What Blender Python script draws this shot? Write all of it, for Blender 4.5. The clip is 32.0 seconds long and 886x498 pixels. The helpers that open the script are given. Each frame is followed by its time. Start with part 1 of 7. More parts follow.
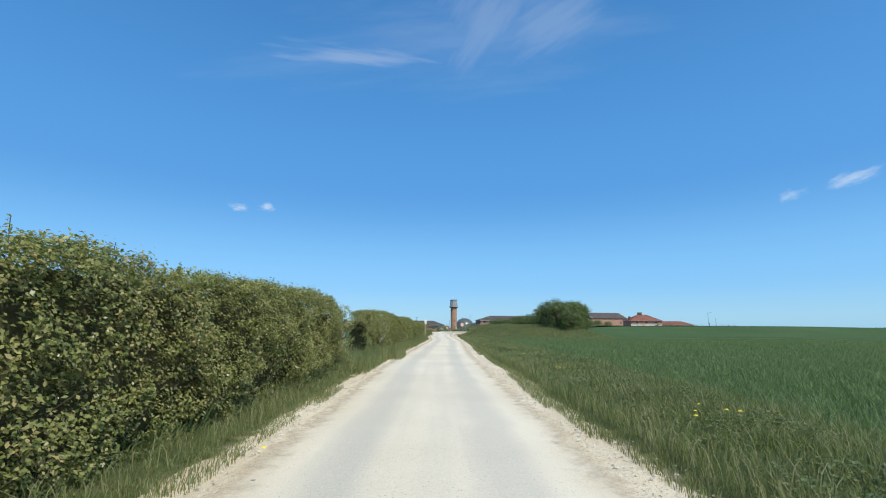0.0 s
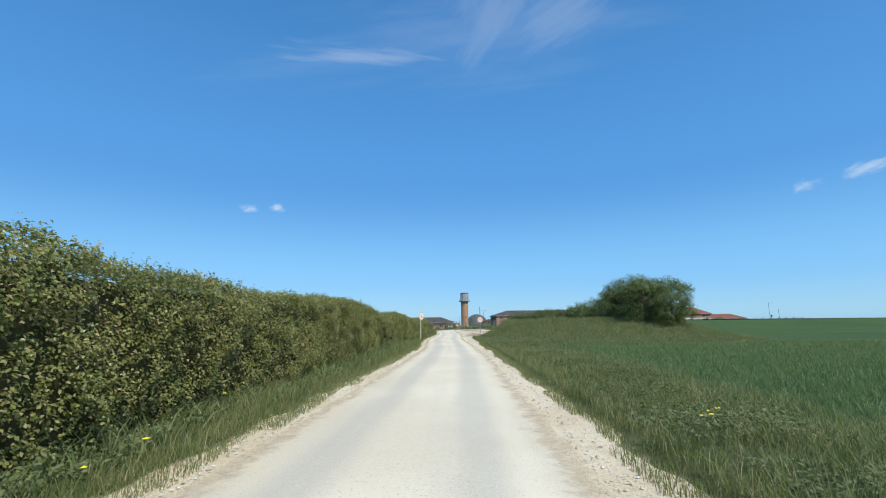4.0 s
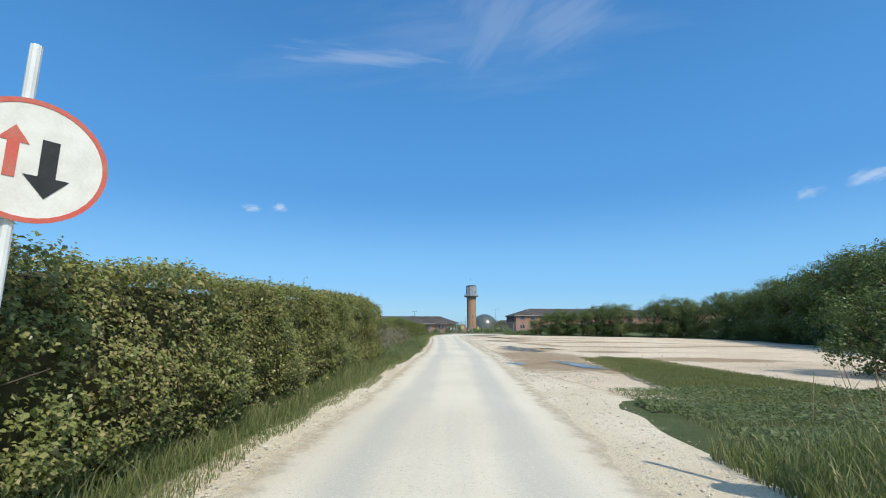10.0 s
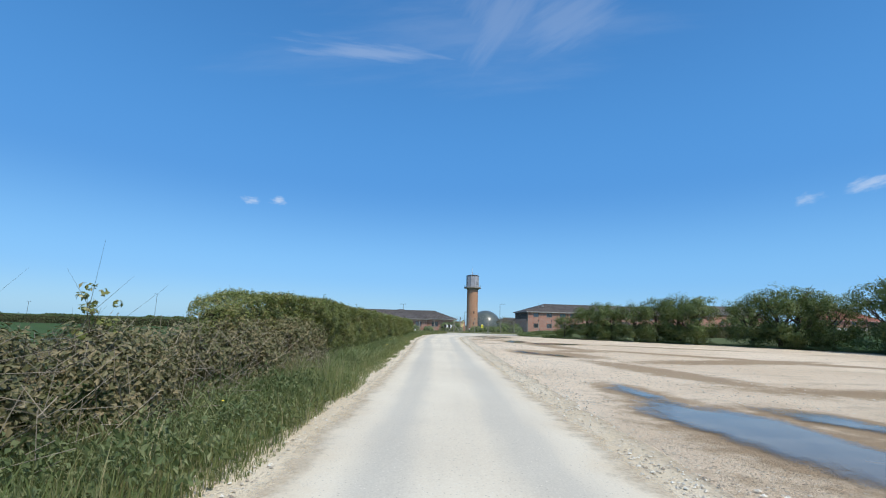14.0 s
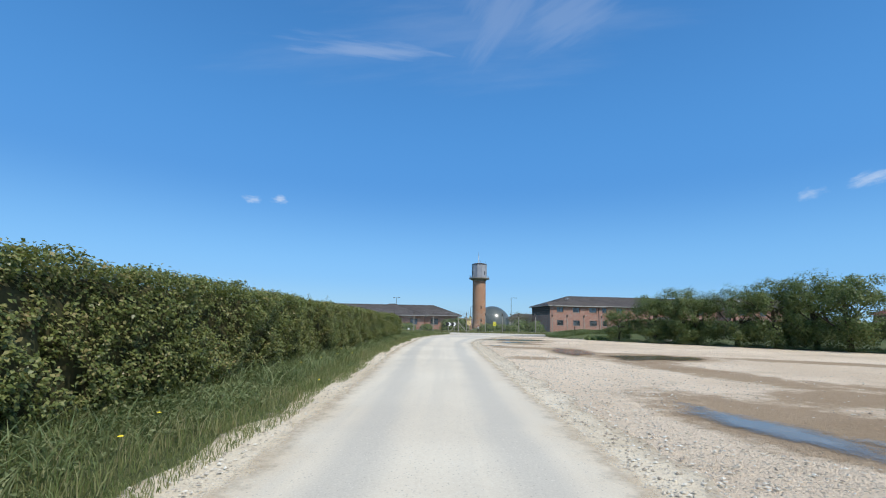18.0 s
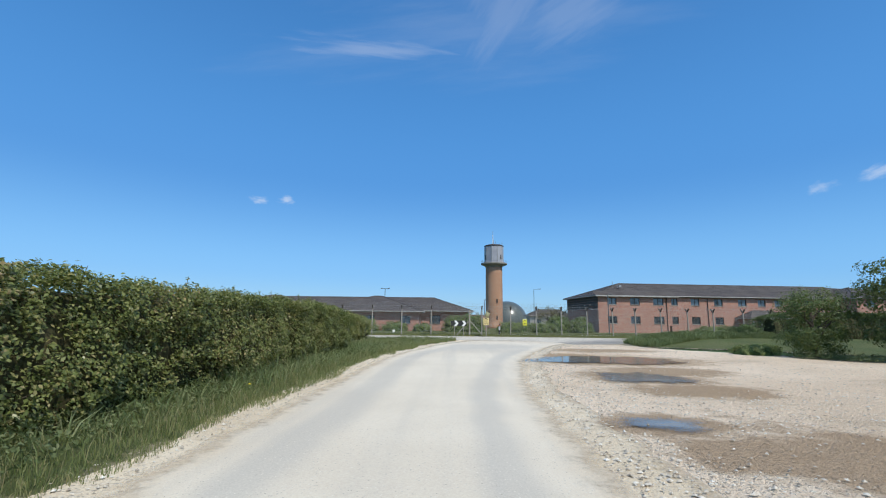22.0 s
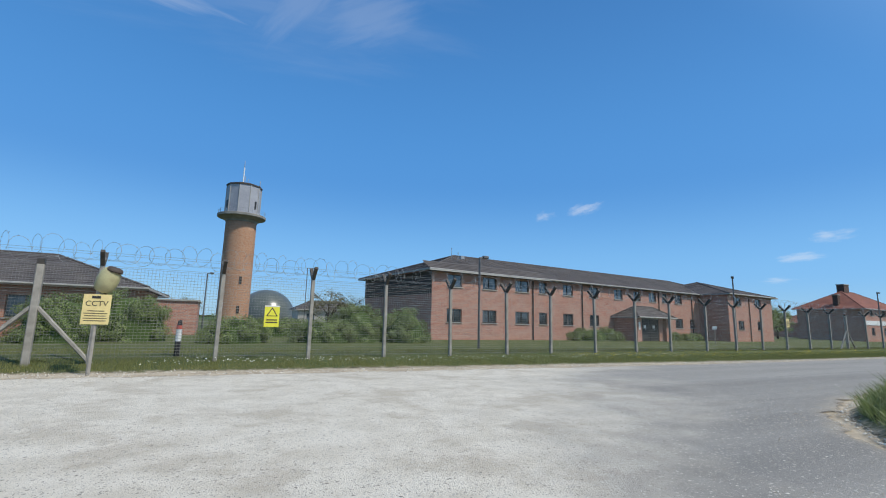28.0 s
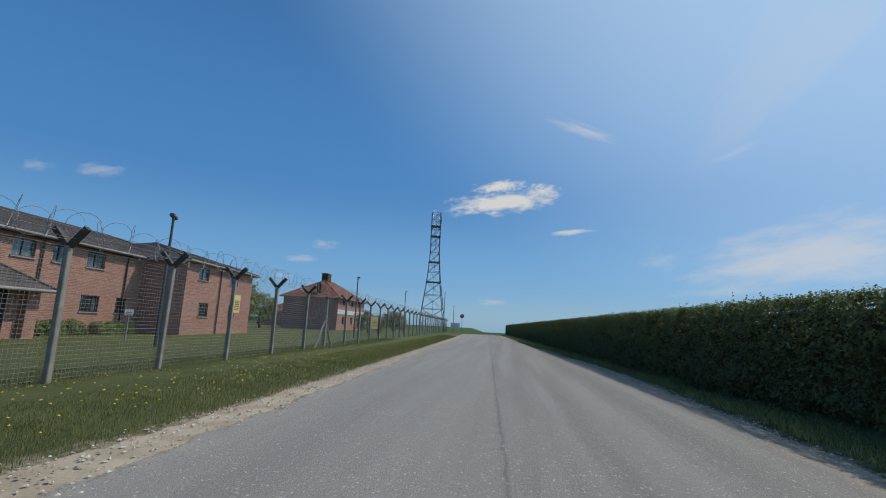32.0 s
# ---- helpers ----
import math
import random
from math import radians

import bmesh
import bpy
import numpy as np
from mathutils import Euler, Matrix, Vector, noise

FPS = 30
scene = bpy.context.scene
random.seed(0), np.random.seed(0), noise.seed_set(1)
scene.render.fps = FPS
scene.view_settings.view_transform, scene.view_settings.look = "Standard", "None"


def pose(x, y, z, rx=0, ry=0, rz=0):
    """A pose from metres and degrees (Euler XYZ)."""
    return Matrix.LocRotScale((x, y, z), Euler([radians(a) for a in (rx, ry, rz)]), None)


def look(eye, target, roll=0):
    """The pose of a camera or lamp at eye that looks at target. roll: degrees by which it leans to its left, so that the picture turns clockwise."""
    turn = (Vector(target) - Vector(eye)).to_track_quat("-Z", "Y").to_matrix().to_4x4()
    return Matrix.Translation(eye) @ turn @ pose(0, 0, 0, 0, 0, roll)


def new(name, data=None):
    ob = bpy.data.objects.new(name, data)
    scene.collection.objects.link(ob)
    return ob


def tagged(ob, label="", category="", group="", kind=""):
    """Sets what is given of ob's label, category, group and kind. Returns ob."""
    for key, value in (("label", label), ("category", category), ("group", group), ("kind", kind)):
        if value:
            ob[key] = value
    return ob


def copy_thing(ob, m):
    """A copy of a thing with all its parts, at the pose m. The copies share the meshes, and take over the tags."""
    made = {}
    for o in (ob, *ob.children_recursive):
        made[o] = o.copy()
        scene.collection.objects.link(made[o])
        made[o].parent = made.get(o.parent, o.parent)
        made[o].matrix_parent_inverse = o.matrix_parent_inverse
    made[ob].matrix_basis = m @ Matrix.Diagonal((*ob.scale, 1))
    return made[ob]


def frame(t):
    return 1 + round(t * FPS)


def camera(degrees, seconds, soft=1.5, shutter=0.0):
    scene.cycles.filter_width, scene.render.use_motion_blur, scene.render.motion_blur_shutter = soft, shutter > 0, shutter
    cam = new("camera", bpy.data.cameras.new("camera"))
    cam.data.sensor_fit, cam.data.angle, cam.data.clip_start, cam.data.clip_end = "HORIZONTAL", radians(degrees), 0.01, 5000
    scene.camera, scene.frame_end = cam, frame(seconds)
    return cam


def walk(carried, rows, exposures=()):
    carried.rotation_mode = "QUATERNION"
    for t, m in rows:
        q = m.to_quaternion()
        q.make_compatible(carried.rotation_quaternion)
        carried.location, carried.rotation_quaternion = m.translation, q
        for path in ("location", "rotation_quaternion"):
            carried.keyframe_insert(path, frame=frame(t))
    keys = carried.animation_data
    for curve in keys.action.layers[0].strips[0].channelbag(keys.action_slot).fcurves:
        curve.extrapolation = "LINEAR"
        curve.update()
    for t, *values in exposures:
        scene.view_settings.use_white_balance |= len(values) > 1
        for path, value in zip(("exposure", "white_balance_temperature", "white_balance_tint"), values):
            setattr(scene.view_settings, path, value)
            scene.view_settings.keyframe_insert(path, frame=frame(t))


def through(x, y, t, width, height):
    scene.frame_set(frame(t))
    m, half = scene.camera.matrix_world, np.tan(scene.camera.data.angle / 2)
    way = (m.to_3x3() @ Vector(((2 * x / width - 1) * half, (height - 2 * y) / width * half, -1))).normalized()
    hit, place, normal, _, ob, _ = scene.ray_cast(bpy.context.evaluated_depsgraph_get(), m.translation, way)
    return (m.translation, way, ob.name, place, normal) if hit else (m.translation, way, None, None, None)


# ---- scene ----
cam = camera(88.43, 32.0, soft=1.1, shutter=0.0)
PATH = [
    (0.0, pose(-0.641, -1.013, 1.407, 99.828, -0.099, -0.722)),
    (1.0, pose(-0.654, 6.502, 1.400, 99.635, 0.239, -0.121)),
    (2.0, pose(-0.439, 13.853, 1.393, 99.455, 0.964, 0.334)),
    (3.0, pose(-0.086, 20.958, 1.396, 99.460, 0.789, 0.507)),
    (6.0, pose(0.400, 41.235, 1.393, 99.811, 0.393, 0.707)),
    (7.0, pose(0.519, 49.126, 1.338, 99.834, -0.210, 0.922)),
    (8.0, pose(0.326, 57.371, 1.359, 99.823, -1.008, 0.874)),
    (8.5, pose(0.188, 61.181, 1.384, 99.731, -1.378, 0.743)),
    (9.0, pose(0.087, 64.903, 1.389, 99.877, -0.940, 0.760)),
    (9.5, pose(-0.035, 68.619, 1.375, 100.073, -0.396, 0.628)),
    (10.0, pose(-0.067, 71.716, 1.384, 99.792, -0.161, 0.678)),
    (11.0, pose(0.114, 76.950, 1.396, 99.934, -0.549, 0.591)),
    (12.0, pose(0.178, 82.047, 1.394, 99.950, -0.813, 0.624)),
    (13.0, pose(0.436, 88.104, 1.358, 99.623, -0.835, 0.536)),
    (13.5, pose(0.292, 91.799, 1.383, 99.583, -1.171, 0.311)),
    (14.0, pose(0.091, 95.570, 1.400, 99.429, -1.523, 0.235)),
    (17.0, pose(0.414, 108.956, 1.407, 99.315, -2.921, 0.849)),
    (18.0, pose(0.107, 114.535, 1.399, 99.133, -1.163, 0.484)),
    (19.0, pose(-0.001, 119.996, 1.400, 99.229, -0.264, 0.544)),
    (20.0, pose(-0.005, 125.428, 1.402, 99.460, -0.373, 0.857)),
    (21.0, pose(0.020, 131.478, 1.404, 99.166, -0.680, 1.212)),
    (22.0, pose(0.325, 137.144, 1.401, 98.917, -0.648, 1.410)),
    (23.0, pose(0.182, 142.663, 1.397, 98.841, -0.105, 0.526)),
    (24.0, pose(0.093, 147.799, 1.396, 98.527, -0.369, -0.969)),
    (25.0, pose(0.308, 152.948, 1.405, 99.106, -1.039, -4.044)),
    (25.5, pose(0.909, 155.325, 1.392, 99.174, -1.096, -7.486)),
    (27.5, pose(4.102, 164.762, 1.307, 98.847, -0.991, -22.384)),
    (28.0, pose(5.443, 166.775, 1.282, 99.119, -1.476, -26.604)),
    (28.5, pose(7.061, 168.567, 1.276, 99.557, -1.769, -33.512)),
    (29.0, pose(8.768, 170.069, 1.324, 99.771, -1.595, -42.679)),
    (29.5, pose(10.715, 171.369, 1.378, 100.058, -1.584, -51.957)),
    (30.0, pose(12.648, 172.325, 1.440, 100.127, -1.541, -60.843)),
    (30.5, pose(15.144, 173.237, 1.440, 99.910, -1.597, -69.188)),
    (31.0, pose(17.780, 173.906, 1.396, 99.692, -2.045, -75.271)),
    (31.5, pose(20.580, 174.180, 1.388, 99.466, -2.131, -79.150)),
    (32.0, pose(23.690, 174.485, 1.392, 99.585, -2.536, -82.587)),
]
EXPOSURES = [(0.0, 0.09, 6500, 6), (9.0, 0.07, 6480, 6), (13.0, 0.0, 6360, 9), (23.0, -0.03, 6320, 10), (28.0, -0.06, 6400, 10), (29.5, -0.04, 6450, 10), (30.5, -0.18, 6550, 10), (31.0, -0.30, 6580, 10), (32.0, -0.52, 6600, 10)]
walk(cam, PATH, EXPOSURES)

# ---- light ----
SUN_DIR = Vector((0.58, -0.82, 1.30)).normalized()
world = bpy.data.worlds.new("sky")
scene.world = world
world.use_nodes = True
wn, wl = world.node_tree.nodes, world.node_tree.links
wn.clear()
w_out = wn.new("ShaderNodeOutputWorld")
w_bg = wn.new("ShaderNodeBackground")
sky = wn.new("ShaderNodeTexSky")
sky.sky_type = "NISHITA"
sky.sun_disc = False
sky.sun_elevation = math.asin(SUN_DIR.z)
sky.sun_rotation = math.atan2(SUN_DIR.x, SUN_DIR.y)
sky.air_density, sky.dust_density, sky.ozone_density = 1.0, 0.5, 2.5
SKY_STRENGTH = 0.11
w_bg.inputs["Strength"].default_value = SKY_STRENGTH
w_geo = wn.new("ShaderNodeTexCoord")


def w_math(op, a, b=None, c=None, clamp=False):
    n = wn.new("ShaderNodeMath")
    n.operation, n.use_clamp = op, clamp
    for i, v in enumerate((a, b, c)):
        if v is None:
            continue
        if isinstance(v, (int, float)):
            n.inputs[i].default_value = v
        else:
            wl.new(v, n.inputs[i])
    return n.outputs[0]


def w_cloud(azimuth, height, wide, tall, strength, scale, tilt=0.0, stretch=1.0, thresh=0.5):
    """A cloud at azimuth (degrees to the right of +y) and height (degrees), as a soft noisy patch of the sky dome."""
    a, e = radians(azimuth), radians(height)
    ahead = Vector((math.sin(a) * math.cos(e), math.cos(a) * math.cos(e), math.sin(e)))
    right = Vector((math.cos(a), -math.sin(a), 0))
    up = right.cross(ahead)
    r2 = right * math.cos(radians(tilt)) + up * math.sin(radians(tilt))
    u2 = up * math.cos(radians(tilt)) - right * math.sin(radians(tilt))
    res = []
    for vec in (r2 / math.tan(radians(wide)), u2 / math.tan(radians(tall)), ahead):
        d = wn.new("ShaderNodeVectorMath")
        d.operation = "DOT_PRODUCT"
        wl.new(w_geo.outputs["Generated"], d.inputs[0])
        d.inputs[1].default_value = vec
        res.append(d.outputs["Value"])
    x, y, z = res
    comb = wn.new("ShaderNodeCombineXYZ")
    wl.new(w_math("MULTIPLY", x, stretch), comb.inputs[0])
    wl.new(y, comb.inputs[1])
    comb.inputs[2].default_value = azimuth * 0.37
    noi = wn.new("ShaderNodeTexNoise")
    noi.inputs["Scale"].default_value, noi.inputs["Detail"].default_value = scale, 6.0
    noi.inputs["Roughness"].default_value = 0.6
    wl.new(comb.outputs[0], noi.inputs["Vector"])
    r = w_math("SQRT", w_math("ADD", w_math("MULTIPLY", x, x), w_math("MULTIPLY", y, y)))
    body = w_math("SUBTRACT", w_math("ADD", noi.outputs["Fac"], 0.5 - thresh), w_math("MULTIPLY", r, 0.55))
    m = wn.new("ShaderNodeMapRange")
    m.interpolation_type = "SMOOTHSTEP"
    wl.new(body, m.inputs["Value"])
    m.inputs["From Min"].default_value, m.inputs["From Max"].default_value = 0.0, 0.5
    m.inputs["To Max"].default_value = strength
    return w_math("MULTIPLY", m.outputs[0], w_math("GREATER_THAN", z, 0.2))


CLOUDS = [
    # azimuth, height, half width, half height, strength, scale, tilt, stretch, threshold
    (-12.5, 32.2, 13.0, 1.8, 0.19, 1.5, 1.0, 0.8, 0.54), (6.0, 36.5, 8.0, 6.0, 0.13, 2.2, 52.0, 0.3, 0.50), (14.0, 35.5, 10.0, 5.5, 0.13, 2.4, 24.0, 0.35, 0.50), (2.0, 34.5, 26.0, 7.0, 0.09, 1.8, 4.0, 0.6, 0.5),
    (-24.2, 13.7, 1.5, 0.7, 0.42, 1.5, 0.0, 1.0, 0.56), (-21.0, 14.0, 1.5, 0.7, 0.42, 1.6, 0.0, 1.0, 0.56),
    (39.2, 13.2, 2.0, 1.0, 0.26, 1.6, 10.0, 1.0, 0.6), (44.0, 14.0, 2.9, 1.0, 0.36, 1.4, 16.0, 1.0, 0.55),
    (67.3, 9.2, 2.6, 0.8, 0.36, 1.5, 4.0, 1.0, 0.55), (64.9, 7.3, 2.8, 0.7, 0.34, 1.5, 4.0, 1.0, 0.55), (63.0, 5.0, 2.6, 0.6, 0.3, 1.5, 0.0, 1.0, 0.6),
    (89.5, 15.6, 7.2, 1.5, 1.0, 2.2, 6.0, 1.9, 0.40), (89.0, 17.5, 3.6, 1.0, 1.0, 2.2, 8.0, 1.6, 0.45), (94.5, 17.0, 2.6, 1.1, 0.9, 2.2, 0.0, 1.5, 0.48), (98.1, 11.9, 2.8, 0.42, 0.75, 1.4, 5.0, 1.0, 0.45),
    (99.5, 24.0, 7.0, 1.1, 0.45, 2.4, -24.0, 0.7, 0.58), (121.0, 8.5, 12.0, 4.2, 0.62, 1.8, 6.0, 0.9, 0.46), (120.0, 27.0, 14.0, 6.0, 0.16, 1.6, 42.0, 0.4, 0.5), (116.0, 19.5, 6.0, 1.2, 0.25, 2.0, 14.0, 0.7, 0.6), (88.7, 3.2, 3.4, 0.6, 0.3, 1.6, 0.0, 1.0, 0.55),
    (108.0, 8.5, 3.4, 2.2, 0.25, 1.6, 0.0, 1.0, 0.6),
]
cover = None
for row in CLOUDS:
    c = w_cloud(*row)
    cover = c if cover is None else w_math("MAXIMUM", cover, c)
w_mix = wn.new("ShaderNodeMixRGB")
wl.new(cover, w_mix.inputs["Fac"])
# the clear sky's own colour, deeper overhead and pale at the horizon, over the sky model
w_sep = wn.new("ShaderNodeSeparateXYZ")
wl.new(w_geo.outputs["Generated"], w_sep.inputs[0])
w_ramp = wn.new("ShaderNodeValToRGB")
w_ramp.color_ramp.interpolation = "EASE"
el = w_ramp.color_ramp.elements
el.new(0.5), el.new(0.5)
for e, (pos, col) in zip(el, ((0.0, (0.31, 0.67, 1.0)), (0.10, (0.195, 0.565, 1.06)), (0.30, (0.078, 0.36, 0.87)), (0.75, (0.042, 0.225, 0.61)))):
    e.position, e.color = pos, (*col, 1)
wl.new(w_sep.outputs[2], w_ramp.inputs[0])
w_scale = wn.new("ShaderNodeVectorMath")
w_scale.operation = "SCALE"
w_scale.inputs["Scale"].default_value = 8.6
wl.new(w_ramp.outputs[0], w_scale.inputs[0])
w_tint = wn.new("ShaderNodeMixRGB")
w_tint.inputs["Fac"].default_value = 0.72
wl.new(sky.outputs[0], w_tint.inputs["Color1"])
wl.new(w_scale.outputs[0], w_tint.inputs["Color2"])
# haze brightens the sky round the sun
w_sun = wn.new("ShaderNodeVectorMath")
w_sun.operation = "DOT_PRODUCT"
wl.new(w_geo.outputs["Generated"], w_sun.inputs[0])
w_sun.inputs[1].default_value = SUN_DIR
w_near = wn.new("ShaderNodeMapRange")
w_near.interpolation_type = "SMOOTHSTEP"
wl.new(w_sun.outputs["Value"], w_near.inputs["Value"])
w_near.inputs["From Min"].default_value, w_near.inputs["From Max"].default_value, w_near.inputs["To Max"].default_value = 0.46, 1.0, 0.72
w_haze = wn.new("ShaderNodeMixRGB")
wl.new(w_near.outputs[0], w_haze.inputs["Fac"])
wl.new(w_tint.outputs[0], w_haze.inputs["Color1"])
w_haze.inputs["Color2"].default_value = (6.6, 9.4, 12.6, 1)
wl.new(w_haze.outputs[0], w_mix.inputs["Color1"])
w_mix.inputs["Color2"].default_value = (8.2, 8.3, 8.4, 1)
wl.new(w_mix.outputs[0], w_bg.inputs["Color"])
wl.new(w_bg.outputs[0], w_out.inputs[0])

sun_data = bpy.data.lights.new("sun", "SUN")
sun_data.energy, sun_data.angle, sun_data.color = 3.85, radians(0.5), (1.0, 0.945, 0.84)
sun = new("sun", sun_data)
sun.matrix_world = look(SUN_DIR * 100, (0, 0, 0))

# ---- materials ----
def mat(name, build):
    m = bpy.data.materials.new(name)
    m.use_nodes = True
    t = m.node_tree
    b = t.nodes["Principled BSDF"]
    build(t, b)
    return m


def link(t, a, b):
    t.links.new(a, b)


def coords(t, scale=(1, 1, 1), kind="Object"):
    tc = t.nodes.new("ShaderNodeTexCoord")
    mp = t.nodes.new("ShaderNodeMapping")
    mp.inputs["Scale"].default_value = scale
    link(t, tc.outputs[kind], mp.inputs["Vector"])
    return mp.outputs[0]


def world_coords(t, scale=(1, 1, 1)):
    g = t.nodes.new("ShaderNodeNewGeometry")
    mp = t.nodes.new("ShaderNodeMapping")
    mp.inputs["Scale"].default_value = scale
    link(t, g.outputs["Position"], mp.inputs["Vector"])
    return mp.outputs[0]


def noise_tex(t, vec, scale, detail=5.0, rough=0.55):
    n = t.nodes.new("ShaderNodeTexNoise")
    n.inputs["Scale"].default_value, n.inputs["Detail"].default_value, n.inputs["Roughness"].default_value = scale, detail, rough
    link(t, vec, n.inputs["Vector"])
    return n.outputs["Fac"]


def ramp(t, fac, stops):
    r = t.nodes.new("ShaderNodeValToRGB")
    e = r.color_ramp.elements
    while len(e) < len(stops):
        e.new(0.5)
    for el, (p, c) in zip(e, stops):
        el.position, el.color = p, (*c, 1) if len(c) == 3 else c
    link(t, fac, r.inputs[0])
    return r.outputs[0]


def mix(t, fac, a, b, mode="MIX"):
    n = t.nodes.new("ShaderNodeMixRGB")
    n.blend_type = mode
    for s, v in ((n.inputs[0], fac), (n.inputs[1], a), (n.inputs[2], b)):
        if isinstance(v, (int, float)):
            s.default_value = v
        elif isinstance(v, tuple):
            s.default_value = (*v, 1)
        else:
            link(t, v, s)
    return n.outputs[0]


def bump(t, b, height, strength=0.3, dist=0.02):
    n = t.nodes.new("ShaderNodeBump")
    n.inputs["Strength"].default_value, n.inputs["Distance"].default_value = strength, dist
    link(t, height, n.inputs["Height"])
    link(t, n.outputs[0], b.inputs["Normal"])


def maprange(t, v, a, b, c=0.0, d=1.0):
    n = t.nodes.new("ShaderNodeMapRange")
    n.interpolation_type = "SMOOTHSTEP"
    link(t, v, n.inputs["Value"])
    for k, x in zip(("From Min", "From Max", "To Min", "To Max"), (a, b, c, d)):
        n.inputs[k].default_value = x
    return n.outputs[0]


def simple(name, c1, c2, scale=6.0, rough=0.7, metal=0.0, fine=60.0, bump_s=0.15, spec=0.4):
    """A surface with stains at one scale and grain at another."""
    def build(t, b):
        v = coords(t)
        n1, n2 = noise_tex(t, v, scale), noise_tex(t, v, fine, 3)
        col = mix(t, maprange(t, n1, 0.3, 0.7), c1, c2)
        col = mix(t, 0.35, col, mix(t, n2, (0.2, 0.2, 0.2), (0.8, 0.8, 0.8)), "OVERLAY")
        link(t, col, b.inputs["Base Color"])
        b.inputs["Roughness"].default_value, b.inputs["Metallic"].default_value = rough, metal
        b.inputs["Specular IOR Level"].default_value = spec
        bump(t, b, n2, bump_s, 0.01)
    return mat(name, build)


def leaf_mat(name, stops, gloss=0.45, through=0.3, per="Random Per Island"):
    def build(t, b):
        g = t.nodes.new("ShaderNodeNewGeometry")
        n = noise_tex(t, world_coords(t), 0.9, 3)
        r = t.nodes.new("ShaderNodeMath")
        r.operation = "MULTIPLY_ADD"
        link(t, n, r.inputs[0])
        r.inputs[1].default_value = 0.7
        r2 = t.nodes.new("ShaderNodeMath")
        r2.operation = "MULTIPLY_ADD"
        link(t, g.outputs[per], r2.inputs[0])
        r2.inputs[1].default_value, r2.inputs[2].default_value = 0.75, -0.22
        link(t, r2.outputs[0], r.inputs[2])
        col = ramp(t, r.outputs[0], stops)
        link(t, col, b.inputs["Base Color"])
        b.inputs["Roughness"].default_value = gloss
        b.inputs["Specular IOR Level"].default_value = 0.35
        tr = t.nodes.new("ShaderNodeBsdfTranslucent")
        link(t, mix(t, 0.5, col, (0.16, 0.2, 0.03)), tr.inputs["Color"])
        ms = t.nodes.new("ShaderNodeMixShader")
        ms.inputs[0].default_value = through
        out = t.nodes["Material Output"]
        link(t, b.outputs[0], ms.inputs[1])
        link(t, tr.outputs[0], ms.inputs[2])
        link(t, ms.outputs[0], out.inputs[0])
    return mat(name, build)


def ragged(t, b, lo, hi, scale=1.6, amp=0.9):
    """The sheet thins out in crumbs towards its edge; UV x holds the metres from the edge."""
    uv = t.nodes.new("ShaderNodeUVMap")
    s = t.nodes.new("ShaderNodeSeparateXYZ")
    link(t, uv.outputs[0], s.inputs[0])
    w = t.nodes.new("ShaderNodeMath")
    w.operation = "MULTIPLY_ADD"
    link(t, noise_tex(t, world_coords(t), scale, 9, 0.72), w.inputs[0])
    w.inputs[1].default_value = amp
    link(t, s.outputs[0], w.inputs[2])
    link(t, maprange(t, w.outputs[0], lo, hi), b.inputs["Alpha"])


def chips(t, v, scale, col, bright, dark, amount=0.6):
    """Small stones of mixed tone bedded in a surface; gives the colour and a height."""
    vo = t.nodes.new("ShaderNodeTexVoronoi")
    vo.inputs["Scale"].default_value = scale
    link(t, v, vo.inputs["Vector"])
    sp = t.nodes.new("ShaderNodeSeparateXYZ")
    link(t, vo.outputs["Color"], sp.inputs[0])
    tone = mix(t, sp.outputs[0], dark, bright)
    seen = t.nodes.new("ShaderNodeMath")
    seen.operation = "MULTIPLY"
    link(t, maprange(t, vo.outputs["Distance"], 0.28, 0.42, 1.0, 0.0), seen.inputs[0])
    link(t, maprange(t, sp.outputs[1], 1.0 - amount, 1.0 - amount + 0.1), seen.inputs[1])
    return mix(t, seen.outputs[0], col, tone), seen.outputs[0]


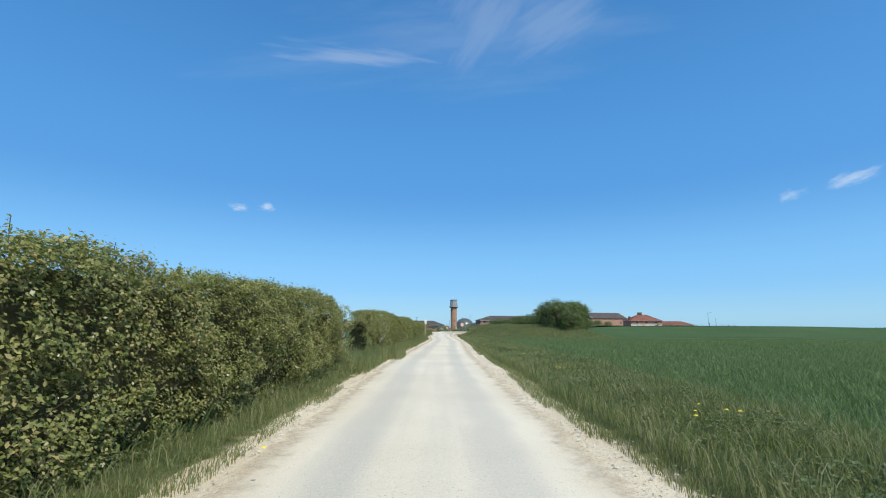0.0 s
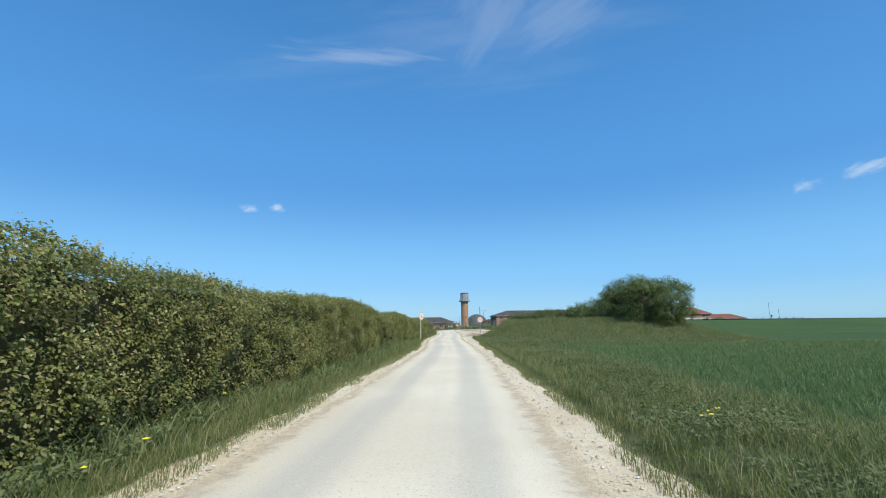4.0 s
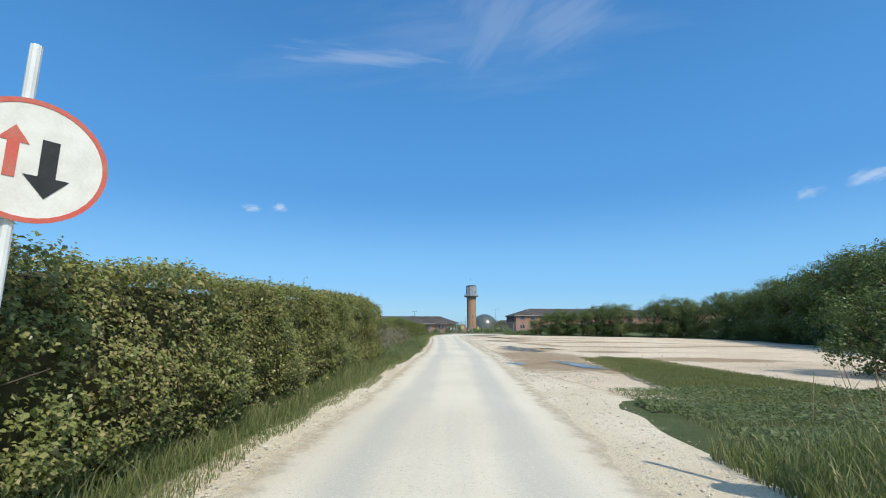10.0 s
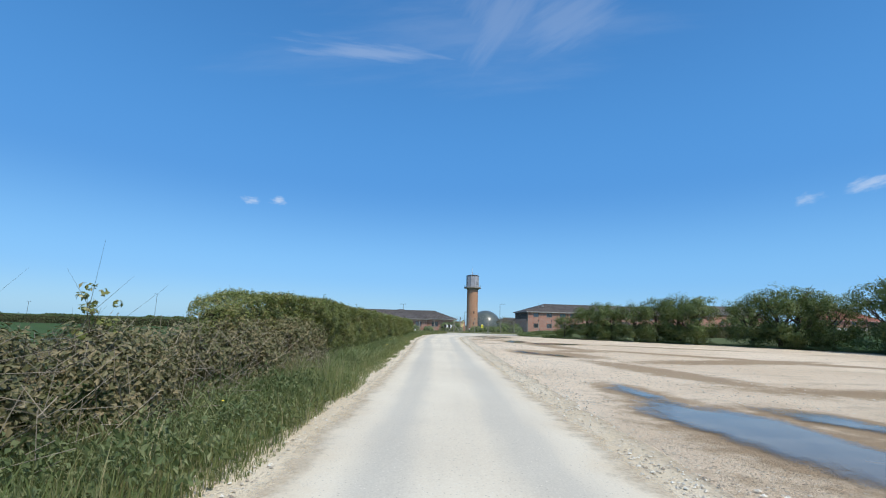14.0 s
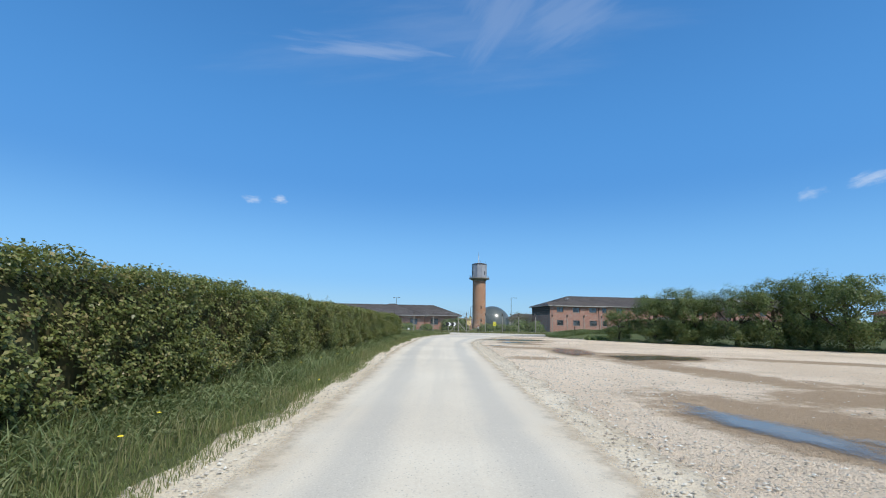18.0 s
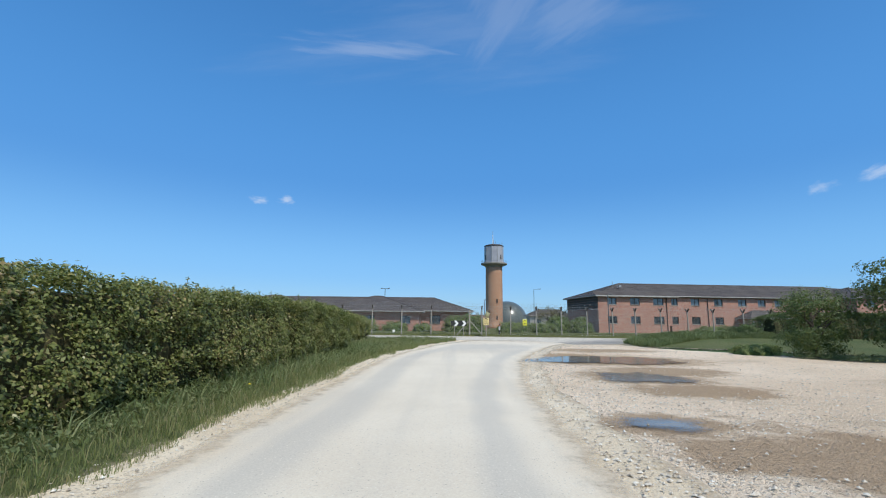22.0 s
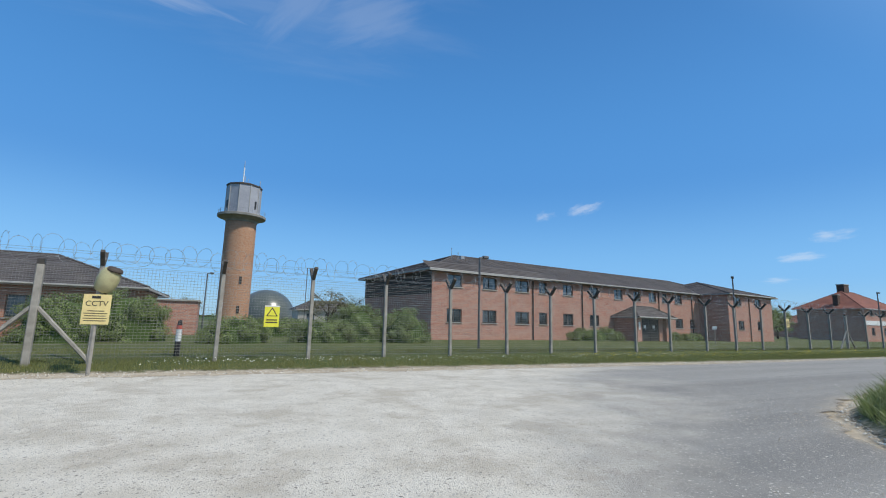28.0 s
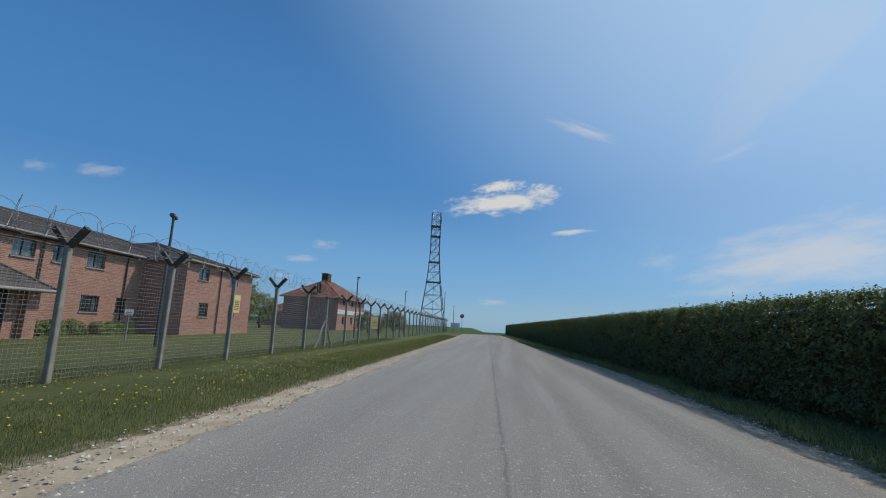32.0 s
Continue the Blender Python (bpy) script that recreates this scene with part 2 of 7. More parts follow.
def build_lane(t, b):
    v = world_coords(t)
    big, mid, fine = noise_tex(t, v, 0.25), noise_tex(t, v, 2.3), noise_tex(t, v, 45.0, 4, 0.7)
    streak = noise_tex(t, world_coords(t, (1.6, 0.05, 1)), 1.0, 4)
    col = mix(t, maprange(t, big, 0.35, 0.65), (0.60, 0.52, 0.405), (0.67, 0.59, 0.465))
    col = mix(t, maprange(t, streak, 0.45, 0.7, 0.0, 0.35), col, (0.455, 0.415, 0.35))
    col = mix(t, maprange(t, mid, 0.6, 0.8, 0.0, 0.25), col, (0.56, 0.48, 0.36))
    # two wheel tracks worn down to the grey asphalt
    wheel = t.nodes.new("ShaderNodeUVMap")
    wx = t.nodes.new("ShaderNodeSeparateXYZ")
    link(t, wheel.outputs[0], wx.inputs[0])
    worn = t.nodes.new("ShaderNodeMath")
    worn.operation = "MULTIPLY_ADD"
    link(t, noise_tex(t, world_coords(t, (0.8, 0.12, 1)), 1.0, 3), worn.inputs[0])
    worn.inputs[1].default_value = 0.5
    link(t, wx.outputs[0], worn.inputs[2])
    track = t.nodes.new("ShaderNodeMath")
    track.operation = "MULTIPLY"
    link(t, maprange(t, worn.outputs[0], 0.85, 1.2), track.inputs[0])
    link(t, maprange(t, worn.outputs[0], 1.4, 1.8, 0.5, 0.0), track.inputs[1])
    col = mix(t, track.outputs[0], col, (0.40, 0.375, 0.33))
    edge = t.nodes.new("ShaderNodeUVMap")
    sx = t.nodes.new("ShaderNodeSeparateXYZ")
    link(t, edge.outputs[0], sx.inputs[0])
    wob = t.nodes.new("ShaderNodeMath")
    wob.operation = "MULTIPLY_ADD"
    link(t, noise_tex(t, v, 1.1, 5, 0.65), wob.inputs[0])
    wob.inputs[1].default_value = 1.0
    link(t, sx.outputs[0], wob.inputs[2])
    col = mix(t, maprange(t, wob.outputs[0], 0.5, 1.15, 0.9, 0.0), col, mix(t, mid, (0.53, 0.42, 0.29), (0.63, 0.53, 0.39)))
    col, h = chips(t, v, 42.0, col, (0.66, 0.60, 0.50), (0.38, 0.33, 0.265), 0.3)
    col = mix(t, 0.35, col, mix(t, fine, (0.12, 0.12, 0.12), (0.88, 0.88, 0.88)), "OVERLAY")
    link(t, col, b.inputs["Base Color"])
    b.inputs["Roughness"].default_value = 0.9
    b.inputs["Specular IOR Level"].default_value = 0.2
    bump(t, b, mix(t, 0.3, fine, mid), 0.4, 0.02)
    ragged(t, b, 0.36, 0.86, 2.6, 0.9)


# puddles of the yard (x, y, half width, half length, turn, seed) and its damp muddy patches
PUDDLES = ((4.8, 102.3, 0.9, 2.7, 7, 3), (4.5, 106.2, 0.4, 1.4, 4, 4), (6.6, 103.4, 0.5, 1.1, 20, 34), (4.75, 121.3, 0.5, 1.5, 14, 5), (5.9, 119.6, 0.45, 1.2, 20, 6), (2.55, 90.3, 0.4, 0.8, 0, 31), (4.9, 89.5, 0.5, 2.2, 10, 33),
           (6.8, 139.4, 0.85, 2.7, -6, 9), (9.7, 135.8, 2.2, 1.25, 22, 27), (3.3, 143.9, 0.6, 0.45, 10, 15), (5.2, 149.6, 0.95, 1.1, 25, 24), (6.0, 155.0, 2.6, 1.55, 4, 21))
WET = [(p[0], p[1], p[2] * 1.1 + 0.15, p[3] * 1.1 + 0.15, p[4]) for p in PUDDLES] + [
    (4.4, 95.6, 1.9, 3.4, 6), (3.6, 90.0, 2.0, 2.4, 0), (9.2, 99.6, 1.5, 1.0, -12), (13.0, 106.8, 4.5, 0.9, -8), (23.0, 108.5, 5.0, 0.8, -8), (6.2, 121.4, 1.3, 3.2, 24), (8.6, 124.6, 1.6, 0.9, 20), (8.4, 130.0, 0.9, 4.2, 14),
    (6.6, 140.9, 0.7, 3.0, 30), (9.2, 138.2, 1.8, 0.6, -5), (3.8, 134.3, 0.9, 0.7, 0), (5.0, 142.4, 1.5, 0.9, 0), (5.6, 147.3, 1.2, 0.8, 0), (6.5, 151.2, 1.6, 1.0, 0), (4.2, 157.4, 2.0, 1.0, 0), (7.6, 161.0, 2.4, 1.1, 0), (3.5, 142.5, 0.6, 0.6, 0),
    (8.2, 135.0, 0.9, 2.4, 10), (15.5, 121.0, 0.8, 8.0, 42), (18.0, 134.0, 5.5, 0.9, -30), (14.0, 118.0, 5.0, 1.0, 20), (7.6, 112.0, 0.8, 4.0, 12), (11.5, 93.0, 2.6, 1.2, -6)]


def build_gravel(t, b):
    v = world_coords(t)
    big, mid, fine = noise_tex(t, v, 0.12, 4), noise_tex(t, v, 1.1), noise_tex(t, v, 30.0, 5, 0.7)
    band = noise_tex(t, world_coords(t, (0.25, 0.6, 1)), 0.8, 5)
    vo = t.nodes.new("ShaderNodeTexVoronoi")
    vo.inputs["Scale"].default_value = 16.0
    link(t, v, vo.inputs["Vector"])
    col = mix(t, maprange(t, big, 0.35, 0.65), (0.69, 0.53, 0.37), (0.81, 0.65, 0.48))
    col = mix(t, maprange(t, band, 0.54, 0.72, 0.0, 0.5), col, (0.38, 0.275, 0.175))
    col = mix(t, maprange(t, mid, 0.55, 0.8, 0.0, 0.5), col, (0.42, 0.335, 0.235))
    wet = None
    for cx, cy, a, bb, turn in WET:
        mp = t.nodes.new("ShaderNodeMapping")
        mp.vector_type = "TEXTURE"
        mp.inputs["Location"].default_value, mp.inputs["Rotation"].default_value, mp.inputs["Scale"].default_value = (cx, cy, 0), (0, 0, radians(turn)), (a, bb, 1)
        link(t, v, mp.inputs["Vector"])
        ln = t.nodes.new("ShaderNodeVectorMath")
        ln.operation = "LENGTH"
        link(t, mp.outputs[0], ln.inputs[0])
        one = ln.outputs["Value"]
        if wet is None:
            wet = one
        else:
            mn = t.nodes.new("ShaderNodeMath")
            mn.operation = "MINIMUM"
            link(t, wet, mn.inputs[0])
            link(t, one, mn.inputs[1])
            wet = mn.outputs[0]
    wob = t.nodes.new("ShaderNodeMath")
    wob.operation = "MULTIPLY_ADD"
    link(t, noise_tex(t, v, 1.9, 8, 0.68), wob.inputs[0])
    wob.inputs[1].default_value = 2.1
    link(t, wet, wob.inputs[2])
    col = mix(t, maprange(t, noise_tex(t, v, 0.7, 8, 0.7), 0.57, 0.68, 0.0, 0.4), col, (0.44, 0.33, 0.215))
    col, h1 = chips(t, v, 14.0, col, (0.80, 0.71, 0.57), (0.42, 0.325, 0.225), 0.3)
    col, h2 = chips(t, v, 34.0, col, (0.78, 0.69, 0.55), (0.40, 0.305, 0.21), 0.5)
    col = mix(t, maprange(t, wob.outputs[0], 1.9, 2.7, 0.75, 0.0), col, (0.30, 0.195, 0.105))
    col = mix(t, 0.45, col, mix(t, fine, (0.08, 0.08, 0.08), (0.92, 0.92, 0.92)), "OVERLAY")
    link(t, col, b.inputs["Base Color"])
    b.inputs["Roughness"].default_value = 0.92
    b.inputs["Specular IOR Level"].default_value = 0.15
    hh = mix(t, 0.5, mix(t, 0.5, fine, mid), mix(t, 0.5, h1, h2), "ADD")
    bump(t, b, hh, 1.0, 0.09)


def build_shoulder(t, b):
    v = world_coords(t)
    big, mid, fine = noise_tex(t, v, 0.35, 4), noise_tex(t, v, 2.4, 6, 0.65), noise_tex(t, v, 36.0, 5, 0.7)
    col = mix(t, maprange(t, big, 0.35, 0.65), (0.59, 0.48, 0.335), (0.69, 0.585, 0.435))
    col = mix(t, maprange(t, mid, 0.55, 0.72, 0.0, 0.6), col, (0.36, 0.275, 0.18))
    col, h1 = chips(t, v, 18.0, col, (0.70, 0.63, 0.52), (0.40, 0.32, 0.24), 0.4)
    col, h2 = chips(t, v, 40.0, col, (0.72, 0.66, 0.55), (0.36, 0.29, 0.21), 0.5)
    col = mix(t, 0.4, col, mix(t, fine, (0.1, 0.1, 0.1), (0.9, 0.9, 0.9)), "OVERLAY")
    link(t, col, b.inputs["Base Color"])
    b.inputs["Roughness"].default_value = 0.95
    b.inputs["Specular IOR Level"].default_value = 0.15
    bump(t, b, mix(t, 0.5, mix(t, 0.5, fine, mid), mix(t, 0.5, h1, h2), "ADD"), 0.8, 0.04)
    ragged(t, b, 0.2, 0.75, 2.4, 0.9)


def build_main_road(t, b):
    v = world_coords(t)
    g = t.nodes.new("ShaderNodeSeparateXYZ")
    link(t, v, g.inputs[0])
    big, mid, fine = noise_tex(t, v, 0.3), noise_tex(t, v, 2.0), noise_tex(t, v, 55.0, 4, 0.7)
    streak = noise_tex(t, world_coords(t, (0.06, 1.3, 1)), 1.0, 4)
    add = t.nodes.new("ShaderNodeMath")
    add.operation = "MULTIPLY_ADD"
    link(t, noise_tex(t, v, 0.3, 8, 0.62), add.inputs[0])
    add.inputs[1].default_value = 12.0
    slant = t.nodes.new("ShaderNodeMath")
    slant.operation = "MULTIPLY_ADD"
    link(t, g.outputs["Y"], slant.inputs[0])
    slant.inputs[1].default_value = -1.0
    link(t, g.outputs["X"], slant.inputs[2])
    link(t, slant.outputs[0], add.inputs[2])
    dust = maprange(t, add.outputs[0], -158.0, -152.5, 1.0, 0.0)
    col = mix(t, maprange(t, streak, 0.35, 0.7), (0.20, 0.185, 0.165), (0.275, 0.255, 0.225))
    vo = t.nodes.new("ShaderNodeTexVoronoi")
    vo.inputs["Scale"].default_value = 60.0
    link(t, v, vo.inputs["Vector"])
    col = mix(t, maprange(t, vo.outputs["Distance"], 0.0, 0.45, 0.35, 0.0), col, (0.42, 0.40, 0.36))
    chalk = mix(t, maprange(t, mid, 0.35, 0.7), (0.60, 0.54, 0.445), (0.50, 0.44, 0.35))
    chalk = mix(t, maprange(t, noise_tex(t, v, 0.8, 8, 0.7), 0.5, 0.62, 0.0, 0.7), chalk, (0.40, 0.34, 0.26))
    edge = t.nodes.new("ShaderNodeUVMap")
    sx = t.nodes.new("ShaderNodeSeparateXYZ")
    link(t, edge.outputs[0], sx.inputs[0])
    wob = t.nodes.new("ShaderNodeMath")
    wob.operation = "MULTIPLY_ADD"
    link(t, noise_tex(t, v, 0.9, 5, 0.65), wob.inputs[0])
    wob.inputs[1].default_value = 1.1
    link(t, sx.outputs[0], wob.inputs[2])
    col = mix(t, maprange(t, wob.outputs[0], 0.5, 1.05, 0.8, 0.0), col, (0.37, 0.315, 0.24))
    # rougher dressing on one side of a long open seam
    line = t.nodes.new("ShaderNodeMath")
    line.operation = "MULTIPLY_ADD"
    link(t, g.outputs["X"], line.inputs[0])
    line.inputs[1].default_value, line.inputs[2].default_value = -0.0327, -173.5
    off = t.nodes.new("ShaderNodeMath")
    link(t, g.outputs["Y"], off.inputs[0])
    link(t, line.outputs[0], off.inputs[1])
    offn = t.nodes.new("ShaderNodeMath")
    offn.operation = "MULTIPLY_ADD"
    link(t, noise_tex(t, v, 3.0, 5), offn.inputs[0])
    offn.inputs[1].default_value = 0.16
    link(t, off.outputs[0], offn.inputs[2])
    rough_side = maprange(t, offn.outputs[0], 0.05, 0.2, 0.0, 0.3)
    col = mix(t, rough_side, col, (0.33, 0.305, 0.265))
    away = t.nodes.new("ShaderNodeMath")
    away.operation = "ABSOLUTE"
    sh = t.nodes.new("ShaderNodeMath")
    sh.operation = "SUBTRACT"
    link(t, offn.outputs[0], sh.inputs[0])
    sh.inputs[1].default_value = 0.08
    link(t, sh.outputs[0], away.inputs[0])
    col = mix(t, maprange(t, away.outputs[0], 0.0, 0.04, 0.45, 0.0), col, (0.10, 0.092, 0.08))
    col = mix(t, dust, col, chalk)
    col, h1 = chips(t, v, 26.0, col, (0.55, 0.50, 0.42), (0.20, 0.175, 0.145), 0.28)
    col, h2 = chips(t, v, 60.0, col, (0.50, 0.46, 0.39), (0.16, 0.145, 0.125), 0.5)
    col = mix(t, 0.35, col, mix(t, fine, (0.1, 0.1, 0.1), (0.9, 0.9, 0.9)), "OVERLAY")
    link(t, col, b.inputs["Base Color"])
    b.inputs["Roughness"].default_value = 0.85
    b.inputs["Specular IOR Level"].default_value = 0.3
    bump(t, b, mix(t, 0.5, fine, mix(t, 0.5, h1, h2), "ADD"), 0.6, 0.02)
    ragged(t, b, 0.55, 0.68, 1.3, 0.95)


def grass_ground(name, a, c, d, scale=0.5, torn=True):
    def build(t, b):
        v = world_coords(t)
        n1, n2, n3 = noise_tex(t, v, scale), noise_tex(t, v, 6.0), noise_tex(t, v, 70.0, 4, 0.75)
        col = mix(t, maprange(t, n1, 0.3, 0.7), a, c)
        col = mix(t, maprange(t, n2, 0.5, 0.8, 0.0, 0.6), col, d)
        if torn:
            uv = t.nodes.new("ShaderNodeUVMap")
            s = t.nodes.new("ShaderNodeSeparateXYZ")
            link(t, uv.outputs[0], s.inputs[0])
            w = t.nodes.new("ShaderNodeMath")
            w.operation = "MULTIPLY_ADD"
            link(t, noise_tex(t, v, 3.1, 7, 0.7), w.inputs[0])
            w.inputs[1].default_value = 1.3
            link(t, s.outputs[0], w.inputs[2])
            col = mix(t, maprange(t, w.outputs[0], 0.65, 1.05, 0.9, 0.0), col, mix(t, n2, (0.36, 0.285, 0.195), (0.50, 0.42, 0.31)))
        col = mix(t, 0.55, col, mix(t, n3, (0.05, 0.05, 0.05), (0.95, 0.95, 0.95)), "OVERLAY")
        link(t, col, b.inputs["Base Color"])
        b.inputs["Roughness"].default_value = 0.85
        b.inputs["Specular IOR Level"].default_value = 0.15
        bump(t, b, mix(t, 0.6, n2, n3), 0.8, 0.05)
        if torn:
            ragged(t, b, 0.52, 0.62, 2.2, 0.9)
    return mat(name, build)


def build_field(t, b):
    v = world_coords(t)
    n1, n2 = noise_tex(t, v, 0.05, 4), noise_tex(t, v, 9.0, 5, 0.7)
    rows = noise_tex(t, world_coords(t, (0.03, 1.6, 1)), 1.0, 3)
    col = mix(t, maprange(t, n1, 0.3, 0.7), (0.056, 0.094, 0.040), (0.072, 0.112, 0.048))
    col = mix(t, maprange(t, rows, 0.45, 0.7, 0.0, 0.35), col, (0.042, 0.082, 0.030))
    col = mix(t, 0.5, col, mix(t, n2, (0.1, 0.1, 0.1), (0.9, 0.9, 0.9)), "OVERLAY")
    link(t, col, b.inputs["Base Color"])
    b.inputs["Roughness"].default_value = 1.0
    b.inputs["Specular IOR Level"].default_value = 0.03
    bump(t, b, n2, 0.9, 0.1)


def brick_mat(name, c1, c2, mortar, round_u=False):
    def build(t, b):
        tc = t.nodes.new("ShaderNodeTexCoord")
        br = t.nodes.new("ShaderNodeTexBrick")
        br.inputs["Scale"].default_value = 1.0
        br.inputs["Brick Width"].default_value, br.inputs["Row Height"].default_value = 0.225, 0.075
        br.inputs["Mortar Size"].default_value, br.inputs["Mortar Smooth"].default_value = 0.010, 0.3
        br.inputs["Color1"].default_value, br.inputs["Color2"].default_value = (*c1, 1), (*c2, 1)
        br.inputs["Mortar"].default_value = (*mortar, 1)
        link(t, tc.outputs["UV"], br.inputs["Vector"])
        v = world_coords(t)
        n1, n2 = noise_tex(t, v, 0.55), noise_tex(t, v, 40.0, 4)
        fl = noise_tex(t, v, 2.6, 4, 0.7)
        col = mix(t, maprange(t, n1, 0.35, 0.7, 0.0, 0.3), br.outputs["Color"], tuple(x * 0.66 for x in c1))
        col = mix(t, maprange(t, fl, 0.58, 0.74, 0.0, 0.3), col, (0.55, 0.36, 0.27))
        col = mix(t, 0.3, col, mix(t, n2, (0.1, 0.1, 0.1), (0.9, 0.9, 0.9)), "OVERLAY")
        link(t, col, b.inputs["Base Color"])
        b.inputs["Roughness"].default_value = 0.85
        b.inputs["Specular IOR Level"].default_value = 0.2
        bump(t, b, mix(t, 0.7, n2, br.outputs["Fac"]), 0.4, 0.01)
    return mat(name, build)


def build_water(t, b):
    n = noise_tex(t, world_coords(t), 1.2, 3)
    link(t, mix(t, maprange(t, n, 0.4, 0.65), (0.17, 0.13, 0.085), (0.23, 0.18, 0.12)), b.inputs["Base Color"])
    b.inputs["Roughness"].default_value = 0.09
    b.inputs["IOR"].default_value = 1.33
    b.inputs["Specular IOR Level"].default_value = 0.6
    ragged(t, b, 0.46, 0.95, 1.6, 0.95)


def build_glass(t, b):
    n = noise_tex(t, world_coords(t), 0.9, 2)
    link(t, mix(t, maprange(t, n, 0.4, 0.6), (0.03, 0.045, 0.055), (0.12, 0.16, 0.19)), b.inputs["Base Color"])
    b.inputs["Roughness"].default_value = 0.06
    b.inputs["IOR"].default_value = 1.5
    b.inputs["Specular IOR Level"].default_value = 0.9


M_LANE, M_GRAVEL, M_ROAD = mat("chalk_dusted_asphalt", build_lane), mat("chalk_gravel", build_gravel), mat("asphalt", build_main_road)
M_FIELD, M_SHOULDER = mat("young_cereal_field", build_field), mat("chalk_shoulder", build_shoulder)
M_VERGE = grass_ground("rough_verge", (0.070, 0.092, 0.032), (0.105, 0.115, 0.045), (0.17, 0.145, 0.08))
M_LAWN = grass_ground("mown_lawn", (0.080, 0.096, 0.033), (0.112, 0.120, 0.044), (0.155, 0.138, 0.06), 0.8)
M_WATER, M_GLASS = mat("muddy_water", build_water), mat("window_glass", build_glass)
M_BRICK = brick_mat("red_brick", (0.47, 0.215, 0.145), (0.30, 0.125, 0.09), (0.44, 0.37, 0.31))
M_TOWER = brick_mat("orange_brick", (0.46, 0.235, 0.135), (0.34, 0.165, 0.095), (0.42, 0.32, 0.23))
M_ROOF = simple("brown_roof_tile", (0.070, 0.058, 0.051), (0.105, 0.088, 0.077), 0.7, 0.75, 0, 25.0, 0.3, 0.3)
M_ROOF_RED = simple("red_roof_tile", (0.25, 0.10, 0.068), (0.18, 0.076, 0.055), 1.2, 0.8, 0, 20.0, 0.4, 0.2)
M_FASCIA = simple("pale_fascia", (0.40, 0.38, 0.34), (0.32, 0.30, 0.27), 2.0, 0.6)
M_DARKWOOD = simple("dark_boarding", (0.050, 0.036, 0.028), (0.075, 0.055, 0.042), 3.0, 0.7)
M_WHITE = simple("white_paint", (0.78, 0.77, 0.74), (0.66, 0.65, 0.61), 3.0, 0.5)
M_CONCRETE = simple("concrete", (0.36, 0.34, 0.30), (0.26, 0.245, 0.215), 5.0, 0.85, 0, 80.0, 0.3)
M_POST = simple("grey_weathered_post", (0.34, 0.31, 0.265), (0.23, 0.21, 0.18), 5.0, 0.85, 0, 80.0, 0.3)
M_ARM = simple("dark_steel_arm", (0.055, 0.048, 0.042), (0.10, 0.080, 0.062), 6.0, 0.6, 0.2)
M_WIRE = simple("galvanised_wire", (0.34, 0.34, 0.33), (0.24, 0.24, 0.235), 9.0, 0.55, 0.35)
M_MESH = simple("weathered_fence_mesh", (0.30, 0.29, 0.265), (0.22, 0.21, 0.195), 9.0, 0.6, 0.2)
M_NUMERAL = simple("faded_grey_numeral", (0.26, 0.25, 0.24), (0.34, 0.33, 0.31), 9.0, 0.6)
M_STEEL = simple("galvanised_steel", (0.38, 0.39, 0.40), (0.28, 0.29, 0.30), 4.0, 0.5, 0.5)
M_TANK = simple("grey_tank_panel", (0.36, 0.36, 0.385), (0.29, 0.29, 0.315), 0.8, 0.55, 0.1, 8.0, 0.1)
M_GALLERY = simple("gallery_concrete", (0.27, 0.255, 0.225), (0.19, 0.18, 0.16), 1.5, 0.8)
M_DOME = simple("dark_green_radome", (0.075, 0.085, 0.072), (0.105, 0.112, 0.095), 0.6, 0.28, 0.0, 6.0, 0.05, 0.6)
M_RED = simple("red_sign_face", (0.62, 0.10, 0.07), (0.52, 0.16, 0.11), 9.0, 0.45)
M_SIGNWHITE = simple("white_sign_face", (0.80, 0.76, 0.68), (0.70, 0.66, 0.58), 7.0, 0.5)
M_BLACK = simple("black_paint", (0.020, 0.020, 0.020), (0.035, 0.033, 0.030), 7.0, 0.5)
M_YELLOW = simple("yellow_sign_face", (0.78, 0.72, 0.06), (0.70, 0.64, 0.05), 6.0, 0.5)
M_CREAM = simple("faded_yellow_sign_face", (0.76, 0.60, 0.26), (0.68, 0.53, 0.23), 6.0, 0.5)
M_BARK = simple("bark", (0.10, 0.078, 0.055), (0.055, 0.044, 0.033), 8.0, 0.9, 0, 50.0, 0.5)
# dark colour standing in for the shade deep inside the hedges
M_CORE = simple("painted_hedge_shade", (0.045, 0.050, 0.022), (0.075, 0.066, 0.034), 5.0, 0.95, 0, 30.0, 0.8, 0.1)


def build_stone(t, b):
    g = t.nodes.new("ShaderNodeNewGeometry")
    col = ramp(t, g.outputs["Random Per Island"], [(0.0, (0.24, 0.195, 0.145)), (0.3, (0.42, 0.36, 0.28)), (0.7, (0.55, 0.495, 0.41)), (1.0, (0.68, 0.64, 0.56))])
    n = noise_tex(t, world_coords(t), 60.0, 4)
    link(t, mix(t, 0.4, col, mix(t, n, (0.1, 0.1, 0.1), (0.9, 0.9, 0.9)), "OVERLAY"), b.inputs["Base Color"])
    b.inputs["Roughness"].default_value = 0.9
    bump(t, b, n, 0.4, 0.01)


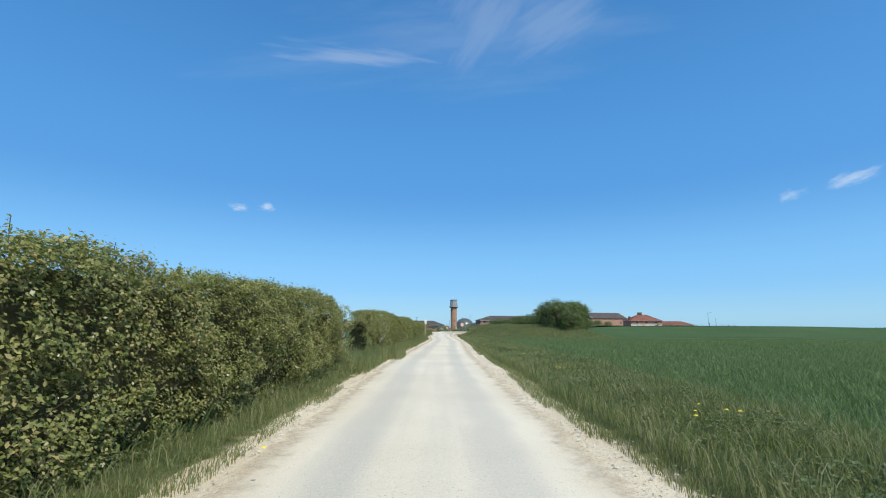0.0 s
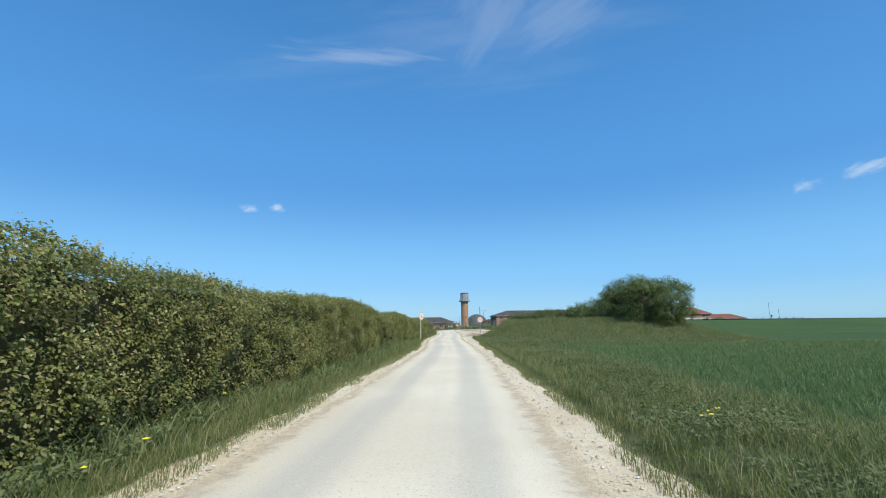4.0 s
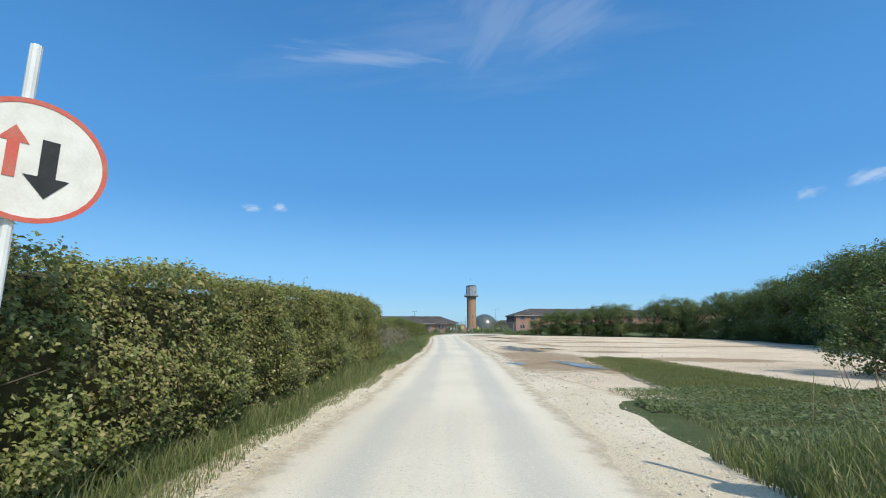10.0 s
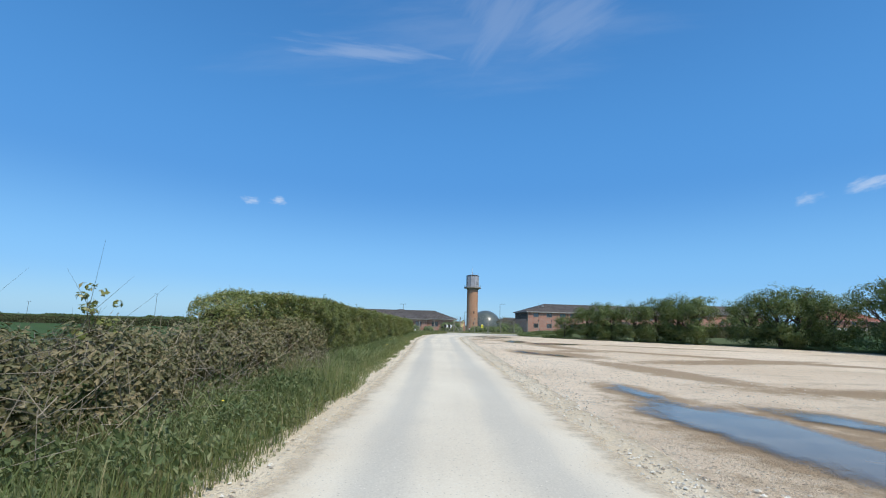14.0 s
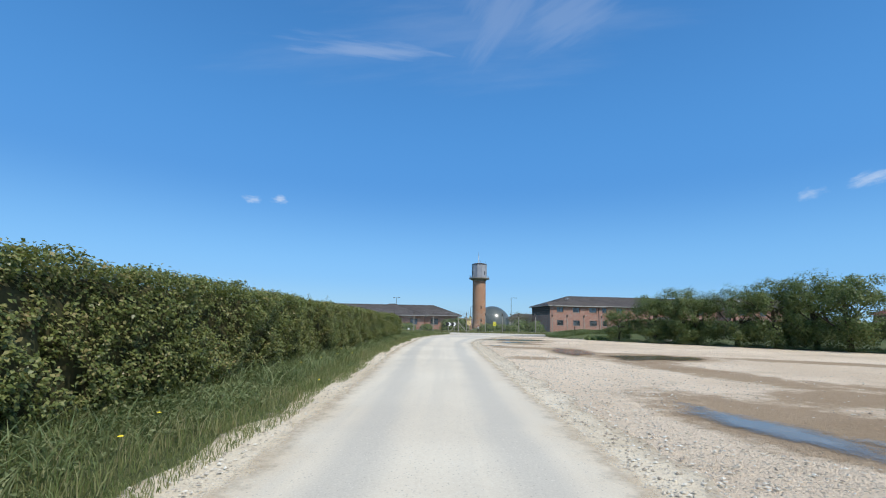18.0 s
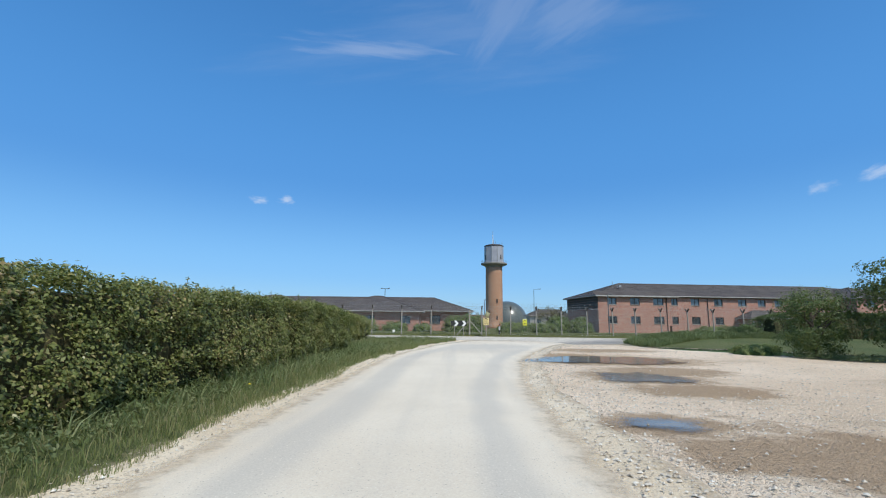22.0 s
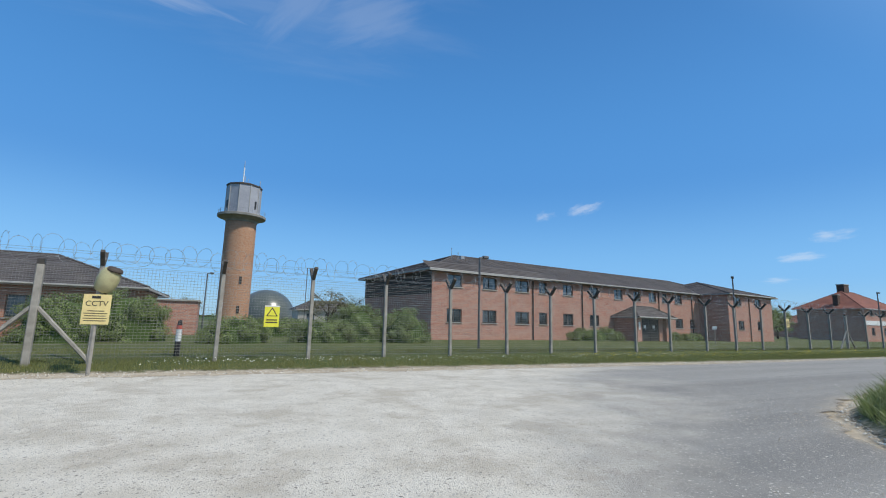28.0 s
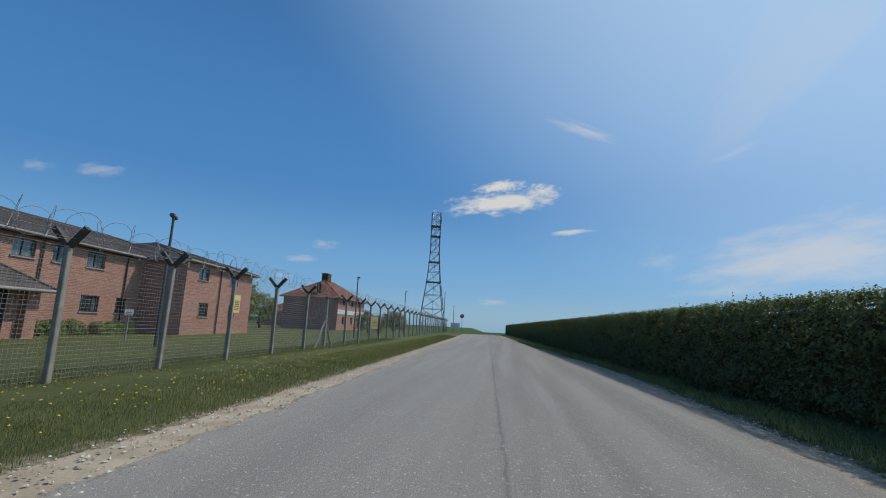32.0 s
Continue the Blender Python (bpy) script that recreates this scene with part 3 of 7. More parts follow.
M_STONE = mat("chalk_stone", build_stone)
M_MAST = simple("mast_steel", (0.26, 0.27, 0.28), (0.20, 0.205, 0.21), 0.6, 0.5, 0.4)
M_MIRRORBACK = simple("faded_mirror_back", (0.42, 0.38, 0.20), (0.34, 0.30, 0.16), 6.0, 0.5)
M_HEDGE = leaf_mat("hawthorn_leaf", [(0.0, (0.115, 0.135, 0.040)), (0.35, (0.225, 0.245, 0.070)), (0.65, (0.35, 0.345, 0.125)), (1.0, (0.50, 0.37, 0.19))], 0.34, 0.4)
M_HEDGE2 = leaf_mat("dark_hedge_leaf", [(0.0, (0.075, 0.108, 0.046)), (0.5, (0.125, 0.168, 0.068)), (1.0, (0.22, 0.245, 0.115))], 0.5, 0.42)
M_HEDGE3 = leaf_mat("green_hedge_leaf", [(0.0, (0.075, 0.100, 0.031)), (0.4, (0.165, 0.195, 0.056)), (0.7, (0.28, 0.295, 0.105)), (1.0, (0.40, 0.29, 0.145))], 0.36, 0.38)
M_COARSE = leaf_mat("coarse_grass_blade", [(0.0, (0.115, 0.165, 0.062)), (0.5, (0.205, 0.255, 0.105)), (1.0, (0.36, 0.37, 0.19))], 0.5, 0.42)
M_SHRUB = leaf_mat("shrub_leaf", [(0.0, (0.12, 0.165, 0.055)), (0.5, (0.21, 0.265, 0.09)), (1.0, (0.33, 0.36, 0.15))], 0.45, 0.36)
M_TREE = leaf_mat("tree_leaf", [(0.0, (0.065, 0.10, 0.030)), (0.5, (0.12, 0.165, 0.05)), (1.0, (0.21, 0.225, 0.085))], 0.45, 0.34)
M_BLADE = leaf_mat("grass_blade", [(0.0, (0.11, 0.155, 0.05)), (0.45, (0.20, 0.235, 0.085)), (0.8, (0.33, 0.31, 0.15)), (1.0, (0.52, 0.43, 0.26))], 0.55, 0.42)
M_TURF = leaf_mat("turf_blade", [(0.0, (0.145, 0.165, 0.050)), (0.5, (0.225, 0.225, 0.075)), (1.0, (0.34, 0.30, 0.13))], 0.5, 0.3)
M_CROP = leaf_mat("cereal_blade", [(0.0, (0.115, 0.175, 0.068)), (0.5, (0.17, 0.24, 0.092)), (1.0, (0.26, 0.32, 0.14))], 0.5, 0.42)
M_DEAD = leaf_mat("dry_stalk", [(0.0, (0.16, 0.12, 0.07)), (0.5, (0.26, 0.20, 0.12)), (1.0, (0.36, 0.29, 0.18))], 0.7, 0.1)
M_BRAMBLE = leaf_mat("bramble_leaf", [(0.0, (0.085, 0.092, 0.040)), (0.5, (0.165, 0.155, 0.072)), (1.0, (0.30, 0.23, 0.13))], 0.5, 0.25)
M_FLOWER = simple("dandelion", (0.75, 0.58, 0.03), (0.65, 0.50, 0.03), 9.0, 0.7)
M_DAISY = simple("daisy", (0.80, 0.80, 0.70), (0.75, 0.74, 0.60), 9.0, 0.7)
M_EDGE = simple("crumbled_road_edge", (0.46, 0.385, 0.285), (0.33, 0.265, 0.185), 1.5, 0.95, 0, 30.0, 0.7, 0.1)
M_WEED = leaf_mat("weed_leaf", [(0.0, (0.085, 0.12, 0.045)), (0.5, (0.15, 0.185, 0.075)), (1.0, (0.25, 0.26, 0.125))], 0.55, 0.36)
M_TWIG = leaf_mat("dead_twig", [(0.0, (0.14, 0.12, 0.085)), (0.5, (0.25, 0.21, 0.155)), (1.0, (0.38, 0.32, 0.24))], 0.8, 0.05)
# darkened leaf green that paints the shade within shrubs and brambles
M_SHRUBCORE = simple("painted_shrub_shade", (0.045, 0.070, 0.022), (0.07, 0.10, 0.032), 6.0, 0.9, 0, 25.0, 0.8, 0.1)

# ---- mesh helpers ----
rng = np.random.default_rng(7)


def mesh_data(name, V, F, material, smooth=False):
    me = bpy.data.meshes.new(name)
    me.from_pydata([tuple(map(float, v)) for v in V], [], [tuple(map(int, f)) for f in F])
    me.materials.append(material)
    if smooth:
        me.polygons.foreach_set("use_smooth", [True] * len(me.polygons))
    me.update()
    return me


def obj(name, me, parent=None, m=None, label=""):
    ob = new(name, me)
    if parent is not None:
        ob.parent = parent
    if m is not None:
        ob.matrix_basis = m
    if label:
        tagged(ob, label)
    return ob


def part(name, bm, material, parent, label="", smooth=False):
    """Links a bmesh as one mesh object under a thing."""
    me = bpy.data.meshes.new(name)
    bm.to_mesh(me)
    bm.free()
    me.materials.append(material)
    if smooth:
        me.polygons.foreach_set("use_smooth", [True] * len(me.polygons))
    return obj(name, me, parent, None, label)


def thing(name, x, y, z, rz=0.0, label="", category="", group="", kind=""):
    e = new(name)
    e.empty_display_size = 0.3
    e.matrix_basis = pose(x, y, z, 0, 0, rz)
    return tagged(e, label, category, group, kind)


def add_box(bm, x0, y0, z0, x1, y1, z1, m=None, bevel=0.0):
    r = bmesh.ops.create_cube(bm, size=1.0)
    vs = r["verts"]
    bmesh.ops.transform(bm, matrix=Matrix.Translation(((x0 + x1) / 2, (y0 + y1) / 2, (z0 + z1) / 2)) @ Matrix.Diagonal((x1 - x0, y1 - y0, z1 - z0, 1)), verts=vs)
    if bevel:
        es = list({e for v in vs for e in v.link_edges})
        g = bmesh.ops.bevel(bm, geom=es, offset=bevel, segments=1, affect="EDGES")
        vs = list({v for v in g["verts"]} | {v for v in vs if v.is_valid})
    if m is not None:
        bmesh.ops.transform(bm, matrix=m, verts=vs)
    return vs


def add_tube(bm, p, q, r0, r1=None, n=8):
    p, q = Vector(p), Vector(q)
    d = q - p
    g = bmesh.ops.create_cone(bm, cap_ends=True, segments=n, radius1=r0, radius2=r0 if r1 is None else r1, depth=d.length)
    bmesh.ops.transform(bm, matrix=Matrix.Translation((p + q) / 2) @ d.to_track_quat("Z", "Y").to_matrix().to_4x4(), verts=g["verts"])


def box_part(name, dims, material, parent, label="", bevel=0.0, m=None):
    bm = bmesh.new()
    add_box(bm, *dims, m=m, bevel=bevel)
    return part(name, bm, material, parent, label)


def tube_part(name, p, q, r0, r1, material, parent, label="", n=10):
    bm = bmesh.new()
    add_tube(bm, p, q, r0, r1, n)
    return part(name, bm, material, parent, label, smooth=False)


def wall_uv(ob):
    """Metres along the wall and up it, for the brick courses."""
    me = ob.data
    uv = me.uv_layers.new(name="UVMap")
    for p in me.polygons:
        n = p.normal
        for li in p.loop_indices:
            c = me.vertices[me.loops[li].vertex_index].co
            u = c.x if abs(n.y) > abs(n.x) else c.y
            uv.data[li].uv = (u, c.z)


def gz(x, y):
    """The lie of the land: level, with a low swell in the far field, and it falls away behind the crest of the main road."""
    side = min(1.0, max(0.0, (y - 120.0) / 40.0)) * min(1.0, max(0.0, (420.0 - y) / 100.0))
    swell = 2.3 * math.exp(-((y - 146.0) / 14.0) ** 2) * min(1.0, max(0.0, (x - 40.0) / 12.0)) * min(1.0, max(0.0, (166.0 - y) / 8.0))
    return swell - ((max(0.0, min(x, 420.0) - 104.0) / 100.0) ** 2) * 3.2 * side


def interp(v, table):
    return float(np.interp(v, [a for a, b in table], [b for a, b in table]))


def jit(s, amp, seed):
    return amp * (noise.noise((s * 0.9, seed, 0)) + 0.6 * noise.noise((s * 3.1, seed + 5, 2)))


def strip(name, rows, material, nx=4, z=0.0, crown=0.0, rough=0.0, profile=None, fade=None, ends=None):
    """A sheet between pairs of points (left, right)."""
    V, F = [], []
    for (ax, ay), (bx, by) in rows:
        for i in range(nx + 1):
            k = i / nx
            x, y = ax + (bx - ax) * k, ay + (by - ay) * k
            h = z + crown * 4 * k * (1 - k) + gz(x, y) + (rough * noise.noise((x * 0.7, y * 0.7, 3)) if rough else 0)
            if profile:
                h += float(np.interp(k, [p[0] for p in profile], [p[1] for p in profile])) * (fade(x, y) if fade else 1.0)
            V.append((x, y, h))
    for j in range(len(rows) - 1):
        for i in range(nx):
            a = j * (nx + 1) + i
            F.append((a, a + 1, a + nx + 2, a + nx + 1))
    me = mesh_data(name, V, F, material, True)
    ob = new(name, me)
    # metres from the nearer edge, for the surface's worn borders
    uv = me.uv_layers.new(name="UVMap")
    width = [math.hypot(b[0] - a[0], b[1] - a[1]) for a, b in rows]
    dist = [min(i, nx - i) / nx * width[j] for j in range(len(rows)) for i in range(nx + 1)]
    if ends:
        dist = [min(d, ends(v[0], v[1])) for d, v in zip(dist, V)]
    uv.data.foreach_set("uv", [c for l in me.loops for c in (dist[l.vertex_index], 0.0)])
    if me.polygons[0].normal.z < 0:
        me.flip_normals()
    return ob


# ---- ground and roads ----
# where the grass begins on either side of the lane, and the edge of the asphalt
GRASS_L = [(-40, -3.1), (8, -3.15), (16, -3.25), (30, -2.8), (50, -2.1), (56, -1.95), (63, -2.15), (71, -2.45), (77, -2.5), (83, -2.25), (92, -2.15), (97, -2.0), (108, -2.1), (120, -2.4), (127, -2.6), (134, -2.95), (140, -3.05),
           (150, -2.9), (154, -2.85), (158, -2.4), (160, -1.95), (163, -1.5), (166.6, -0.45), (171, 0.8), (174, 1.0)]
GRASS_R = [(-40, 1.8), (8, 1.65), (13, 1.9), (19, 1.85), (40, 2.45), (54, 2.75), (64, 2.8), (69, 3.25), (75, 3.3), (80, 3.6), (83, 3.2), (88, 2.3)]
ASPHALT_R = [(-40, 1.15), (12, 1.15), (25, 1.3), (47, 2.0), (60, 1.95), (75, 1.78), (94, 2.25), (110, 2.05), (137, 1.85), (146, 1.95), (150, 2.4), (154, 2.9), (158, 4.0), (161, 5.0), (165, 6.4), (169, 9.0), (174, 12.8)]


def lane_left(y):
    return interp(y, GRASS_L) + 0.5


def lane_right(y):
    return interp(y, ASPHALT_R)


ROAD_S = [(-120, 170.5), (0, 171.6), (2, 170.5), (8, 166.4), (11.0, 167.6), (12.5, 169.5), (14.4, 170.7), (16, 171.2), (18.4, 171.65), (20.4, 171.55), (22.5, 171.3), (25, 170.95), (30, 170.55), (41, 170.5), (55, 171.5), (95, 174.0), (420, 189)]
ROAD_N = [(-120, 175), (-20, 178.3), (2, 178.5), (12, 178.1), (20, 177.95), (30, 178.1), (46, 178.7), (95, 180.8), (420, 195.5)]


def fence_y(x):
    return 180.35 + 0.05 * x


# one sheet to the horizon, finer near the middle
gx = sorted({*np.linspace(-3500, -200, 12), *np.linspace(-200, 400, 61), *np.linspace(400, 3500, 14)})
gy = sorted({*np.linspace(-3000, -100, 10), *np.linspace(-100, 400, 41), *np.linspace(400, 4000, 14)})
V = [(x, y, -0.06 + gz(x, y)) for y in gy for x in gx]
F = [(j * len(gx) + i, j * len(gx) + i + 1, (j + 1) * len(gx) + i + 1, (j + 1) * len(gx) + i) for j in range(len(gy) - 1) for i in range(len(gx) - 1)]
ground = tagged(new("ground", mesh_data("ground", V, F, M_FIELD)), "wide level ground under green young cereal", "ground", kind="structure")

ys = np.arange(-40, 173.6, 0.4)
lane = strip("road_lane", [((lane_left(y) + jit(y, 0.10, 1), y), (lane_right(y) + jit(y, 0.10, 9), y)) for y in ys], M_LANE, 10, 0.004, 0.03, ends=lambda x, y: max(0.0, 0.10 * (172.5 - y)))
tagged(lane, "narrow single-track lane of chalk-dusted pale asphalt", "road", kind="structure")
shoulder = strip("ground_shoulder", [((lane_left(y) - 0.75 + jit(y, 0.22, 3), y), (max(lane_right(y) + 0.5, interp(y, GRASS_R) + 0.25) + jit(y, 0.22, 4), y)) for y in ys], M_SHOULDER, 10, -0.012, 0.02, 0.012)
tagged(shoulder, "loose chalk gravel along the edges of the lane", "gravel", kind="structure")
xs = np.concatenate([np.arange(-120, -20, 4), np.arange(-20, 120, 0.5), np.arange(120, 421, 6)])
main_road = strip("road_main", [((x, interp(x, ROAD_S) + jit(x, 0.10, 21)), (x, interp(x, ROAD_N) + jit(x, 0.12, 22))) for x in xs], M_ROAD, 12, 0.0, 0.05)
tagged(main_road, "grey asphalt main road, dusted with chalk at the junction", "road", kind="structure")
road_edge = strip("ground_road_edge", [((x, interp(x, ROAD_S) - interp(x, [(10, 0.4), (12, 0.6), (18, 0.5), (22, 0.3)]) + jit(x, 0.2, 31)), (x, interp(x, ROAD_N) + (1.35 if x < 34 else 0.8) + jit(x, 0.3, 32))) for x in xs], M_EDGE, 12, -0.02, 0.02, 0.015)
tagged(road_edge, "crumbled gravel edges of the main road", "gravel", kind="structure")

# gravel yard beside the lane
YARD_E = [(78.5, 8), (83, 19.5), (87, 24), (95, 28), (108, 32.5), (122, 37), (135, 38), (143, 32.5), (150, 25), (154.6, 20), (158, 16), (163, 12), (168, 11)]
ys2 = np.arange(78.5, 169.5, 0.5)
yard = strip("ground_yard", [((lane_right(y) - 0.9, y), (interp(y, YARD_E) + jit(y, 0.5, 41), y)) for y in ys2], M_GRAVEL, 60, -0.02, 0.0, 0.022)
tagged(yard, "wide bare yard of chalk gravel and mud with puddles", "gravel yard", kind="structure")

# verges
ys3 = np.arange(-40, 172.4, 0.4)


def verge_out(y):
    return interp(y, [(-40, -6.0), (150, -6.2), (157, -8.0), (163, -16), (168, -40), (172.4, -60)])


verge_left = strip("ground_verge", [((verge_out(y), min(y, 172.0)), (min(lane_left(y) - 0.2 + jit(y, 0.2, 51), 0.6), min(y, 172.0))) for y in ys3], M_VERGE, 10, -0.02, 0, 0.03,
                   [(0, 0.12), (0.7, 0.12), (0.87, 0.015), (1, 0.0)])
tagged(verge_left, "rough grass verge between lane and hedge", "grass verge", kind="structure")
ys4 = np.arange(-40, 66, 0.4)
verge_right = strip("ground_verge", [((interp(y, GRASS_R) - 0.3 + jit(y, 0.2, 53), y), (4.7, y)) for y in ys4], M_VERGE, 8, -0.02, 0, 0.03, [(0, 0), (0.14, 0.012), (0.32, 0.15), (1, 0.10)])
tagged(verge_right, "rough grass verge between lane and field", "grass verge", kind="structure")
lawn = strip("ground_lawn", [((x, interp(x, ROAD_N) + interp(x, [(20, 0.8), (26, 0.45), (36, 0.35)]) + jit(x, 0.25, 55)), (x, 330)) for x in xs if x < 200], M_LAWN, 60, -0.02, 0, 0.02, [(0, 0), (0.004, 0.015), (0.016, 0.2), (1, 0.2)])
tagged(lawn, "mown lawn behind the road and inside the fence", "lawn", kind="structure")
SE_S = [(10.0, 167.4), (12, 164.6), (16, 162.5), (24, 156), (40, 148), (130, 150)]
verge_se = strip("ground_verge", [((x, interp(x, SE_S) + jit(x, 0.3, 57)), (x, max(interp(x, SE_S) + 0.2, interp(x, ROAD_S) - 0.05 + jit(x, 0.12, 58)))) for x in np.arange(10.6, 130, 0.5)], M_VERGE, 12, -0.02, 0, 0.02,
                 [(0, 0.0), (0.08, 0.06), (0.6, 0.52), (0.86, 0.52), (0.93, 0.30), (0.972, 0.03), (1, -0.05)], lambda x, y: min(1.0, (x - 10.6) / 5.0), lambda x, y: 0.3 * (x - 10.6))
tagged(verge_se, "grassy corner between yard and main road", "grass verge", kind="structure")


# earth bank beside the lane
def mound_h(x, y):
    ridge_y = 74.5 - 0.18 * (x - 5)
    a = np.clip((x - 3.0 - 0.35 * noise.noise((y * 0.5, 3.0, 0)) - 0.15 * noise.noise((y * 1.7, 9.0, 0))) / 3.4, 0, 1)
    a = a * a * (3 - 2 * a)
    b = np.clip((23.5 - x) / 4, 0, 1)
    s = np.clip((y - (ridge_y - 13)) / 9.5, 0, 1)
    n = np.clip((ridge_y + 3.4 - y) / 4.5, 0, 1)
    h = 1.62 * a * b * s * s * (3 - 2 * s) * n * n * (3 - 2 * n)
    return float(h) * (1 + 0.12 * noise.noise((x * 0.35, y * 0.35, 0))) + 0.05 * float(h > 0.1) * noise.noise((x * 1.5, y * 1.5, 4))


mx, my = np.arange(2.1, 24.3, 0.4), np.arange(55, 84.1, 0.5)
V = [(x, y, -0.05 + mound_h(x, y) + 0.07 * min(1.0, max(0.0, (x - 2.2) / 1.0)) * min(1.0, max(0.0, (82.0 + noise.noise((x * 0.4, 1, 1)) - y) / 2.0))) for y in my for x in mx]
F = [(j * len(mx) + i, j * len(mx) + i + 1, (j + 1) * len(mx) + i + 1, (j + 1) * len(mx) + i) for j in range(len(my) - 1) for i in range(len(mx) - 1)]
bank_me = mesh_data("ground_bank", V, F, M_VERGE, True)
uv = bank_me.uv_layers.new(name="UVMap")
uv.data.foreach_set("uv", [c for l in bank_me.loops for c in (max(0.0, min(0.5 * (83.0 - V[l.vertex_index][1]), 0.8 * (V[l.vertex_index][0] - 2.35 - 0.4 * noise.noise((V[l.vertex_index][1] * 0.5, 3.0, 0))))), 0.0)])
tagged(new("ground_bank", bank_me), "overgrown grassy earth bank beside the lane", "bank", kind="structure")

# tongue of rough grass reaching into the yard
TONGUE_W, TONGUE_E = [(79, 4.2), (82.5, 4.7), (85.5, 5.1), (90.5, 6.1), (95.5, 7.4)], [(79, 9.8), (86.4, 9.2), (90.7, 8.6), (95.5, 8.0)]
tongue = strip("ground_verge", [((interp(y, TONGUE_W) + jit(y, 0.25, 61), y), (interp(y, TONGUE_E) + jit(y, 0.25, 62), y)) for y in np.arange(79, 95.6, 0.4)], M_VERGE, 8, 0.002, 0, 0.014, None, None, lambda x, y: 0.5 * (95.5 - y))
tagged(tongue, "tongue of thin grass reaching into the gravel yard", "grass", kind="structure")


def puddle(cx, cy, a, b, turn, seed, label):
    V, n, rings = [(0, 0, 0)], 72, 4
    d = [min(a, b)]
    for i in range(n):
        k = 2 * math.pi * i / n
        r = 1 + 0.5 * noise.noise((math.cos(k) * 1.3 + seed, math.sin(k) * 1.3, seed)) + 0.16 * noise.noise((math.cos(k) * 6 + seed, math.sin(k) * 6, seed))
        for q in range(1, rings + 1):
            f = 1.25 * q / rings
            V.append((a * r * f * math.cos(k), b * r * f * math.sin(k), 0))
            d.append(min(a, b) * (1.25 - f))
    F = [(0, i * rings + 1, (i + 1) % n * rings + 1) for i in range(n)]
    F += [(i * rings + q, i * rings + q + 1, (i + 1) % n * rings + q + 1, (i + 1) % n * rings + q) for i in range(n) for q in range(1, rings)]
    me = mesh_data("puddle", V, F, M_WATER)
    uv = me.uv_layers.new(name="UVMap")
    uv.data.foreach_set("uv", [c for l in me.loops for c in (d[l.vertex_index], 0.0)])
    p = new("puddle", me)
    p.matrix_basis = pose(cx, cy, 0.005, 0, 0, turn)
    tagged(p, label, "puddle", kind="structure")


for row in PUDDLES:
    puddle(*row, "shallow muddy puddle reflecting the sky in the yard")


# loose stones along the lane and over the yard
def stones_mesh(n, spots, s0, s1):
    base = np.array([(1, 0, 0), (0, 1, 0), (-1, 0, 0), (0, -1, 0), (0, 0, 1), (0, 0, -0.4)], float)
    tri = np.array([(0, 1, 4), (1, 2, 4), (2, 3, 4), (3, 0, 4), (1, 0, 5), (2, 1, 5), (3, 2, 5), (0, 3, 5)])
    s = rng.uniform(s0, s1, (n, 1, 1)) * rng.uniform(0.6, 1.4, (n, 1, 3)) * (1, 1, 0.6)
    a = rng.uniform(0, 6.28, n)
    B = base[None] * s * rng.uniform(0.8, 1.2, (n, 6, 3))
    x = B[:, :, 0] * np.cos(a)[:, None] - B[:, :, 1] * np.sin(a)[:, None]
    y = B[:, :, 0] * np.sin(a)[:, None] + B[:, :, 1] * np.cos(a)[:, None]
    V = np.stack([x + spots[:, None, 0], y + spots[:, None, 1], B[:, :, 2] + spots[:, None, 2]], 2).reshape(-1, 3)
    F = (tri[None] + (np.arange(n) * 6)[:, None, None]).reshape(-1, 3)
    return mesh_data("stones", V, F, M_STONE)


n = 14000
yy = rng.uniform(-6, 168, n)
side = rng.uniform(0, 1, n) < 0.5
xx = np.array([lane_left(y) - abs(rng.normal(0.12, 0.22)) if s else lane_right(y) + abs(rng.normal(0.1, 0.3 if not 58 < y < 84 else 0.9)) for y, s in zip(yy, side)])
tagged(new("loose_stones", stones_mesh(n, np.stack([xx, yy, np.full(n, 0.008)], 1), 0.007, 0.024)), "loose pale chalk stones along the lane", "stones", kind="stuff")
n = 26000
yy = rng.uniform(84, 166, n)
xx = np.array([lane_right(y) + rng.exponential(3.5) - 0.1 for y in yy])
dry = np.all([(xx < 4.5) | (xx > 9.5) | (yy > 93)] + [np.hypot((xx - p[0]) / (max(p[2], p[3]) + 0.1), (yy - p[1]) / (max(p[2], p[3]) + 0.1)) > 1 for p in PUDDLES], axis=0)
for p in WET:
    c, s = math.cos(radians(p[4])), math.sin(radians(p[4]))
    u, w = ((xx - p[0]) * c + (yy - p[1]) * s) / p[2], ((yy - p[1]) * c - (xx - p[0]) * s) / p[3]
    dry &= (np.hypot(u, w) > 1) | (rng.uniform(0, 1, n) < 0.3)
xx, yy = xx[dry], yy[dry]
n = len(xx)
tagged(new("loose_stones", stones_mesh(n, np.stack([xx, yy, np.full(n, 0.0)], 1), 0.006, 0.028)), "chalk stones strewn over the yard", "stones", kind="stuff")
n = 11000
xx = rng.uniform(-6, 60, n)
yy = np.array([interp(x, ROAD_N) + rng.normal(0.3, 0.35) if rng.random() < 0.6 else interp(x, ROAD_S) - abs(rng.normal(0.1, 0.2)) for x in xx])
tagged(new("loose_stones", stones_mesh(n, np.stack([xx, yy, np.full(n, 0.006)], 1), 0.008, 0.026)), "gravel along the edges of the main road", "stones", kind="stuff")
n = 22000
xx = rng.uniform(-3, 24, n)
yy = 170 + rng.uniform(-4, 8, n)
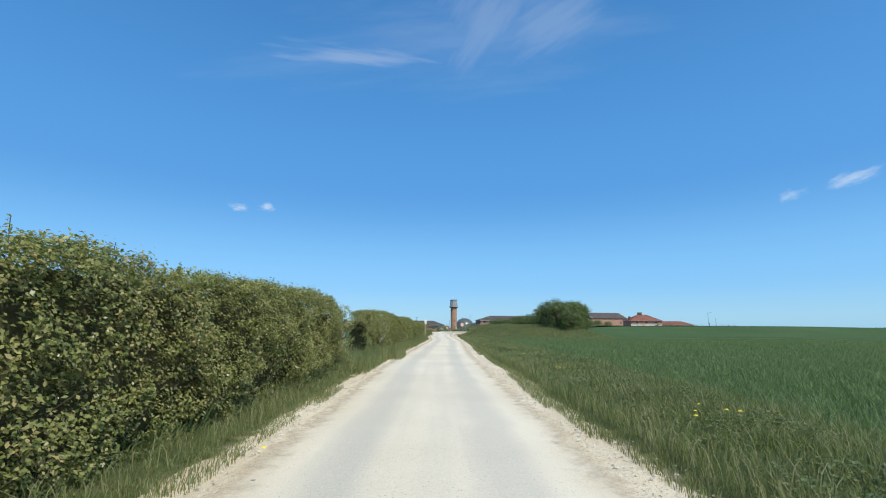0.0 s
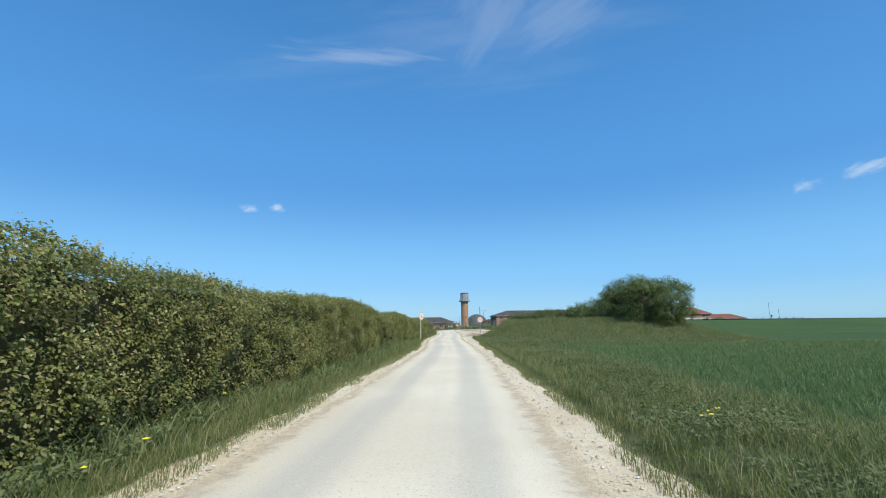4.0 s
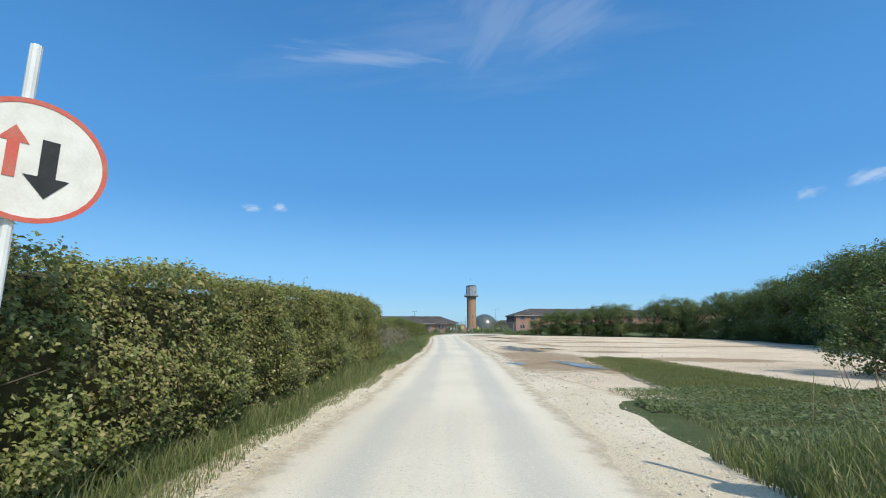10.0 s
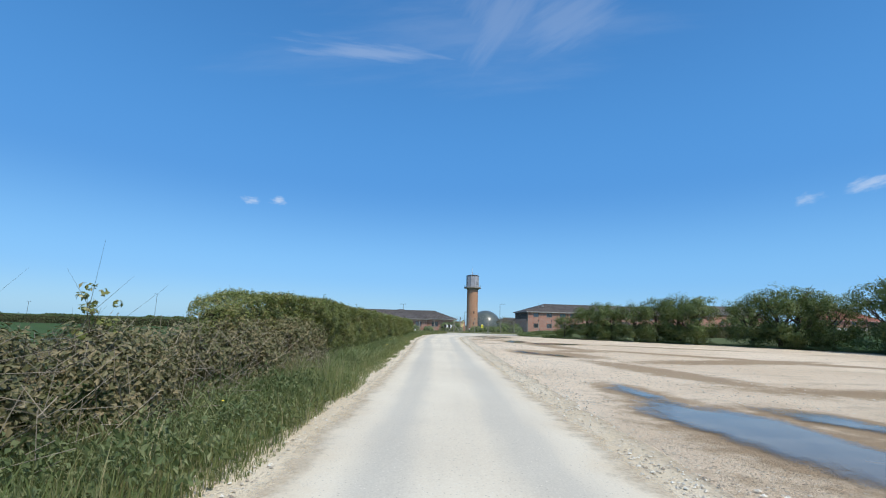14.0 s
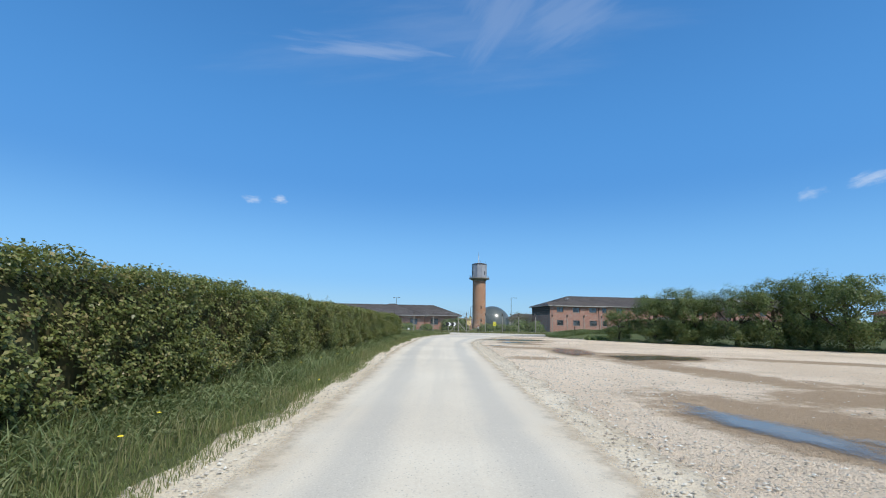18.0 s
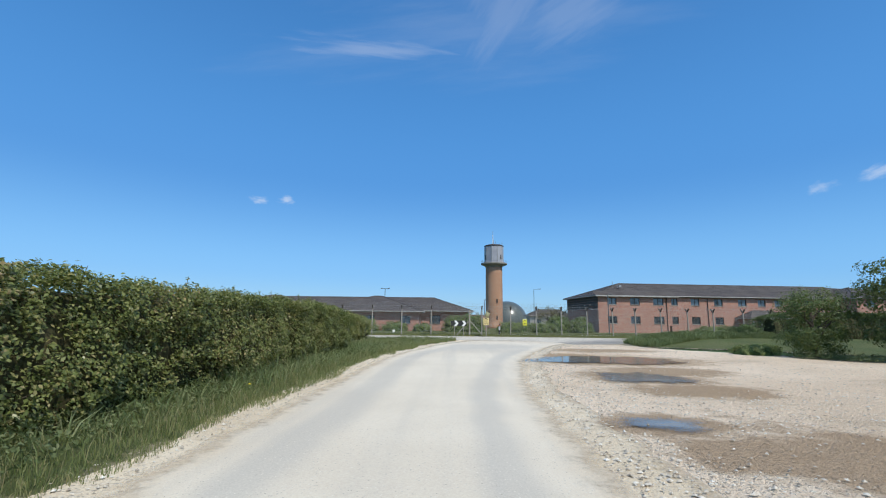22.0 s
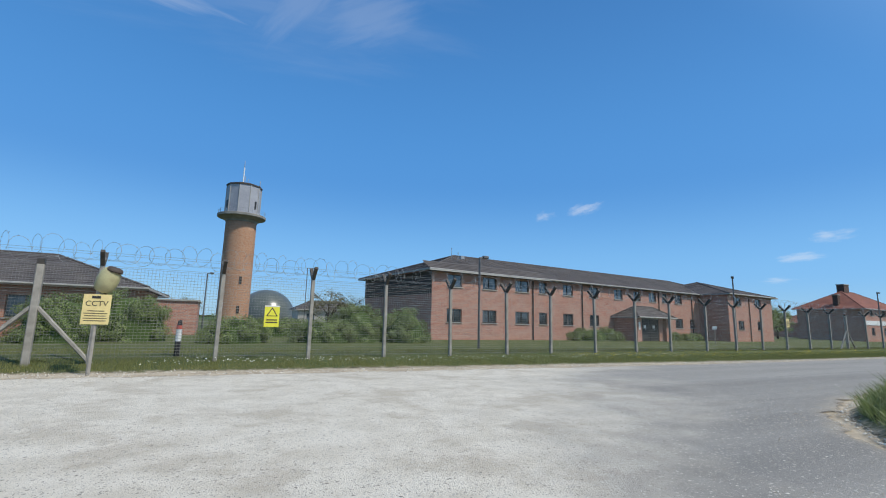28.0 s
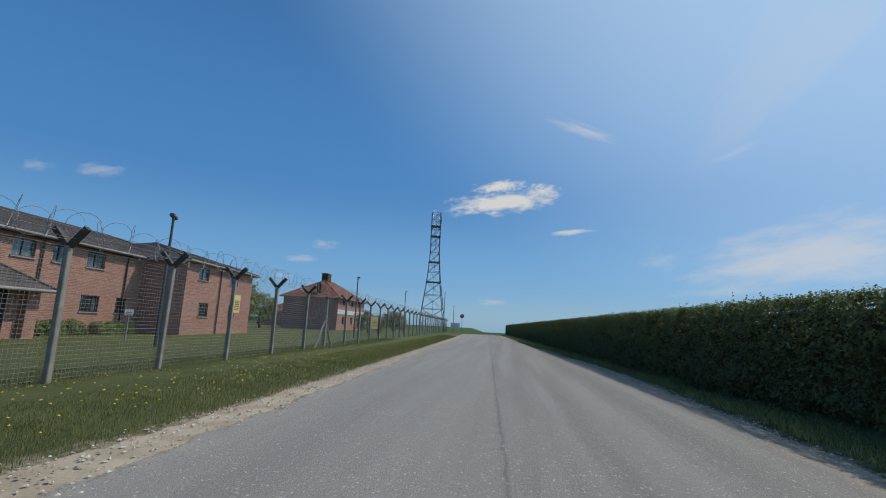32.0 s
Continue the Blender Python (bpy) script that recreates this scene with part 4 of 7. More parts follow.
thick = np.array([noise.noise((x * 0.35, y * 0.6, 2)) > -0.1 for x, y in zip(xx, yy)])
xx, yy = xx[thick], yy[thick]
n = len(xx)
tagged(new("loose_stones", stones_mesh(n, np.stack([xx, yy, np.full(n, 0.03)], 1), 0.004, 0.013)), "loose chips on the chalky junction", "stones", kind="stuff")


# ---- foliage ----
def wire_prism(V, F, p, q, r):
    p, q = np.array(p, float), np.array(q, float)
    d = (q - p) / np.linalg.norm(q - p)
    a = np.cross(d, (0, 0, 1.0)) if abs(d[2]) < 0.9 else np.cross(d, (1.0, 0, 0))
    a /= np.linalg.norm(a)
    b = np.cross(d, a)
    k = len(V)
    for e in (p, q):
        for t in range(3):
            an = 2 * math.pi * t / 3
            V.append(e + r * (a * math.cos(an) + b * math.sin(an)))
    for t in range(3):
        u = (t + 1) % 3
        F.append((k + t, k + u, k + 3 + u, k + 3 + t))


def leaf_quads(P, N, size, fold=0.25):
    """Small folded leaves at P, roughly facing N."""
    n = len(P)
    N = N + rng.normal(0, 0.55, (n, 3))
    N /= np.linalg.norm(N, axis=1, keepdims=True) + 1e-9
    a = rng.normal(0, 1, (n, 3))
    U = np.cross(N, a)
    U /= np.linalg.norm(U, axis=1, keepdims=True) + 1e-9
    W = np.cross(N, U)
    s = (size * rng.uniform(0.6, 1.35, n))[:, None]
    tip, base = P + U * s, P - U * s * 0.8
    l, r = P + W * s * 0.55 + N * s * fold, P - W * s * 0.55 + N * s * fold
    V = np.stack([base, r, tip, l], 1).reshape(-1, 3)
    F = np.arange(4 * n).reshape(n, 4)
    return V, F


def lump(P, amp, f, seed):
    return np.array([amp * noise.noise((p[0] * f + seed, p[1] * f, p[2] * f)) for p in P])


def quads_mesh(name, V, material):
    """A mesh of separate quads, four rows of V each."""
    me = bpy.data.meshes.new(name)
    V = np.asarray(V, np.float32)
    n = len(V) // 4
    me.vertices.add(4 * n)
    me.loops.add(4 * n)
    me.polygons.add(n)
    me.vertices.foreach_set("co", V.ravel())
    me.loops.foreach_set("vertex_index", np.arange(4 * n, dtype=np.int32))
    me.polygons.foreach_set("loop_start", np.arange(n, dtype=np.int32) * 4)
    me.update(calc_edges=True)
    me.materials.append(material)
    return me


def sprigs(P, N, size, reach, per=6):
    """Leaves set along short shoots that start at P and grow towards N."""
    n = len(P)
    d = N + rng.normal(0, 0.6, (n, 3))
    d /= np.linalg.norm(d, axis=1, keepdims=True) + 1e-9
    k = np.linspace(-0.2, 1.0, per)[None, :, None] * (reach * rng.uniform(0.6, 1.4, (n, 1, 1)))
    Q = (P[:, None] + d[:, None] * k + rng.normal(0, 0.026, (n, per, 3))).reshape(-1, 3)
    return leaf_quads(Q, np.repeat(N + d * 0.3 + (0, 0, 0.25), per, axis=0), size)[0]


def hedge_chunk(seed, ya, yb, y0, y1, top, D, dens, size, material, face=1, flat=1.0, back=0.08, shoots=3.0):
    """Foliage of a hedge between ya and yb of its whole run y0 to y1; its face looks to face * x."""
    L, per, low = yb - ya, 6, 0.06
    Hm = top((ya + yb) / 2)
    parts = []
    for kind, area in (("front", L * Hm), ("top", 1.15 * L * D), ("inner", 0.4 * L * Hm), ("back", back * L * Hm)):
        n = max(4, int(dens * area / per))
        y = rng.uniform(ya, yb, n)
        H = np.array([top(v) for v in y])
        if kind == "top":
            x = rng.uniform(-D / 2 + 0.08, D / 2 - 0.1, n)
            p = np.stack([x, y, H - rng.exponential(0.06, n) - 0.12 * np.abs(2 * x / D) ** 4], 1)
            q = p * (1, 1, 0)
            hol = lump(q, 1.0, 3.2, seed + 8)
            p[:, 2] += flat * (lump(q, 0.17, 0.9, seed + 3) + 0.09 * hol)
            N = np.tile((0.15, 0, 1.0), (n, 1))
        else:
            z = low + (H - low) * rng.uniform(0, 1, n) ** 0.92
            x = D / 2 - 0.10 * (z / H) - rng.exponential(0.05, n) - 0.24 * np.clip(1 - z / 0.6, 0, 1)
            p = np.stack([x, y, z], 1)
            hol = lump(p, 1.0, 3.3, seed + 2)
            p[:, 0] += flat * (lump(p, 0.30, 0.9, seed) + 0.17 * hol)
            N = np.tile((0.8, 0, 0.55), (n, 1))
            if kind == "back":
                p[:, 0] *= -1
                N = N * (-1, 1, 1)
        # hollows between the clumps carry few leaves
        keep = rng.uniform(0, 1, n) < np.clip(0.85 + 1.3 * hol, 0.3, 1.0)
        if kind == "inner":
            p[:, 0] -= rng.uniform(0.08, 0.3, n)
            p[:, 2] = np.minimum(p[:, 2], H - 0.1)
            keep[:] = True
        parts.append((p[keep], N[keep]))
    P, N = np.concatenate([a for a, b in parts]), np.concatenate([b for a, b in parts])
    V = sprigs(P, N, size, 0.085, per)
    # loose shoots above the clipped top, and their stems
    S, SF = [], []
    extra = [V]
    for _ in range(int(shoots * L)):
        y = rng.uniform(ya, yb)
        o = np.array([rng.uniform(-D / 2 + 0.2, D / 2 - 0.05), y, top(y) - 0.12])
        e = o + (rng.normal(0, 0.07), rng.normal(0, 0.09), 0.12 + min(0.22, rng.exponential(0.10)))
        if not y0 + 1.5 < y < y1 - 1.5:
            continue
        wire_prism(S, SF, o, e, 0.004)
        k = int(7 + 22 * (e[2] - o[2]))
        q = o + (e - o) * rng.uniform(0.25, 1.0, (k, 1)) + rng.normal(0, 0.022, (k, 3))
        extra.append(leaf_quads(q, np.tile((0.3, 0, 0.8), (k, 1)), size * 0.85)[0])
    V = np.concatenate(extra)
    # rounded, drawn-in ends
    for end, sgn in ((y0, 1), (y1, -1)):
        f = np.sqrt(np.clip((sgn * (V[:, 1] - end) + 0.2) / 2.2, 0.02, 1))
        V[:, 0] = 0.2 + (V[:, 0] - 0.2) * (0.25 + 0.75 * f)
        V[:, 2] *= 0.72 + 0.28 * f
    V[:, 0] *= face
    # bare twigs low in the face
    for _ in range(int(9 * L)):
        p = np.array([rng.uniform(-0.1, 0.45), rng.uniform(ya, yb), rng.uniform(0.03, 0.9)])
        e = p + (rng.uniform(0.12, 0.4), rng.normal(0, 0.35), rng.uniform(-0.05, 0.5))
        p[0], e[0] = p[0] * face, e[0] * face
        wire_prism(S, SF, p, e, 0.0055)
    return quads_mesh("foliage", V, material), mesh_data("twig", S, SF, M_BARK)


# solid filler behind the leaves; its dark colour paints the hedge's inner shade
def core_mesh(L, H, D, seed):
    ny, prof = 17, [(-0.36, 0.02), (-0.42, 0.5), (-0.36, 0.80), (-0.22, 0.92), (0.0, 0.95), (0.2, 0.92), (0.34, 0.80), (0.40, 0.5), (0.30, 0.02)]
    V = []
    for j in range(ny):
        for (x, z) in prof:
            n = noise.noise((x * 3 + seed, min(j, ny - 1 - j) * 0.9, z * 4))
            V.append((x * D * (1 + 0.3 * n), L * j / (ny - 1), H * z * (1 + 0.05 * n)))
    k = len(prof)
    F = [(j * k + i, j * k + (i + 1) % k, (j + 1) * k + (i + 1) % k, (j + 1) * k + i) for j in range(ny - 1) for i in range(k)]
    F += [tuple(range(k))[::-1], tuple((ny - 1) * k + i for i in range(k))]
    return mesh_data("shade_core", V, F, M_CORE)


HEDGE_L = 4.0
HEDGE_CORE = [core_mesh(HEDGE_L, 2.2, 1.2, s) for s in range(2)]


HEDGE_TOP = [(-20, 2.2), (6, 2.15), (10, 2.36), (14, 2.3), (20, 2.1), (25, 2.36), (30, 2.34), (37, 2.15), (46, 2.44), (50, 2.25), (54, 2.2), (58, 2.28), (67, 2.02), (72, 1.92), (76, 2.0), (81, 2.2), (86, 2.36), (91, 2.2),
             (104, 2.0), (113, 2.2), (118, 2.1), (127, 2.06), (136, 2.0), (145, 1.92), (152, 1.96), (157, 1.82), (160, 1.75), (166, 1.55)]


def hedge(x, y0, y1, label, height=0.0, turn=0.0, depth=1.45, dens=1750, size=0.026, material=M_HEDGE, face=1, flat=1.0, shoots=2.2, start=None, near=999.0):
    """A hedge from (x, y0) on, along y turned by some degrees; its face looks to face * x."""
    h = thing("hedge", x, y0 if start is None else start, 0, turn, label, "hedge")
    n = max(1, round((y1 - y0) / HEDGE_L))
    L = (y1 - y0) / n

    def top(v):
        return height or interp(y0 + v, HEDGE_TOP) - 0.06

    for i in range(n):
        k = 1.0 if i * L < near else 0.25
        leaves, twigs = hedge_chunk(x * 7.3 + y0, i * L, (i + 1) * L, 0.0, y1 - y0, top, depth, dens * k, size / k ** 0.35, material, face, flat, 0.08, shoots)
        obj("foliage", leaves, h)
        tagged(obj("twig", twigs, h), kind="stuff")
        a, b = (0.9 if i == 0 else 0.0), (0.9 if i == n - 1 else 0.0)
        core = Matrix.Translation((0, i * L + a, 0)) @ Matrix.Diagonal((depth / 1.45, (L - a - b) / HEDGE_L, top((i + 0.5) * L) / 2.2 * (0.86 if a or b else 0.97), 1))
        obj("shade_core", HEDGE_CORE[i % 2], h, core)
    return h


OLIVE = "tall clipped hawthorn hedge in olive-green spring leaf along the lane"
hedge(-4.35, -20, 14.6, OLIVE)
hedge(-4.35, 20.2, 53.1, OLIVE, 0.0, -0.5)
hedge(-3.75, 54.4, 91.0, OLIVE, 0.0, -0.6)
hedge(-4.8, 104.6, 157.8, "tall clipped hedge in fresh green leaf along the lane", 0.0, 0.0, 1.45, 1500, 0.031, M_HEDGE3)
hedge(-5.7, 159.0, 166.0, "lower rounded end of the hawthorn hedge near the junction")
hedge(20.3, 0.0, 110.0, "dense clipped hedge in shade beside the main road", 2.14, -87.4, 1.7, 1250, 0.034, M_HEDGE2, -1, 0.28, 1.6, 168.2, 34.0)
hedge(-118.0, 0.0, 98.0, "low field hedge along the far side of the crop", 1.3, -89.0, 1.2, 160, 0.06, M_HEDGE2, 1, 0.6, 0.5, 168.2)


# trees
def crown_mesh(seed, rx, ry, rz, clumps, per, size, material, low=-0.75, gap=0.0):
    P, N = [], []
    for _ in range(clumps):
        d = rng.normal(0, 1, 3)
        d /= np.linalg.norm(d)
        if d[2] < low:
            d[2] *= -0.4
        if low <= -1.0:
            d = np.sign(d) * np.abs(d) ** 0.62
        r = rng.uniform(0.55, 1.0)
        c = d * r * (rx, ry, rz)
        cr = rng.uniform(0.28, 0.52) * min(rx, 1.8) * 0.62
        v = rng.normal(0, 1, (per, 3))
        v /= np.linalg.norm(v, axis=1, keepdims=True)
        P.append(c + v * cr * rng.uniform(0.5, 1.05, (per, 1)) * (1, 1, 0.75))
        N.append(v + d * 0.7 + (0, 0, 0.4))
    return quads_mesh("crown", leaf_quads(np.concatenate(P), np.concatenate(N), size)[0], material)


def trunk_mesh(seed, height, r, spread, limbs=7):
    bm = bmesh.new()
    q = random.Random(seed)
    top = Vector((q.uniform(-0.2, 0.2), q.uniform(-0.2, 0.2), height * 0.75))
    add_tube(bm, (0, 0, -0.15), top * 0.5, r, r * 0.75, 8)
    add_tube(bm, top * 0.5, top, r * 0.75, r * 0.35, 8)
    for i in range(limbs):
        k = q.uniform(0.15, 0.85)
        a = q.uniform(0, 6.28)
        p = top * k
        e = p + Vector((math.cos(a) * spread * q.uniform(0.5, 0.9), math.sin(a) * spread * q.uniform(0.5, 0.9), height * q.uniform(0.12, 0.4)))
        add_tube(bm, p, e, r * 0.45, r * 0.12, 6)
        for _ in range(2):
            add_tube(bm, p.lerp(e, 0.6), e + Vector((q.uniform(-0.5, 0.5), q.uniform(-0.5, 0.5), q.uniform(0, 0.6))), r * 0.2, r * 0.05, 4)
    me = bpy.data.meshes.new("trunk")
    bm.to_mesh(me)
    bm.free()
    me.materials.append(M_BARK)
    return me


def tree_kind(seed, height, rx, clumps, per, size, material, base=0.3, name="tree", label="", category="tree", low=-0.75, limbs=7):
    t = thing(name, 0, 0, 0, 0, label, category)
    obj("trunk", trunk_mesh(seed, height, 0.05 * height ** 0.8 if height > 2 else 0.012, rx, limbs), t)
    rz = height * (1 - base) / 2
    obj("crown", crown_mesh(seed, rx, rx, rz, clumps, per, size, material, low), t, Matrix.Translation((0, 0, height - rz)))
    return t


def plant(t, places, group=""):
    """The first of the places takes the thing itself, the others copies."""
    for i, (x, y, z, s, rz) in enumerate(places):
        m = pose(x, y, z, 0, 0, rz)
        o = t if i == 0 else copy_thing(t, m)
        o.matrix_basis = m @ Matrix.Diagonal((s, s, s, 1))
        if group:
            tagged(o, group=group)


rowtree = [tree_kind(40 + i, 4.0, 1.8, 150, 95, 0.058, M_TREE, 0.0, "tree", "bushy dark-green hawthorn in the tree belt behind the yard", "tree", -1.1) for i in range(3)]
BELT = [(16.6, 157.6), (19, 154.6), (24, 150), (31.5, 143), (37, 135), (36, 122), (31.5, 108), (27, 95), (23, 87), (18.5, 83)]
seg = np.array(BELT)
cum = np.concatenate([[0], np.cumsum(np.hypot(*np.diff(seg, axis=0).T))])
spots = [[], [], []]
for i, d in enumerate(np.arange(0, cum[-1], 2.3)):
    x, y = np.interp(d, cum, seg[:, 0]), np.interp(d, cum, seg[:, 1])
    if i in (8, 13):
        continue
    s = rng.uniform(0.9, 1.1) * interp(d, [(0, 0.75), (3, 1.03), (10, 1.1), (14, 1.22), (20, 1.34), (30, 1.42), (45, 1.5), (60, 1.72), (70, 1.65), (80, 1.2), (87, 1.0)])
    spots[i % 3].append((x + rng.uniform(-0.5, 0.5), y + rng.uniform(-0.5, 0.5), -0.02, s, rng.uniform(0, 360)))
for t, p in zip(rowtree, spots):
    plant(t, p, "trees of the belt behind the yard")

soil = strip("ground_belt", [((x - 2.2 + jit(y, 0.5, 71), y + 0.0), (x + 3.0, y + 0.0)) for x, y in [(float(np.interp(v, seg[::-1, 1], seg[::-1, 0])), float(v)) for v in np.arange(83.5, 157.5, 0.6)]], M_VERGE, 6, 0.0, 0, 0.03)
tagged(soil, "dark rough ground under the tree belt", "ground", kind="structure")
bank = [tree_kind(60 + i, 3.7, 2.1, 130, 80, 0.065, M_TREE, 0.0, "tree", "broad hawthorn tree on the earth bank", "tree", -1.1) for i in range(2)]
bplaces = [[], []]
for i, (x, y, s) in enumerate(((18.6, 65.6, 0.75), (17.3, 67.7, 1.02), (19.4, 68.4, 1.05), (16.6, 71.2, 0.9), (18.6, 72.0, 1.25), (15.8, 74.6, 0.75), (18.0, 76.5, 1.2), (14.4, 76.6, 0.42), (16.0, 79.5, 0.75), (17.2, 82.5, 1.1), (13.2, 78.5, 0.3), (15.0, 83.6, 0.95), (13.0, 85.5, 0.75), (19.5, 85, 1.1))):
    bplaces[i % 2].append((x, y, mound_h(x, y) - 0.1, s * (1.0 if y > 78 else 1.1 if y > 75 else 1.0), i * 77))
for t, p in zip(bank, bplaces):
    plant(t, p, "trees on the earth bank")


# grass, in patches that share their meshes
def grass_mesh(name, n, w, hmin, hmax, width, material, lean=0.35, rows=0.0, at=None):
    x, y = rng.uniform(-w / 2, w / 2, n), rng.uniform(-w / 2, w / 2, n)
    if at is not None:
        x, y = at[0], at[1]
    if rows:
        y = np.round(y / rows) * rows + rng.normal(0, 0.02, n)
    clump = np.array([noise.noise((a * 2.2, b * 2.2, n)) for a, b in zip(x, y)])
    h = rng.uniform(hmin, hmax, n) * (1 + 0.5 * clump)
    a = rng.uniform(0, 6.283, n)
    dx, dy = np.cos(a), np.sin(a)
    b = rng.uniform(0, 6.283, n)
    lx, ly = lean * h * np.cos(b) * rng.uniform(0.2, 1.3, n), lean * h * np.sin(b) * rng.uniform(0.2, 1.3, n)
    z = np.zeros(n) if at is None else at[2]
    p0, p1 = np.stack([x - dx * width, y - dy * width, z - 0.03], 1), np.stack([x + dx * width, y + dy * width, z - 0.03], 1)
    p2 = np.stack([x + dx * width * 0.7 + lx * 0.4, y + dy * width * 0.7 + ly * 0.4, z + h * 0.6], 1)
    p3 = np.stack([x - dx * width * 0.7 + lx * 0.4, y - dy * width * 0.7 + ly * 0.4, z + h * 0.6], 1)
    p4 = np.stack([x + lx * 1.2, y + ly * 1.2, z + h], 1)
    V = np.stack([p0, p1, p2, p3, p4], 1).reshape(-1, 3)
    k = np.arange(n)[:, None] * 5
    F = [tuple(f) for f in (k + np.array([0, 1, 2, 3]))] + [tuple(f) for f in (k + np.array([3, 2, 4]))]
    return mesh_data(name, V, F, material)


G_TALL = [grass_mesh("grass_patch", 1700, 2.2, 0.04, h, 0.005, M_BLADE, 0.7) for h in (0.24, 0.32, 0.20)]
G_COARSE = [grass_mesh("grass_patch", 330, 1.9, 0.16, h, 0.0105, M_COARSE, 0.75) for h in (0.44, 0.56, 0.38)]
G_EDGE = [grass_mesh("grass_patch", 1500, 1.3, 0.02, 0.10, 0.0042, M_BLADE, 0.8) for _ in range(3)]
G_SHORT = [grass_mesh("grass_patch", 3000, 2.2, 0.008, 0.03, 0.0035, M_TURF, 0.5) for _ in range(2)]
G_CROP = [grass_mesh("crop_patch", 2500, 4.1, 0.09, 0.22, 0.0085, M_CROP, 0.75, 0.17) for _ in range(3)]


def carpet(name, kinds, spots, label, category, s0=0.85, s1=1.2, tilt=0.0):
    top = thing(name, 0, 0, 0, 0, label, category, kind="stuff")
    for x, y, z in spots:
        s = rng.uniform(s0, s1)
        obj(kinds[0].name.split(".")[0], kinds[rng.integers(len(kinds))], top, pose(x, y, z, tilt, 0, 0) @ pose(0, 0, 0, 0, 0, 90 * rng.integers(4)) @ Matrix.Diagonal((1, 1, s, 1)))
    return top


sp = []
for y in np.arange(-10, 158, 1.9):
    sp.append((lane_left(y) - 1.72 + rng.uniform(-0.14, 0.14), y, 0.06))
    if y > 88 or y < 20:
        sp.append((lane_left(y) - 3.2, y, 0.08))
for y in np.arange(158, 171, 1.9):
    for x in np.arange(lane_left(y) - 1.5, max(verge_out(y), -18), -1.9):
        sp.append((x, y, 0.07))
carpet("verge_grass", G_TALL, sp, "long rough grass between lane and hedge", "grass")
sp = [(lane_left(y) - 1.95 + rng.uniform(-0.15, 0.15), y, 0.06) for y in np.arange(-9, 158, 1.75)]
carpet("coarse_grass", G_COARSE, sp, "tall broad-bladed grass below the hedge", "grass", 0.6, 1.1)
sp = [(interp(y, GRASS_R) + 1.2 + k, y, 0.11) for y in np.arange(-8, 60, 1.9) for k in (0, 1.0)]
carpet("verge_grass", G_TALL, sp, "long rough grass between lane and crop", "grass")
sp = [(x, y, -0.02) for y in np.arange(-6, 62, 4) for x in np.arange(6.45, 48, 4) if y < 60]
sp += [(x, y, -0.02) for y in np.arange(10, 40, 4) for x in np.arange(-8.2, -22, -4)]
carpet("crop", G_CROP, sp, "dense green young cereal in drilled rows", "crop")


sp = [(lane_left(y) - 0.88 + rng.uniform(-0.16, 0.16), y, 0.0) for y in np.arange(-10, 162, 1.15)]
sp += [(interp(y, GRASS_R) + 0.36 + rng.uniform(-0.16, 0.16), y, 0.01) for y in np.arange(-8, 76, 1.15)]
carpet("edge_grass", G_EDGE, sp, "short trodden grass along the edges of the lane", "grass", 0.7, 1.5)


# the bank's growth follows its slopes, so it is laid blade by blade
BMX, BMY = np.arange(2.5, 26.1, 0.5), np.arange(55, 84.1, 0.5)
BMH = np.array([[mound_h(x, y) for x in BMX] for y in BMY])


def bank_z(x, y):
    i, j = np.clip((x - 2.5) / 0.5, 0, len(BMX) - 1.001), np.clip((y - 55) / 0.5, 0, len(BMY) - 1.001)
    a, b = i.astype(int), j.astype(int)
    u, v = i - a, j - b
    return BMH[b, a] * (1 - u) * (1 - v) + BMH[b, a + 1] * u * (1 - v) + BMH[b + 1, a] * (1 - u) * v + BMH[b + 1, a + 1] * u * v


nb = 120000
bx, by = 2.75 + 20.5 * rng.uniform(0, 1, nb) ** 1.3, rng.uniform(60.3, 77.0, nb)
me = grass_mesh("grass_patch", nb, 1.0, 0.07, 0.34, 0.007, M_BLADE, 0.5, 0.0, (bx, by, bank_z(bx, by) + 0.01))
tagged(new("bank_grass", me), "long grass on the earth bank", "grass", kind="stuff")
nb = 60000
bx, by = 3.3 + 19 * rng.uniform(0, 1, nb) ** 1.4, rng.uniform(60.0, 82.0, nb)
keep = np.array([noise.noise((x * 0.5, y * 0.5, 7)) > -0.05 for x, y in zip(bx, by)])
bx, by = bx[keep], by[keep]
Q = np.stack([bx, by, bank_z(bx, by) + rng.uniform(0.05, 0.34, len(bx)) * np.where(by > 75.5, 0.4, 1.0)], 1)
V, F = leaf_quads(Q, np.tile((-0.2, -0.5, 0.9), (len(Q), 1)), 0.045)
tagged(new("bank_weeds", mesh_data("bank_weeds", V, F, M_WEED)), "nettles and leafy weeds on the earth bank", "weeds", kind="stuff")
nb = 500
bx, by = rng.uniform(5, 12, nb), rng.uniform(72, 80, nb)
V, F = [], []
for x, y in zip(bx[:160], by[:160]):
    z = float(bank_z(np.array([x]), np.array([y]))[0])
    q = np.array([x, y, z])
    wire_prism(V, F, q, q + (rng.normal(0, 0.25), rng.normal(0, 0.2), rng.uniform(0.4, 0.9)), 0.006)
tagged(new("dead_stalks", mesh_data("dead_stalks", V, F, M_DEAD)), "pale dead stalks on the earth bank", "weeds", kind="stuff")


